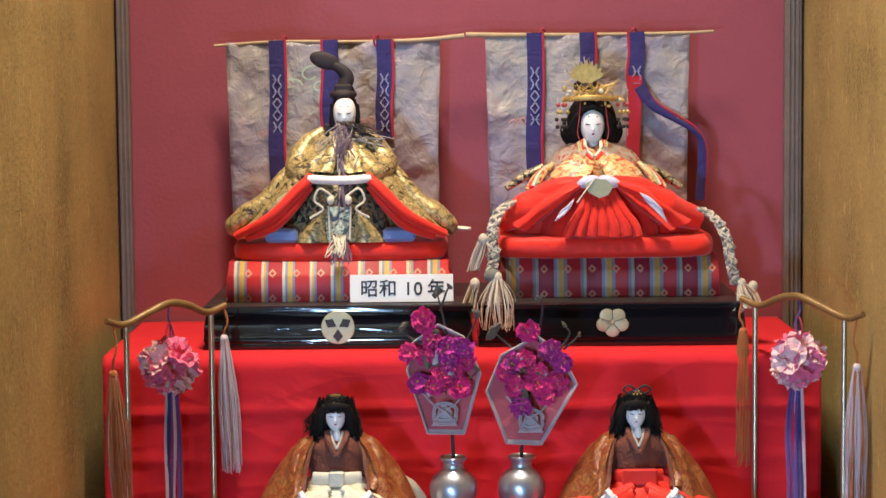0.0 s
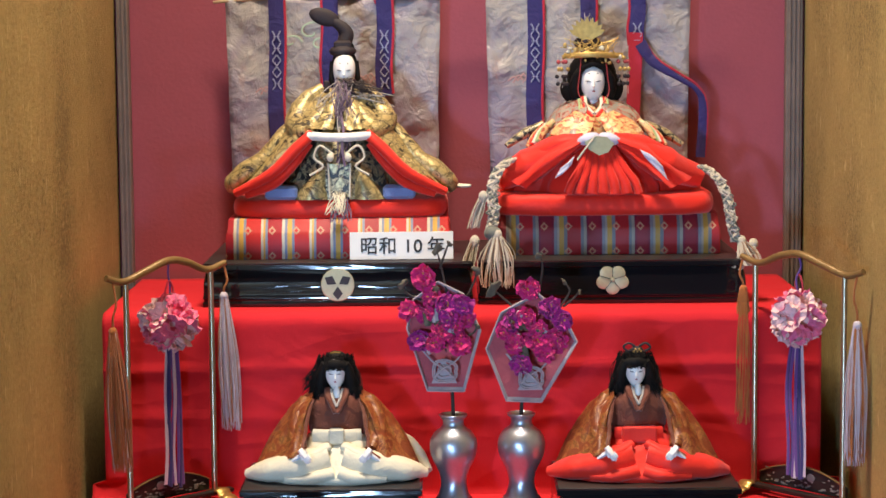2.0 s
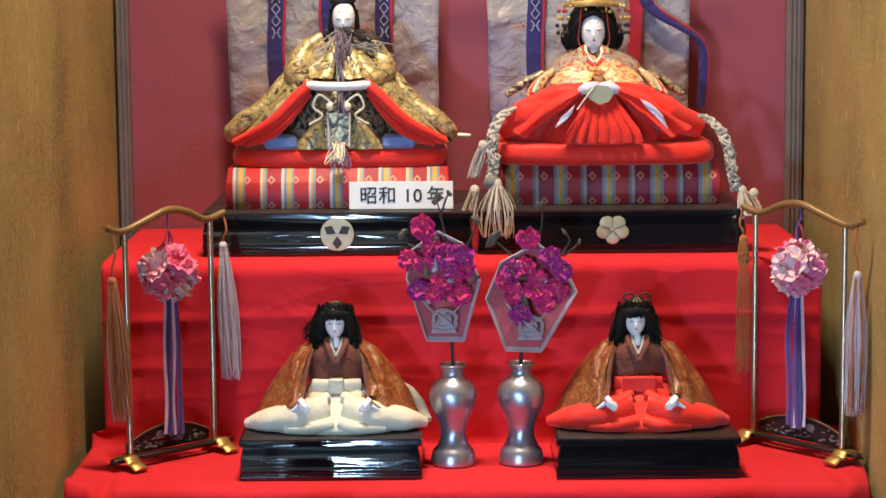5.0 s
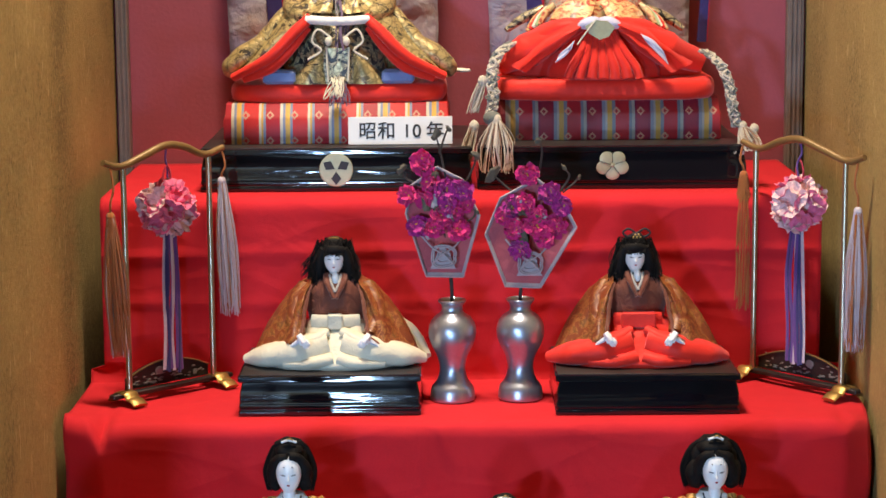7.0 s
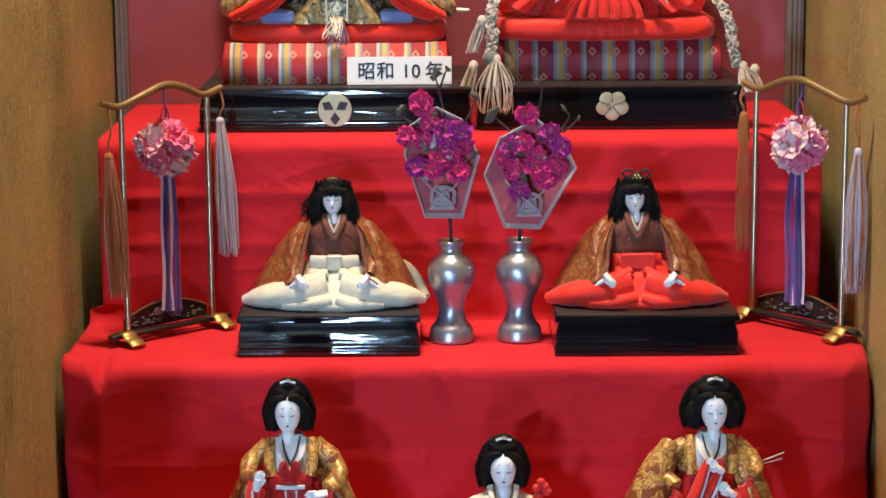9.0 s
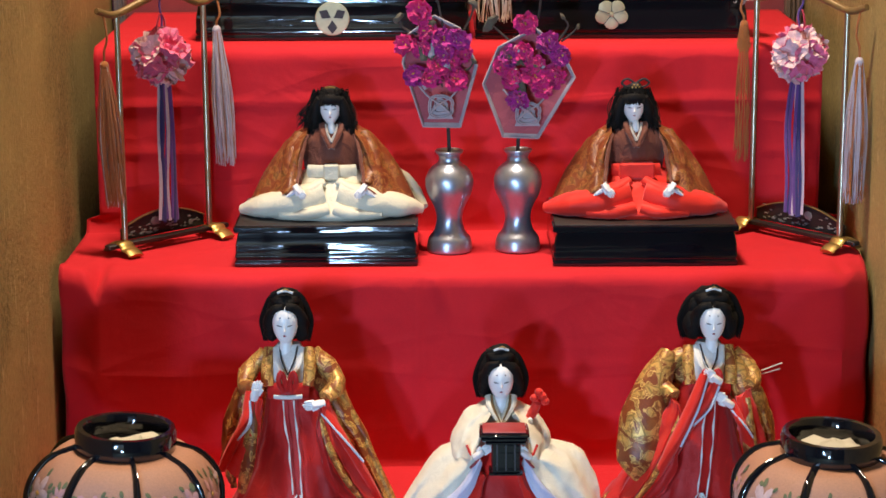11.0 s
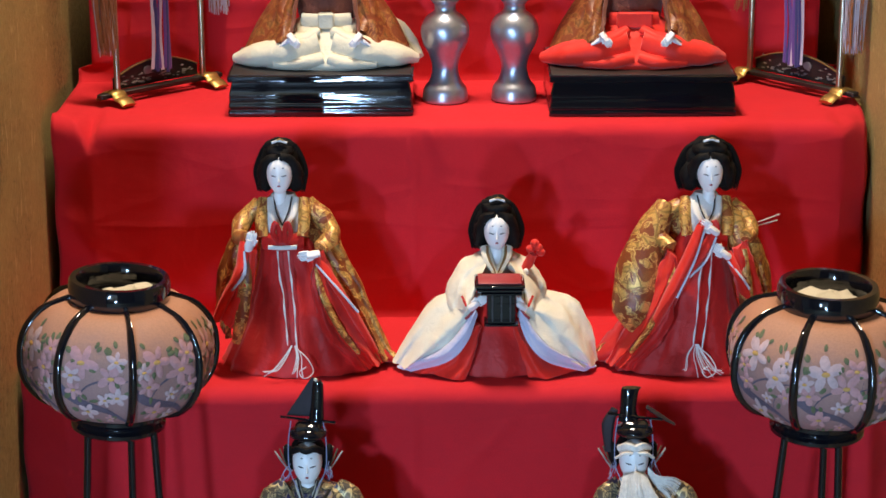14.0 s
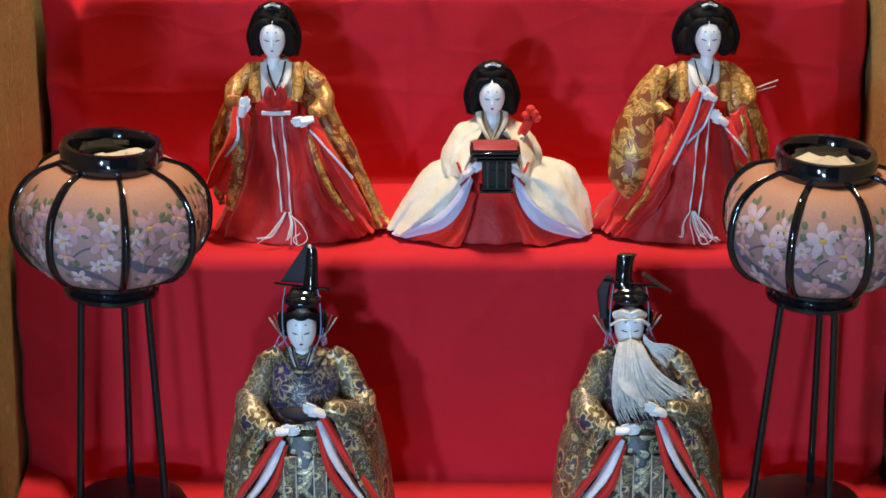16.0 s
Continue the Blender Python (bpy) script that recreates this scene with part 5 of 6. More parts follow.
def hanging_stand(ax, ay, bx, by, outer, seed, label):
    """Two poles on a barred base with a wavy yoke, a flower ball with ribbons and end tassels; a is the pole nearer the camera."""
    ang = math.degrees(math.atan2(by - ay, bx - ax))
    half = math.hypot(bx - ax, by - ay) * 500
    ob = thing("hanging_ornament_stand", None, ((ax + bx) / 2, (ay + by) / 2, T2B), label, "ornament stand", group="hanging ornament stands", turn=ang)
    toward = -1 if math.cos(radians(ang)) > 0 else 1      # side that faces the camera in local y
    s = Shape()
    s.box((0, 0, 9), (2 * half + 56, 11, 6), LACQUER_TOP, 1)
    part("base_bar", s, ob)
    for q in (-1, 1):
        s = Shape()
        fx = q * (half + 6)
        d = toward
        s.tube([(fx, d * 2, 14), (fx, d * 9, 15), (fx, d * 15, 9), (fx, d * 22, 8), (fx, d * 31, 3)], GOLD, 11, 3.2, n=12)
        s.tube([(fx, -d * 2, 14), (fx, -d * 12, 12), (fx, -d * 24, 3)], GOLD, 11, 3.2, n=12)
        part("foot", s, ob, "gilt curved foot")
        s = Shape()
        s.tube([(q * half, 0, 12), (q * half, 0, 302)], BRASS_DULL, 3.7, n=14, k=1)
        part("pole", s, ob, "dull brass pole")
    s = Shape()
    e = half + 30
    s.tube([(-e, 0, 308), (-half * 1.05, 0, 301), (-half * 0.5, 0, 312), (0, 0, 322), (half * 0.45, 0, 317), (half * 0.9, 0, 305), (e - 6, 0, 312)], YOKE, (4.2, 4.8, 5, 5, 5, 4.8, 4.2), (4, 4.6, 5, 5, 5, 4.6, 4), n=12)
    part("yoke", s, ob, "wavy bronzed wooden yoke")
    # lacquered crescent board with a silver painting
    s = Shape()
    top = [(x, -toward * 9, 16 + 30 * math.cos(x / half * 1.25) ** 0.8) for x in np.linspace(half - 2, -half + 2, 15)]
    s.poly([(-half + 2, -toward * 9, 15), (half - 2, -toward * 9, 15)] + top, LACQUER_TOP, 4, (0, -toward, 0))
    board = part("painted_board", s, ob, "black lacquered arched board")
    s = Shape()
    s.tube([(p[0], p[1] + toward * 1, p[2]) for p in top], YOKE, 1.0, n=6, k=2)
    rnd = random.Random(seed)
    for i in range(46):
        x = rnd.uniform(-half * 0.85, half * 0.85)
        s.blob((x, -toward * 8.6, 18 + abs(rnd.gauss(0, 6))), (rnd.uniform(1.5, 4), 0.5, rnd.uniform(0.6, 1.6)), SILVER_INK, 7, 4)
    s.blob((-half * 0.2, -toward * 8.6, 33), (7, 0.6, 5.5), SILVER_INK, 14, 5)
    part("silver_painting", s, board, "faint silver painting")
    # ball of gathered gauze petals
    s = Shape()
    for i in range(18):
        th, ph = i * 2.39996, math.acos(1 - 2 * (i + 0.5) / 18)
        d = Vector((math.sin(ph) * math.cos(th), math.sin(ph) * math.sin(th), math.cos(ph)))
        u = d.orthogonal().normalized()
        v = d.cross(u)
        mt = PINK_GAUZE if i in (0, 2, 3, 5, 7, 9, 12, 14) else PALE_PINK
        big = rnd.uniform(0.85, 1.2)
        rows = []
        for k, rr in enumerate((1.5, 7, 14, 20)):
            rows.append([Vector((0, 0, 240)) + d * (13 + (0, 8, 14, 16)[k] * big + 2.2 * math.sin(a * 11 + i) * (k / 3)) + (u * math.cos(a) + v * math.sin(a)) * (rr * big + 1.4 * math.sin(a * 5 + i) * (k / 3)) for a in (2 * math.pi * j / 44 for j in range(44))])
        s.grid(rows, mt, cap=False)
    s.ruffle(3.5, 0.05)
    s.blob((0, 0, 240), (18, 18, 18), PALE_PINK)
    ball = part("flower_ball", s, ob, "pink and white gauze flower ball")
    for q in range(8):
        s = Shape()
        x0 = (q - 3.5) * 3.6
        mt = (LILAC_THREAD, RIBBON_BLUE, RIBBON_BLUE, VIOLET_RIBBON, LILAC_THREAD, VIOLET_RIBBON, RIBBON_BLUE, VIOLET_RIBBON)[q]
        s.tube([(x0 * 0.6, toward * 3, 216), (x0 + rnd.uniform(-3, 3), toward * rnd.uniform(2, 7), 150), (x0 + rnd.uniform(-2, 2), toward * rnd.uniform(0, 5), 80), (x0 * 1.1, toward * 3, 28 + rnd.uniform(0, 8))], mt, 2.6, 0.8, n=6, up=(0, 1, 0))
        part("ribbon", s, ball)
    s = Shape()
    s.tube([(0, 0, 268), (3, 2, 290), (-2, -1, 305), (0, 0, 318)], VIOLET_RIBBON, 1.4, n=6)
    s.tube([(-3, 0, 262), (-6, 0, 282), (0, 0, 296), (6, 0, 284), (2, 0, 266)], RED_EDGE, 1.3, n=6)
    part("hanging_cord", s, ob, "violet and red hanging cord")
    for q, mats in ((-1, (ORANGE_THREAD, ORANGE_THREAD, ORANGE_THREAD, ORANGE_THREAD, LILAC_THREAD) if outer else (LILAC_THREAD, LILAC_THREAD, ORANGE_THREAD)), (1, (LILAC_THREAD, LILAC_THREAD, ORANGE_THREAD) if outer else (ORANGE_THREAD, ORANGE_THREAD, ORANGE_THREAD))):
        s = Shape()
        x = q * (half + 21)
        z = 300 if q < 0 else 304
        drop = 60 if q < 0 else 36
        s.tube([(x, 0, z + 8), (x + 2, toward * 5, z - drop * 0.4), (x - 1, toward * 2, z - drop * 0.7), (x, 0, z - drop)], ORANGE_THREAD, 1.5, n=6)
        lean_x = 8 if outer else 0
        tassel(s, (x, 0, z - drop), (x + lean_x, toward * 2, z - drop - 168), mats, 150, 5, 13, seed + q, 0.5)
        part("end_tassel", s, ob, "long tan and lilac thread tassel")
    return ob


hanging_stand(-0.3990, 2.684, -0.3030, 2.778, True, 3, "brass-poled stand with a hanging pink flower ball and tassels")
hanging_stand(0.4985, 2.686, 0.4035, 2.800, False, 8, "brass-poled stand with a hanging pink flower ball and tassels")

# ---- third tier: three ladies in waiting ----
T3B = T3 + 0.001


def topknot_hair(s, c, w, seed):
    """Full combed hair round the face, loose at the edges, with a flat roll and a white comb on top."""
    x, y, z = c
    n0 = len(s.verts)
    s.blob((x, y + 13, z + 4), (w * 0.88, 19, 31), HAIR, 28, 18)
    s.blob((x, y + 4, z + 22), (w * 0.60, 16, 11), HAIR, 20, 12)
    s.tube([(x - 15, y + 6, z + 27), (x, y, z + 31), (x + 15, y + 6, z + 27)], HAIR, (4, 6, 4), (4, 6, 4), n=12)
    for q in (-1, 1):
        s.tube([(x + q * 1, y - 14, z + 19), (x + q * 12, y - 10, z + 14), (x + q * 18, y - 3, z + 1), (x + q * 20, y + 3, z - 18)], HAIR, (3, 5, 7, 6), (4, 6, 8, 6), n=12)
        s.blob((x + q * w * 0.62, y + 10, z - 9), (w * 0.36, 15, 19), HAIR, 18, 12)
    s.ruffle(2.2, 0.10, n0)
    rnd = random.Random(seed)
    for i in range(420):
        # combed strands from the crown, over the side and in at the nape
        a = rnd.uniform(0, 2 * math.pi)
        cx, sy, k = math.cos(a), 0.5 * math.sin(a) + 0.35, rnd.uniform(0.92, 1.12)
        if sy < 0.2 and abs(cx) < 0.8:
            continue
        s.tube([(x + cx * 9, y + 6 + sy * 8, z + 30 * k), (x + cx * w * 0.74 * k, y + 6 + sy * 17, z + 20 + rnd.uniform(-3, 3)), (x + cx * w * 1.03 * k, y + 6 + sy * 18, z - 4),
                (x + cx * w * 0.92 * k, y + 6 + sy * 16, z - 24 + rnd.uniform(-5, 3))], HAIR, (0.5, 0.7, 0.7, 0.2), n=4, k=4)
    s.tube([(x - 8, y - 6, z + 33), (x, y - 8, z + 36), (x + 9, y - 6, z + 33)], GOFUN, (1.0, 1.7, 1.0), 1.4, n=8)
    s.tube([(x - 3, y - 8, z + 35), (x + 1, y - 9, z + 38), (x + 5, y - 8, z + 36)], CROWN_GOLD, 0.9, n=6)


def doll_maid(x, y, m, label, hands, seed):
    """A standing lady in waiting; m mirrors the pose."""
    s = Shape()
    n0 = len(s.verts)
    s.loft([(0, -2, 0, 92, 58), (0, -2, 12, 86, 56), (m * -3, 0, 60, 60, 46), (m * -8, 2, 100, 44, 36), (m * -13, 4, 140, 32, 27), (m * -16, 4, 156, 29, 24)], RED_SKIRT, 64, folds=[(0.035, 17, 0), (0.02, 8, 1)])
    s.tube([(m * 36, 4, 70), (m * 66, -4, 34), (m * 92, -10, 14), (m * 110, -12, 6)], RED_SKIRT, (20, 26, 20, 6), (16, 16, 10, 4), n=16)
    s.tube([(m * 60, 2, 44), (m * 88, -14, 24), (m * 110, -16, 8)], MAID_BROCADE, (7, 5, 4), (6, 4, 4), n=10)
    # robe behind and shoulders
    s.loft([(m * 6, 26, 8, 78, 30), (m * 2, 24, 80, 60, 30), (m * -8, 18, 130, 44, 28), (m * -15, 10, 164, 38, 24), (m * -18, 6, 182, 33, 20), (m * -20, 4, 198, 13, 12)], MAID_BROCADE, 36, folds=[(0.04, 7, 0)])
    s.ruffle(2.0, 0.05, n0)
    n0 = len(s.verts)
    # sleeves: shoulder caps and hanging drapes with red linings
    s.tube([(m * 8, 2, 188), (m * 26, -4, 174), (m * 36, -18, 156), (m * 24, -36, 146)], MAID_BROCADE, (9, 10, 11, 9), (9, 10, 11, 8), n=18)
    s.tube([(m * -46, 2, 188), (m * -62, -4, 172), (m * -68, -20, 158), (m * -60, -34, 158)], MAID_BROCADE, (9, 10, 10, 7), (9, 10, 10, 7), n=18)
    if m > 0:
        s.drape([(m * 30, 2, 168), (m * 45, -4, 146), (m * 68, -8, 98), (m * 104, -12, 12)], [(m * 22, -26, 150), (m * 33, -30, 122), (m * 56, -28, 76), (m * 90, -24, 9)], MAID_BROCADE, 8, 2.2, 4, 4, 0.3)
    s.drape([(m * 28, -36, 146), (m * 38, -38, 118), (m * 60, -36, 72), (m * 94, -26, 8)], [(m * 16, -42, 138), (m * 21, -50, 100), (m * 38, -52, 52), (m * 76, -40, 5)], RED_SILK, 6, 2.2, 4, 3, 1.0)
    s.drape([(m * 22, -40, 142), (m * 28, -46, 112), (m * 48, -48, 64), (m * 84, -36, 6)], [(m * 17, -44, 134), (m * 16, -54, 96), (m * 30, -56, 46), (m * 64, -48, 4)], RED_SKIRT, 3, 1.4, 3, 3, 2.0)
    s.drape([(m * -70, 2, 164), (m * -80, -4, 146), (m * -95, -6, 106), (m * -98, -4, 56)], [(m * -58, -26, 152), (m * -66, -32, 128), (m * -78, -26, 84), (m * -82, -20, 34)], MAID_BROCADE, 8, 2.2, 4, 4, 2.0)
    s.drape([(m * -62, -36, 154), (m * -76, -36, 116), (m * -92, -26, 62)], [(m * -46, -38, 146), (m * -52, -42, 100), (m * -70, -32, 46)], RED_SILK, 5, 1.8, 3, 3, 0.5)
    s.ruffle(3.0, 0.07, n0)
    s.tube([(m * -58, -42, 146), (m * -60, -46, 112), (m * -66, -42, 70), (m * -74, -34, 34)], MAID_BROCADE, (4, 8, 9, 5), (3, 4, 4, 3), n=12)
    s.tube([(m * 18, -48, 128), (m * 30, -56, 92), (m * 46, -56, 58), (m * 66, -48, 26)], MAID_BROCADE, (3, 7, 8, 4), (3, 4, 4, 3), n=12)
    for hx, hz, ax, az, bx, bz in hands:
        q = 1 if hx > m * -18 else -1
        doll_hand(s, (hx - q * 3, -47, hz), (185 if m > 0 else 140) if q > 0 else (75 if m > 0 else 60), 1.25, q)
        s.tube([(hx + q * 4, -40, hz - 2), ((hx + ax) / 2 + 3, -48, (hz + az) / 2), (ax, -44, az), (bx, -30, bz)], RED_SILK, (6, 8, 9, 6), (4, 5, 5, 4), n=12)
        s.tube([(hx + q * 4, -49, hz - 10), ((hx + ax) / 2 + 8, -55, (hz + az) / 2 - 4), (ax + 5, -52, az + 6)], LINING, (1.2, 2.2, 1.2), 1.4, n=8)
    # white underrobe and collars
    xc = m * -18
    s.loft([(xc, -8, 150, 24, 20), (xc, -10, 172, 22, 18), (xc, -6, 190, 20, 14), (xc, -2, 202, 13, 10)], WHITE_SILK, 20)
    for q in (-1, 1):
        s.tube([(xc + q * 14, -8, 198), (xc + q * 12, -24, 184), (xc + q * 1, -32, 166)], WHITE_SILK, 4, 2.2, n=8)
        s.tube([(xc + q * 10, -10, 200), (xc + q * 7, -25, 187), (xc, -31, 172)], INK, 1.0, 0.8, n=6)
        s.tube([(xc + q * 22, -4, 196), (xc + q * 24, -20, 176), (xc + q * 22, -28, 158)], MAID_BROCADE, 7, 5, n=10)
    # sash and white cords
    s.tube([(xc - 22, -24, 152), (xc, -33, 152), (xc + 22, -24, 152)], RED_SKIRT, 4, 10, n=12)
    s.tube([(xc - 16, -36, 148), (xc, -39, 148), (xc + 16, -36, 148)], WHITE_SILK, 1.6, 2.6, n=8)
    for q in (-1, 1):
        s.tube([(xc + q * 4, -34, 152), (xc + q * 10, -42, 166), (xc + q * 7, -42, 178), (xc + q * 3, -40, 168), (xc + q * 2, -36, 154)], RED_SKIRT, 3.2, 1.6, n=10)
    rnd = random.Random(seed)
    for dx, z1 in ((-5, 40), (6, 30)):
        line = [(xc + dx + m * (142 - z) * 0.10 + rnd.uniform(-1.4, 1.4), -38 - (142 - z) * 0.225, z) for z in (144, 128, 112, 96, 80, 64, 50, z1)]
        s.tube(line, WHITE_SILK, (1.2, 0.4, 1.5, 0.4, 1.3, 0.4, 1.2, 0.6), 0.7, n=7)
    for i in range(13):
        q = rnd.uniform(-1, 1)
        x0 = xc + m * 12
        s.tube([(x0 + q * 3, -62, 40), (x0 + q * 12, -66, 28), (x0 + q * 20 - m * 5, -71, 14), (x0 + q * 28 - m * 9, -72, rnd.uniform(3, 14))], WHITE_SILK, 0.45, n=6)
    s.tube([(x0 + 4, -63, 36), (x0 + 16, -69, 26), (x0 + 22, -73, 12), (x0 + 12, -75, 5), (x0 + 6, -73, 12), (x0 + 14, -72, 18)], WHITE_SILK, 0.6, n=7)
    face(s, (m * -21, -13, 227), 14.0, 22.2)
    topknot_hair(s, (m * -21, -6, 230), 27 if m > 0 else 33, seed)
    if m < 0:
        n0 = len(s.verts)
        s.tube([(-26, 0, 188), (-42, -12, 158), (-58, -26, 112), (-62, -32, 72), (-50, -38, 40)], MAID_BROCADE, (11, 20, 27, 25, 8), (11, 18, 22, 20, 7), n=26, k=6)
        s.tube([(38, 0, 186), (54, -8, 164), (66, -18, 132), (70, -20, 96)], MAID_BROCADE, (11, 15, 19, 10), (11, 15, 18, 10), n=20, k=6)
        s.ruffle(1.6, 0.03, n0)
        s.tube([(8, -50, 176), (-6, -58, 140), (-26, -60, 96), (-44, -52, 52)], RED_SILK, (5, 9, 12, 9), (4, 6, 7, 5), n=14)
        s.tube([(12, -52, 170), (0, -62, 136), (-18, -66, 96)], LINING, (1.2, 2.0, 1.2), 1.4, n=8)
        s.tube([(80, 4, 164), (104, 2, 174)], IVORY, 0.7, n=6, k=1)
        s.tube([(80, 4, 160), (102, 2, 167)], IVORY, 0.7, n=6, k=1)
    return thing("court_lady_doll", s, (x, y, T3B), label, "doll", group="ladies in waiting")


doll_maid(-0.158, 2.415, 1, "standing court lady doll in gold brocade and red skirt", [(16, 142, 62, 70, 84, 22), (-56, 158, -80, 96, -96, 60)], 41)
doll_maid(0.284, 2.415, -1, "standing court lady doll with folded arms, gold brocade over red skirt", [(22, 172, -8, 110, -40, 34), (36, 144, 60, 96, 74, 52)], 43)


def doll_maid_kneeling():
    s = Shape()
    n0 = len(s.verts)
    s.loft([(0, -6, 0, 88, 56), (0, -6, 12, 82, 54), (0, -6, 42, 56, 44), (0, -4, 78, 34, 30)], RED_SKIRT, 72, folds=[(0.03, 17, 0)])
    for q in (-1, 1):
        s.drape([(q * 30, -44, 64), (q * 50, -46, 40), (q * 72, -44, 18), (q * 98, -40, 2)], [(q * 18, -52, 58), (q * 24, -60, 36), (q * 30, -66, 16), (q * 36, -68, 1)], RED_SILK, 7, 1.5, 4, 3, q, n=20)
    s.ruffle(1.6, 0.05, n0)
    s.loft([(0, 6, 30, 48, 34), (0, 4, 70, 40, 30), (0, 2, 104, 39, 24), (0, 2, 122, 31, 20), (0, 0, 134, 13, 11)], KNEEL_SILK, 30, folds=[(0.02, 5, 1)])
    n0 = len(s.verts)
    for q in (-1, 1):
        # upper sleeve, then the wide hanging part spread out to a corner at the side
        s.drape([(q * 18, 2, 130), (q * 40, 2, 118), (q * 56, -6, 94), (q * 56, -22, 74)], [(q * 12, -22, 120), (q * 20, -34, 108), (q * 26, -48, 96), (q * 28, -56, 84)], KNEEL_SILK, 11, 1.6, 5, 4, q, n=20)
        s.drape([(q * 44, -8, 88), (q * (70 if q < 0 else 88), -6, 76), (q * (94 if q < 0 else 106), -12, 48), (q * 118, -20, 8)], [(q * 26, -50, 82), (q * 42, -56, 54), (q * 64, -54, 32), (q * 98, -40, 8)], KNEEL_SILK, 14, 1.8, 4.5, 5, q + 1, n=26)
    s.ruffle(2.4, 0.045, n0)
    for q in (-1, 1):
        s.drape([(q * 26, -56, 84), (q * 44, -64, 54), (q * 68, -62, 31), (q * 114, -38, 5)], [(q * 22, -58, 74), (q * 34, -66, 44), (q * 56, -66, 21), (q * 98, -46, 2)], PALE_BLUE, 2, 1, 1.5, 2.5, q)
        s.tube([(q * 22, -56, 94), (q * 33, -62, 84), (q * 40, -58, 96)], RED_SILK, 1.5, 1.5, n=6)
        s.tube([(q * 22, -57, 84), (q * 30, -62, 76), (q * 36, -62, 70)], LIP, 1.5, 1.5, n=6)
        doll_hand(s, (q * 23, -70, 91), 90 + q * 50, 1.2, -q)
        s.tube([(q * 13, -8, 138), (q * 10, -20, 128), (0, -28, 110)], KNEEL_SILK, 6, 4, n=8)
        s.tube([(q * 11, -11, 140), (q * 9, -23, 130), (0, -32, 110)], YOKE, 1.8, 1.2, n=6)
    # carried black stand with a red-topped tray
    s.box((4, -64, 68), (33, 26, 40), LACQUER, 2)
    s.box((2, -64, 107), (52, 40, 5), LACQUER, 1.5)
    s.box((2, -64, 112), (56, 44, 5), LACQUER, 1.5)
    for dx in (-6, 4, 14):
        s.box((dx, -77.5, 72), (2, 1.5, 32), LACQUER_TOP, 0.4)
    s.box((4, -64, 66), (38, 30, 3), LACQUER, 0.8)
    s.box((4, -64, 103), (46, 34, 3), LACQUER, 0.8)
    s.box((2, -64, 117), (48, 36, 1.6), LIP, 0.5)
    # red spouted piece at the shoulder
    s.tube([(30, -18, 112), (36, -20, 122), (41, -22, 134)], RED_SILK, (4, 6, 5), n=10)
    for dx, dz in ((-5, 0), (4, 2), (0, 7), (7, -4)):
        s.blob((43 + dx, -22, 140 + dz), (5, 5, 4.5), RED_SILK)
    s.blob((33, -26, 114), (3.5, 3, 4), GOFUN)
    face(s, (0, -12, 158), 14.0, 21)
    topknot_hair(s, (0, -4, 160), 28, 77)
    return thing("court_lady_doll", s, (0.0655, 2.418, T3B), "kneeling court lady doll in white sleeves holding a black stand", "doll", group="ladies in waiting")


doll_maid_kneeling()

# ---- fourth tier: lanterns and two ministers ----
T4B = T4 + 0.001


def painted_paper():
    m, n, l, p = shader("painted_lantern_silk")
    v = coords(n, l)
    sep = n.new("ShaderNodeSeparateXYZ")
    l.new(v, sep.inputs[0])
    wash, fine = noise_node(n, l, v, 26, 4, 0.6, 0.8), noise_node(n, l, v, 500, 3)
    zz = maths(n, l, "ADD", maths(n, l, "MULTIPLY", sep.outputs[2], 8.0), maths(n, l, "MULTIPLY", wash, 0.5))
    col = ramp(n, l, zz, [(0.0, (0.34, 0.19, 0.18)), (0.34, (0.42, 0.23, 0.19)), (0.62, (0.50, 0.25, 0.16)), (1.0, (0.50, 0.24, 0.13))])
    l.new(mixed(n, l, 1.0, col, ramp(n, l, fine, [(0.3, (0.85, 0.85, 0.85)), (0.7, (1, 1, 1))]), "MULTIPLY"), p.inputs["Base Color"])
    p.inputs["Roughness"].default_value = 0.7
    bump(n, l, p, wash, 0.25, 0.004)
    return m


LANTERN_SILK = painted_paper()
PETAL_PAINT = plain("lilac_petal_paint", (0.52, 0.27, 0.27), 0.75, vary=0.2, scale=300)
PETAL_WHITE = plain("white_petal_paint", (0.56, 0.39, 0.39), 0.75, vary=0.2, scale=300)
LEAF_PAINT = plain("grey_green_leaf_paint", (0.13, 0.14, 0.07), 0.8, vary=0.3, scale=300)
BRANCH_PAINT = plain("slate_branch_paint", (0.12, 0.09, 0.12), 0.8, vary=0.3, scale=300)
YELLOW_PAINT = plain("yellow_stamen_paint", (0.60, 0.34, 0.10), 0.7)

R_LAN, H_LAN = 101, 61     # lantern body: greatest radius and half height


def lantern_point(th, t, off=0.0, sag=0.0):
    """A point of the lantern body; t from -1 (foot) to 1 (neck)."""
    r = (49 + (R_LAN - 49) * max(0.0, 1 - abs(t) ** 2.35) ** 0.62) * (1 - sag)
    return Vector(((r + off) * math.cos(th), (r + off) * math.sin(th), t * H_LAN))


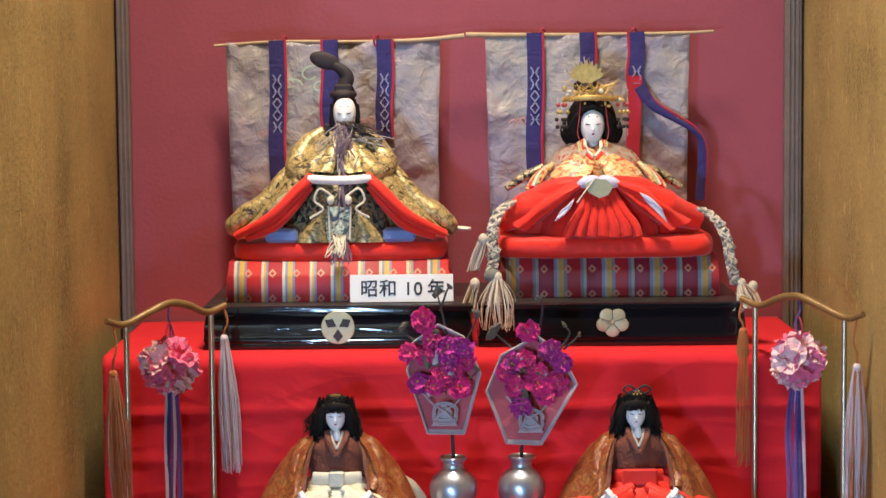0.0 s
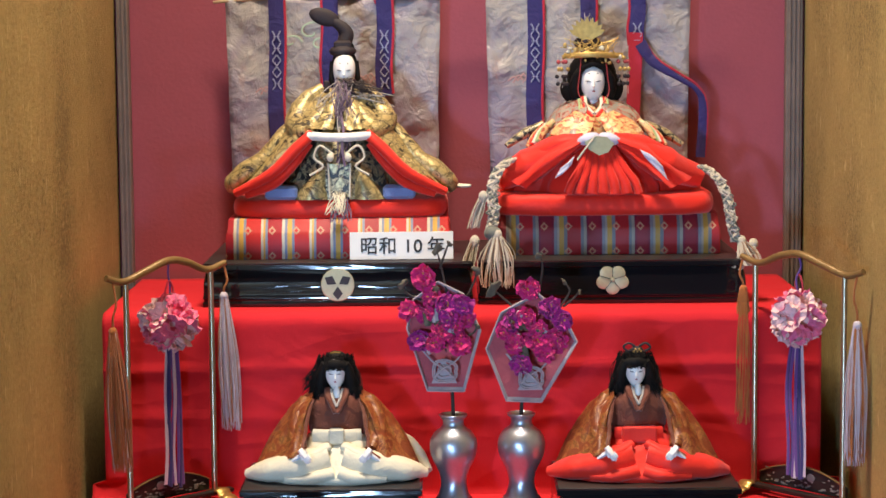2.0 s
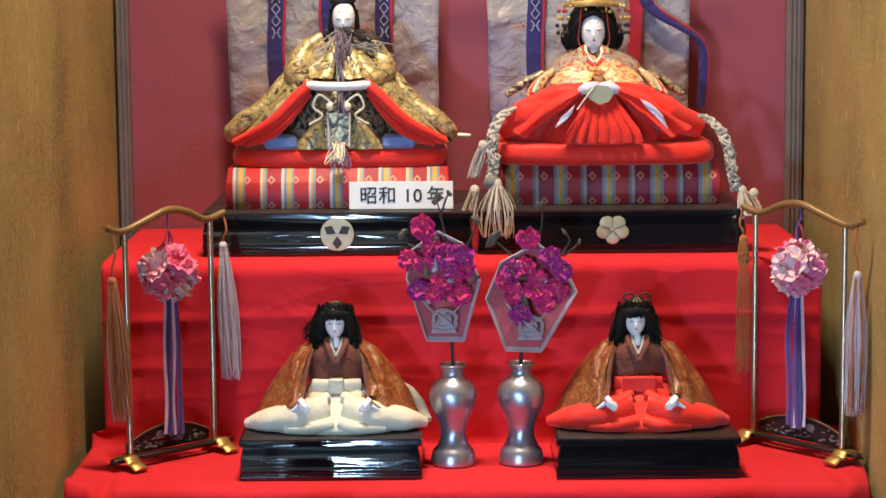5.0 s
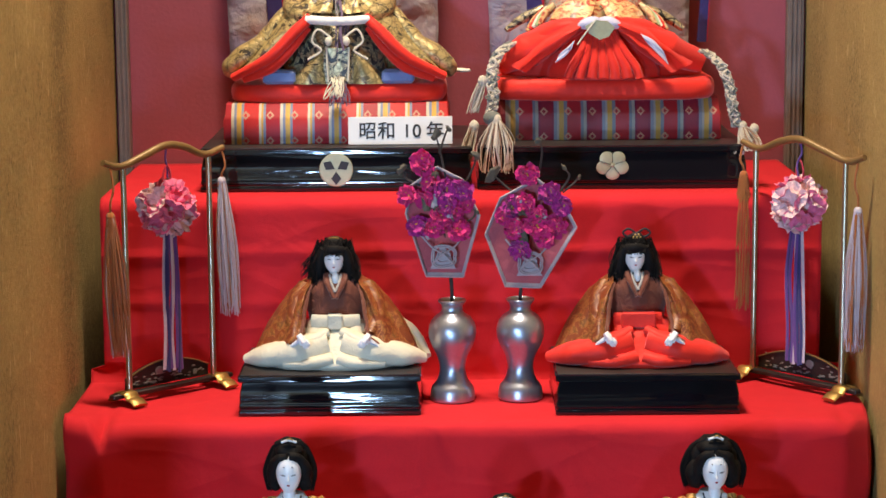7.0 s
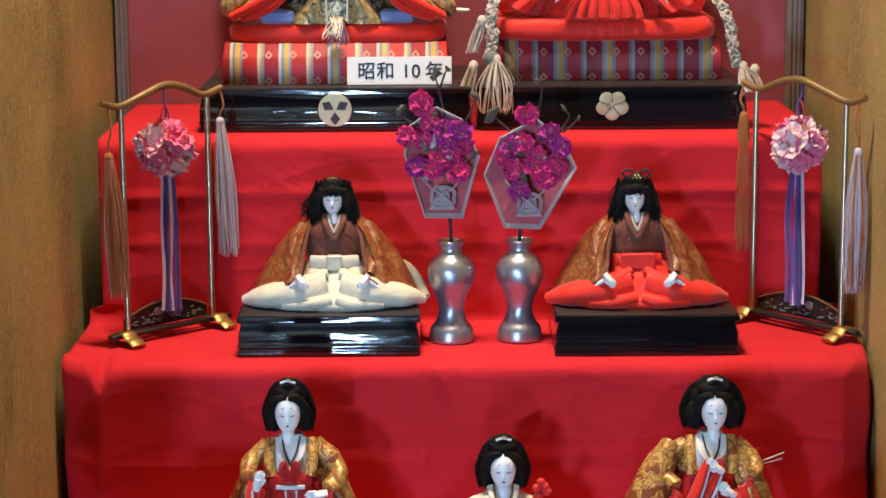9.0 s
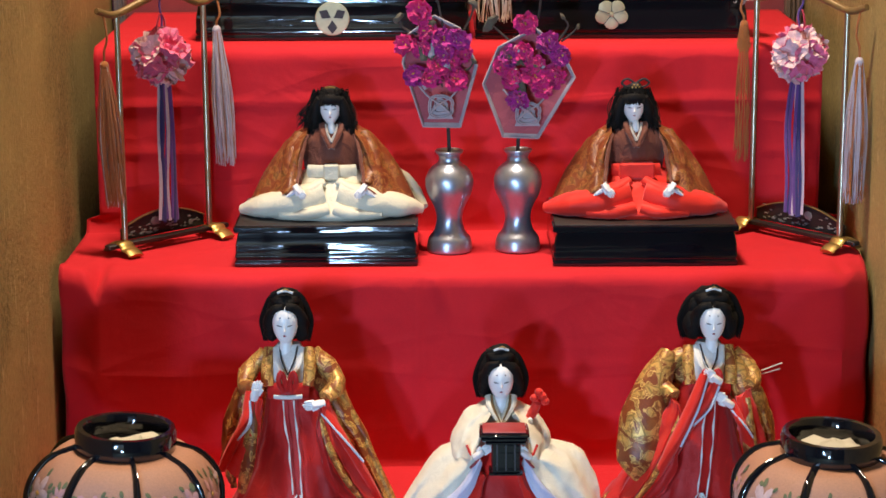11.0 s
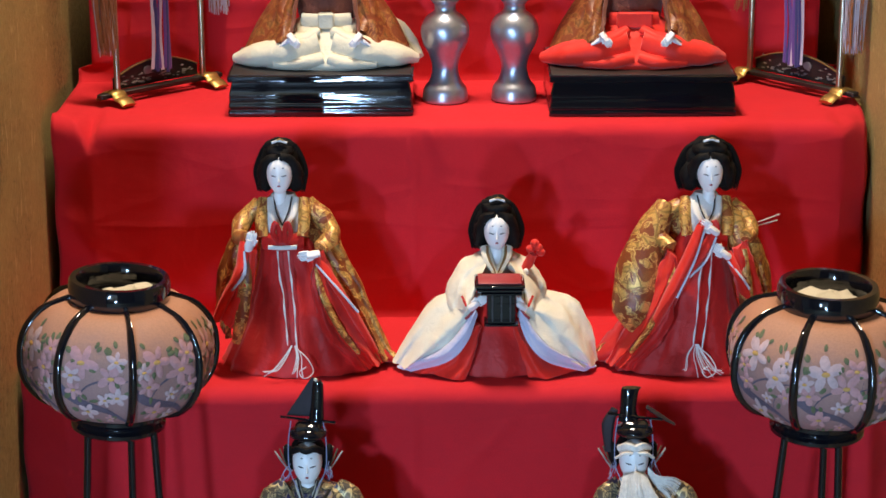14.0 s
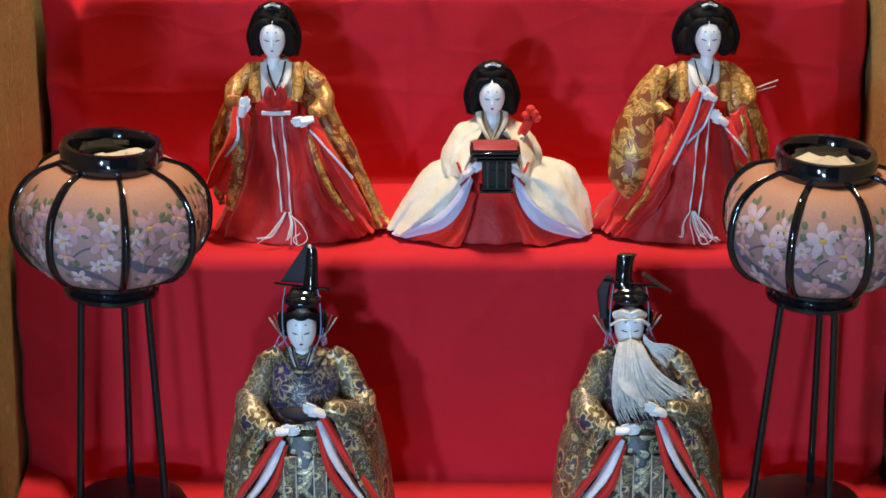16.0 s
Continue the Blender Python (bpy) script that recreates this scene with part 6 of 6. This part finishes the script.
def lantern(x, y, zc, turn0, tip, legs, label, seed):
    rnd = random.Random(seed)
    ob = thing("paper_lantern", None, (x, y, T4B), label, "lantern", group="painted floor lanterns")
    s = Shape()
    s.lathe([(0.5, 0), (60, 0), (64, 4), (66, 12), (66, 30), (63, 36), (58, 38), (0.5, 38.5)], LACQUER_TOP, 24)
    part("base_block", s, ob, "thick black round base")
    tilt = pose(0, 0, zc * 0.001, tip[0], tip[1], 0)
    for lx, ly, fx, fy in legs:
        s = Shape()
        s.tube([(lx, ly, 36), (fx, fy, zc - 82)], LACQUER, (4.4, 4.0), n=12, k=1)
        part("leg", s, ob, "slender black leg")
    body = Shape()
    body.lathe([(30, -85), (46, -85), (50, -82), (50, -78), (46, -75), (47, -71), (51, -67), (51, -63), (46, -58), (30, -58)], LACQUER, 40)
    o = part("lower_ring", body, ob, "moulded black ring")
    o.matrix_basis = tilt
    body = Shape()
    body.lathe([(43, 54), (51, 56), (53, 60), (53, 78), (51, 82), (45, 82), (43, 79), (43, 56)], LACQUER, 44)
    o = part("upper_rim", body, ob, "glossy black rim")
    o.matrix_basis = tilt
    n = 8
    for k in range(n):
        a0, a1 = turn0 + 2 * math.pi * k / n, turn0 + 2 * math.pi * (k + 1) / n
        s = Shape()
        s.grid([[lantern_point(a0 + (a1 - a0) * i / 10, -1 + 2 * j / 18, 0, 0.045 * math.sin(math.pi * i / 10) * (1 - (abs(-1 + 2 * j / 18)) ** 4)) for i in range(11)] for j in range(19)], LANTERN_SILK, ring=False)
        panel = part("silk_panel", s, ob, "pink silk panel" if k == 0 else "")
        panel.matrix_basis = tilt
        md = panel.modifiers.new("thickness", "SOLIDIFY")
        md.thickness = 0.0008
        # painted branch, leaves and blossoms
        s = Shape()

        def on(u, t, off=0.9):
            return lantern_point(a0 + (a1 - a0) * u, t, off, 0.045 * math.sin(math.pi * u) * (1 - abs(t) ** 4))

        def dab(u, t, du, dt, turn, mat, off=0.9):
            ca, sa = math.cos(turn), math.sin(turn)
            ring = [on(u + du * (math.cos(b) * ca - 0.6 * math.sin(b) * sa), t + dt * (math.cos(b) * sa + 0.6 * math.sin(b) * ca), off) for b in (2 * math.pi * i / 9 for i in range(9))]
            cen = on(u, t, off + 0.5)
            s.grid([ring, [cen.lerp(r, 0.5) + (cen - Vector((0, 0, cen.z))).normalized() * 0.3 for r in ring]], mat)

        def stroke(pts, w, mat):
            c = catmull(pts, 6)
            rows = []
            for i, (u, t) in enumerate(c):
                ww = w * (1 - 0.7 * i / len(c))
                rows.append([on(u, t - ww, 0.4), on(u, t, 0.8), on(u, t + ww, 0.4)])
            s.grid(rows, mat, ring=False)

        stroke([(0.02, -0.14), (0.2, -0.34), (0.45, -0.46), (0.7, -0.56), (0.97, -0.80)], 0.11, BRANCH_PAINT)
        stroke([(0.24, -0.36), (0.36, -0.12), (0.56, 0.02), (0.74, 0.0), (0.95, 0.06)], 0.028, BRANCH_PAINT)
        stroke([(0.66, -0.54), (0.72, -0.28), (0.84, -0.10), (0.9, 0.2)], 0.024, BRANCH_PAINT)
        spots = [(0.34, 0.34, 1.5), (0.68, 0.08, 1.4), (0.24, -0.12, 0.95), (0.38, -0.60, 1.1), (0.82, 0.40, 1.0), (0.85, -0.22, 0.9), (0.14, 0.14, 0.85), (0.60, -0.28, 0.7), (0.66, -0.74, 0.6)]
        for bu, bt, br in spots:
            for i in range(3 if br > 0.7 else 1):
                a = rnd.uniform(0.2, 2.9) if bt > 0 else rnd.uniform(0, 6.28)
                dab(min(0.95, max(0.05, bu + 0.17 * br * math.cos(a))), bt + 0.24 * br * math.sin(a), rnd.uniform(0.045, 0.07), rnd.uniform(0.05, 0.085), a, LEAF_PAINT, 0.7)
        for bu, bt, br in spots:
            br *= rnd.uniform(1.05, 1.35)
            bu, bt = bu + rnd.uniform(-0.05, 0.05), bt + rnd.uniform(-0.05, 0.05)
            ph = rnd.uniform(0, 6)
            mt = PETAL_PAINT if rnd.random() < 0.6 else PETAL_WHITE
            for i in range(5):
                a = ph + i * 2 * math.pi / 5
                dab(bu + 0.070 * br * math.cos(a), bt + 0.088 * br * math.sin(a), 0.066 * br * rnd.uniform(0.7, 1.05), 0.085 * br * rnd.uniform(0.7, 1.05), a, mt)
            dab(bu, bt, 0.030 * br, 0.036 * br, 0, YELLOW_PAINT, 1.8)
        part("painted_blossoms", s, panel, "painted plum branch and lilac blossoms")
        s = Shape()
        s.tube([lantern_point(a0, -1 + 2 * j / 14, 1.5) for j in range(15)], LACQUER, 4.4, 2.6, n=10, k=2, up=(0, 0, 1))
        o = part("rib", s, ob, "glossy black curved rib")
        o.matrix_basis = tilt
    s = Shape()
    for i in range(5):
        a = rnd.uniform(0, 6)
        s.blob((20 * math.cos(a), 20 * math.sin(a), 58 + rnd.uniform(-4, 6)), (26, 20, 9), IVORY, 14, 8, turn=(rnd.uniform(-25, 25), rnd.uniform(-25, 25), 0))
    s.ruffle(7, 0.06)
    o = part("stuffing", s, ob, "crumpled ivory paper")
    o.matrix_basis = tilt
    return ob


lantern(-0.3365, 2.195, 367, radians(-90 - 29.5), (0.5, 3.0), [(-48, -28, -33, -24), (-2, 40, 4, 32), (46, -28, 36, -24)], "round pink silk lantern painted with blossoms on black legs", 4)
lantern(0.4035, 2.195, 357, radians(-90 - 26), (2.0, 1.5), [(-62, -28, -40, -24), (15, 40, 12, 32), (24, -26, 17, -24)], "round pink silk lantern painted with blossoms on black legs", 9)
WHITE_HAIR = plain("white_silk_beard", (0.70, 0.67, 0.61), 0.55, vary=0.3, scale=200)


def beard(s, h, dz, seed):
    """A full silk beard, wavy and swept to one side at the tips."""
    rnd = random.Random(seed)
    s.tube([(h, -24, 198 + dz), (h + 1, -38, 176 + dz), (h + 4, -46, 154 + dz), (h + 14, -50, 138 + dz)], WHITE_HAIR, (12, 18, 17, 5), (5, 7, 6, 2), n=14)
    for i in range(330):
        u, v = rnd.uniform(-1, 1), rnd.uniform(-1, 1)
        ph, amp, fall = rnd.uniform(-0.6, 0.6) + u * 1.5, rnd.uniform(0.8, 2.4), rnd.uniform(0.75, 1.1)
        pts = []
        for k in range(6):
            f = k / 5 * fall
            pts.append((h + u * (12 + 11 * math.sin(f * 2.2)) + (10 + 24 * max(0, u + 0.3)) * f ** 2.2 + amp * math.sin(ph + f * 7) * f,
                        -27 - 27 * f ** 0.6 - 3 * (1 - u * u) + v * 3 + 8 * max(0, u) * f,
                        203 - 5 * abs(u) + dz - f * (72 - 18 * max(0, u) + 10 * v * f)))
        s.tube(pts, WHITE_HAIR, (0.6, 0.6, 0.55, 0.5, 0.45, 0.2), n=5, k=2)
    for i in range(40):
        v = rnd.uniform(-1, 1)
        s.tube([(h + 14, -22, 200 + dz + v * 5), (h + 24, -26, 190 + dz + v * 7), (h + 36 + 4 * v, -28, 186 + dz + v * 10), (h + 44 + 6 * v, -24, 176 + dz + v * 14)], WHITE_HAIR, (0.5, 0.5, 0.4, 0.2), n=5, k=3)


def doll_minister(x, y, old, label, seed):
    s = Shape()
    h = -14 if old else -3
    dz = 9 if old else 7
    n0 = len(s.verts)
    s.loft([(0, 4, 0, 88, 52), (0, 4, 60, 78, 46), (0, 6, 110, 54, 36), (0, 6, 150, 46, 30), (0, 5, 176, 40, 25), (h * 0.5, 2, 190, 16, 14)], OLIVE_BROCADE, 40, folds=[(0.03, 9, 0)])
    s.loft([(0, -28, 0, 62, 34), (0, -28, 60, 52, 32), (0, -22, 108, 40, 26)], DARK_BROCADE, 40, folds=[(0.03, 13, 0)])
    s.ruffle(2, 0.05, n0)
    n0 = len(s.verts)
    hands = ((-22, 121, -80, 34), (16, 144, 72, 48))
    for hx, hz, ax, az in hands:
        q = -1 if hx < 0 else 1
        # upper arm, forearm, hanging sleeve
        s.tube([(q * 26, 4, 184), (q * 39, 0, 173), (q * 49, -8, 152), (q * 57, -16, 132)], OLIVE_BROCADE, (9, 12, 14, 16), (10, 14, 15, 17), n=20)
        s.tube([(q * 62, -10, 142), (q * 56, -32, 126), (hx + q * 18, -50, hz - 4), (hx + q * 6, -54, hz)], OLIVE_BROCADE, (13, 18, 14, 8), (14, 17, 12, 7), n=20)
        s.drape([(q * 64, -4, 144), (q * 76, -6, 116), (q * 86, -10, 74), (q * 94, -12, 10)], [(hx + q * 14, -56, hz - 4), (q * 52, -64, 84), (q * 66, -66, 46), (q * 84, -60, 5)], OLIVE_BROCADE, 16, 2.0, 5, 6, q)
    s.ruffle(1.8, 0.06, n0)
    s.loft([(0, -16, 118, 34, 22), (0, -16, 144, 37, 24), (0, -10, 168, 35, 22), (h * 0.3, -4, 184, 24, 16)], VIOLET_BROCADE, 28, folds=[(0.02, 7, 0)])
    s.tube([(h * 0.6 - 24, -6, 188), (h * 0.6 - 14, -24, 178), (h * 0.6, -30, 175), (h * 0.6 + 14, -24, 178), (h * 0.6 + 24, -6, 188)], DARK_BROCADE, 1.8, 2.2, n=10)
    s.blob((0, -32, 131), (28, 16, 10), GAUZE)
    for hx, hz, ax, az in hands:
        q = -1 if hx < 0 else 1
        doll_hand(s, (hx - q * 4, -60, hz), 12 if q < 0 else 150, 1.3, 1)
        s.tube([(hx + q * 2, -56, hz - 4), ((hx + ax) / 2, -66, (hz + az) / 2), (ax, -64, az), (ax + q * 12, -58, az - 28)], RED_SILK, (5, 6, 7, 7), (4, 5, 5, 5), n=12)
        s.tube([(hx + q * 0, -58, hz - 12), ((hx + ax) / 2 - q * 8, -70, (hz + az) / 2 - 8), (ax - q * 9, -69, az - 4), (ax - q * 4, -66, az - 14)], LINING, (4, 10, 12, 10), (2.5, 3.5, 3.5, 2.5), n=14)
        s.tube([(hx - q * 2, -56, hz - 18), ((hx + ax) / 2 - q * 17, -66, (hz + az) / 2 - 18), (ax - q * 20, -63, az - 12), (ax - q * 14, -60, az - 34)], RED_SILK, (3, 5, 6, 5), (3, 4, 4, 4), n=10)
    # apron panels
    for dx in (-16, 16):
        s.box((dx, -60, 0), (13, 3, 92), OLIVE_BROCADE, 1)
        for e in (-6.5, 6.5):
            s.tube([(dx + e, -63, 2), (dx + e, -60, 92)], IVORY, 0.8, n=6)
    for q in (-1, 1):
        s.tube([(h + q * 12, -6, 186 + dz), (h + q * 8, -18, 180 + dz * 0.6), (h, -26, 168)], IVORY, 3, 2.4, n=8)
        s.tube([(h + q * 11, -9, 188 + dz), (h + q * 7, -22, 180 + dz * 0.6), (h, -28, 166)], INK, 1, 1, n=6)
    face(s, (h, -9, 208 + dz), 15.0, 23)
    top = dz + 7
    s.blob((h, 4, 216 + dz), (19, 18, 20), HAIR)
    s.tube([(h - 16, -11, 222 + dz), (h - 8, -19, 228 + dz), (h, -21, 226 + dz), (h + 8, -19, 228 + dz), (h + 16, -11, 222 + dz)], WHITE_HAIR if old else HAIR, 3, 4, n=8)
    # hat: cap, rim pin, upright gauze tail
    s.blob((h + 1, 0, 232 + top), (21, 19, 9), LACQUER)
    s.tube([(h - 28, -2, 251 + top), (h, -4, 248 + top), (h + 30, -2, 244 + top)], LACQUER, 1.4, n=8)
    s.box((h + 1, 0, 234 + top), (27, 22, 11), LACQUER, 3)
    if old:
        s.loft([(h - 4, 2, 242 + top, 13, 9), (h - 6, 3, 252 + top, 9, 7), (h - 5, 4, 272 + top, 9.5, 6), (h - 3, 4, 278 + top, 10, 5)], LACQUER, 20)
        s.tube([(h + 14, 4, 256 + top), (h + 28, 4, 246 + top), (h + 44, 4, 236 + top)], GAUZE, (5, 7, 3), (2, 2, 1), n=8)
        s.tube([(h - 20, 4, 254 + top), (h - 27, 4, 236 + top), (h - 26, 4, 206 + top)], GAUZE, (4, 7, 4), (3, 5, 3), n=8)
    else:
        s.poly([(h - 22, 4, 250 + top), (h + 10, 4, 248 + top), (h + 12, 4, 286 + top), (h + 6, 4, 293 + top)], GAUZE, 2.5, (0, 1, 0))
        s.loft([(h + 9, 0, 240 + top, 9, 6), (h + 11, 1, 262 + top, 7, 5), (h + 12, 1, 284 + top, 6, 4), (h + 12, 1, 290 + top, 4, 3)], LACQUER, 16)
        s.blob((h + 10, -2, 292 + top), (2, 2, 2), IVORY)
    for q in (-1, 1):
        s.blob((h + q * 20, 8, 208 + dz), (6, 8, 15), HAIR, turn=(0, q * 12, 0))
        for i in range(3):
            s.tube([(h + q * (18 + 2 * i), 12 + i, 190 + dz), (h + q * (23 + 4 * i), 12 + i, 206 + dz - i), (h + q * (26 + 5 * i), 12 + i, 218 + dz - 3 * i)], LEAF_TONE if i == 1 else GREY_CORD, (1, 2.4, 1.2), (0.8, 1, 0.8), n=8)
        s.tube([(h + q * 17, -2, 246 + top), (h + q * 20, -6, 222 + top), (h + q * 19, -9, 200 + dz), (h + q * 9, -22, 182 + dz)], THREAD, 0.6, n=6)
        strands(s, THREAD, (h + q * 20, -4, 204 + dz), (h + q * 25, -10, 190 + dz), 5, (3, 3, 5), (5, 3, 4), 0.4, 5, seed + q)
    if old:
        for q in (-1, 1):
            s.tube([(h + q * 3, -26, 222 + dz), (h + q * 11, -25, 222 + dz), (h + q * 20, -18, 214 + dz)], WHITE_HAIR, (1.4, 2.6, 1.6), (1.5, 2, 1.5), n=8)
        beard(s, h, dz, seed)
    s.loft([(0, 4, -32, 92, 54), (0, 4, -14, 90, 53), (0, 4, 2, 87, 52)], OLIVE_BROCADE, 40, folds=[(0.03, 9, 0)])
    return thing("minister_doll", s, (x, y, T4B + 0.032), label, "doll", group="standing ministers")


doll_minister(-0.137, 2.185, False, "young minister doll in dark gold brocade with tall black hat", 61)
doll_minister(0.2195, 2.185, True, "old minister doll with long white beard and dark brocade", 67)

# ---- the glazed door behind the camera ----
DOOR_WOOD = plain("dark_door_wood", (0.07, 0.045, 0.03), 0.5)
door = thing("door_1", None, ((WIN[0] + WIN[1]) / 2, -1.05, WIN[2]), "unseen dark wooden glazed door, bars added to band its reflection", "door", kind="structure")
# unseen uprights and bars, added to band the daylight mirrored in the lacquer
for k in range(4):
    s = Shape()
    s.box((-(WIN[1] - WIN[0]) * 500 + (WIN[1] - WIN[0]) * 1000 * k / 3, 0, 0), (34, 30, (WIN[3] - WIN[2]) * 1000), DOOR_WOOD, 2)
    part("upright", s, door)
for k in range(5):
    s = Shape()
    s.box((0, 0, (WIN[3] - WIN[2]) * 1000 * k / 4 - (24 if k == 4 else 0)), ((WIN[1] - WIN[0]) * 1000, 26, 24), DOOR_WOOD, 2)
    part("added_glazing_bar", s, door)
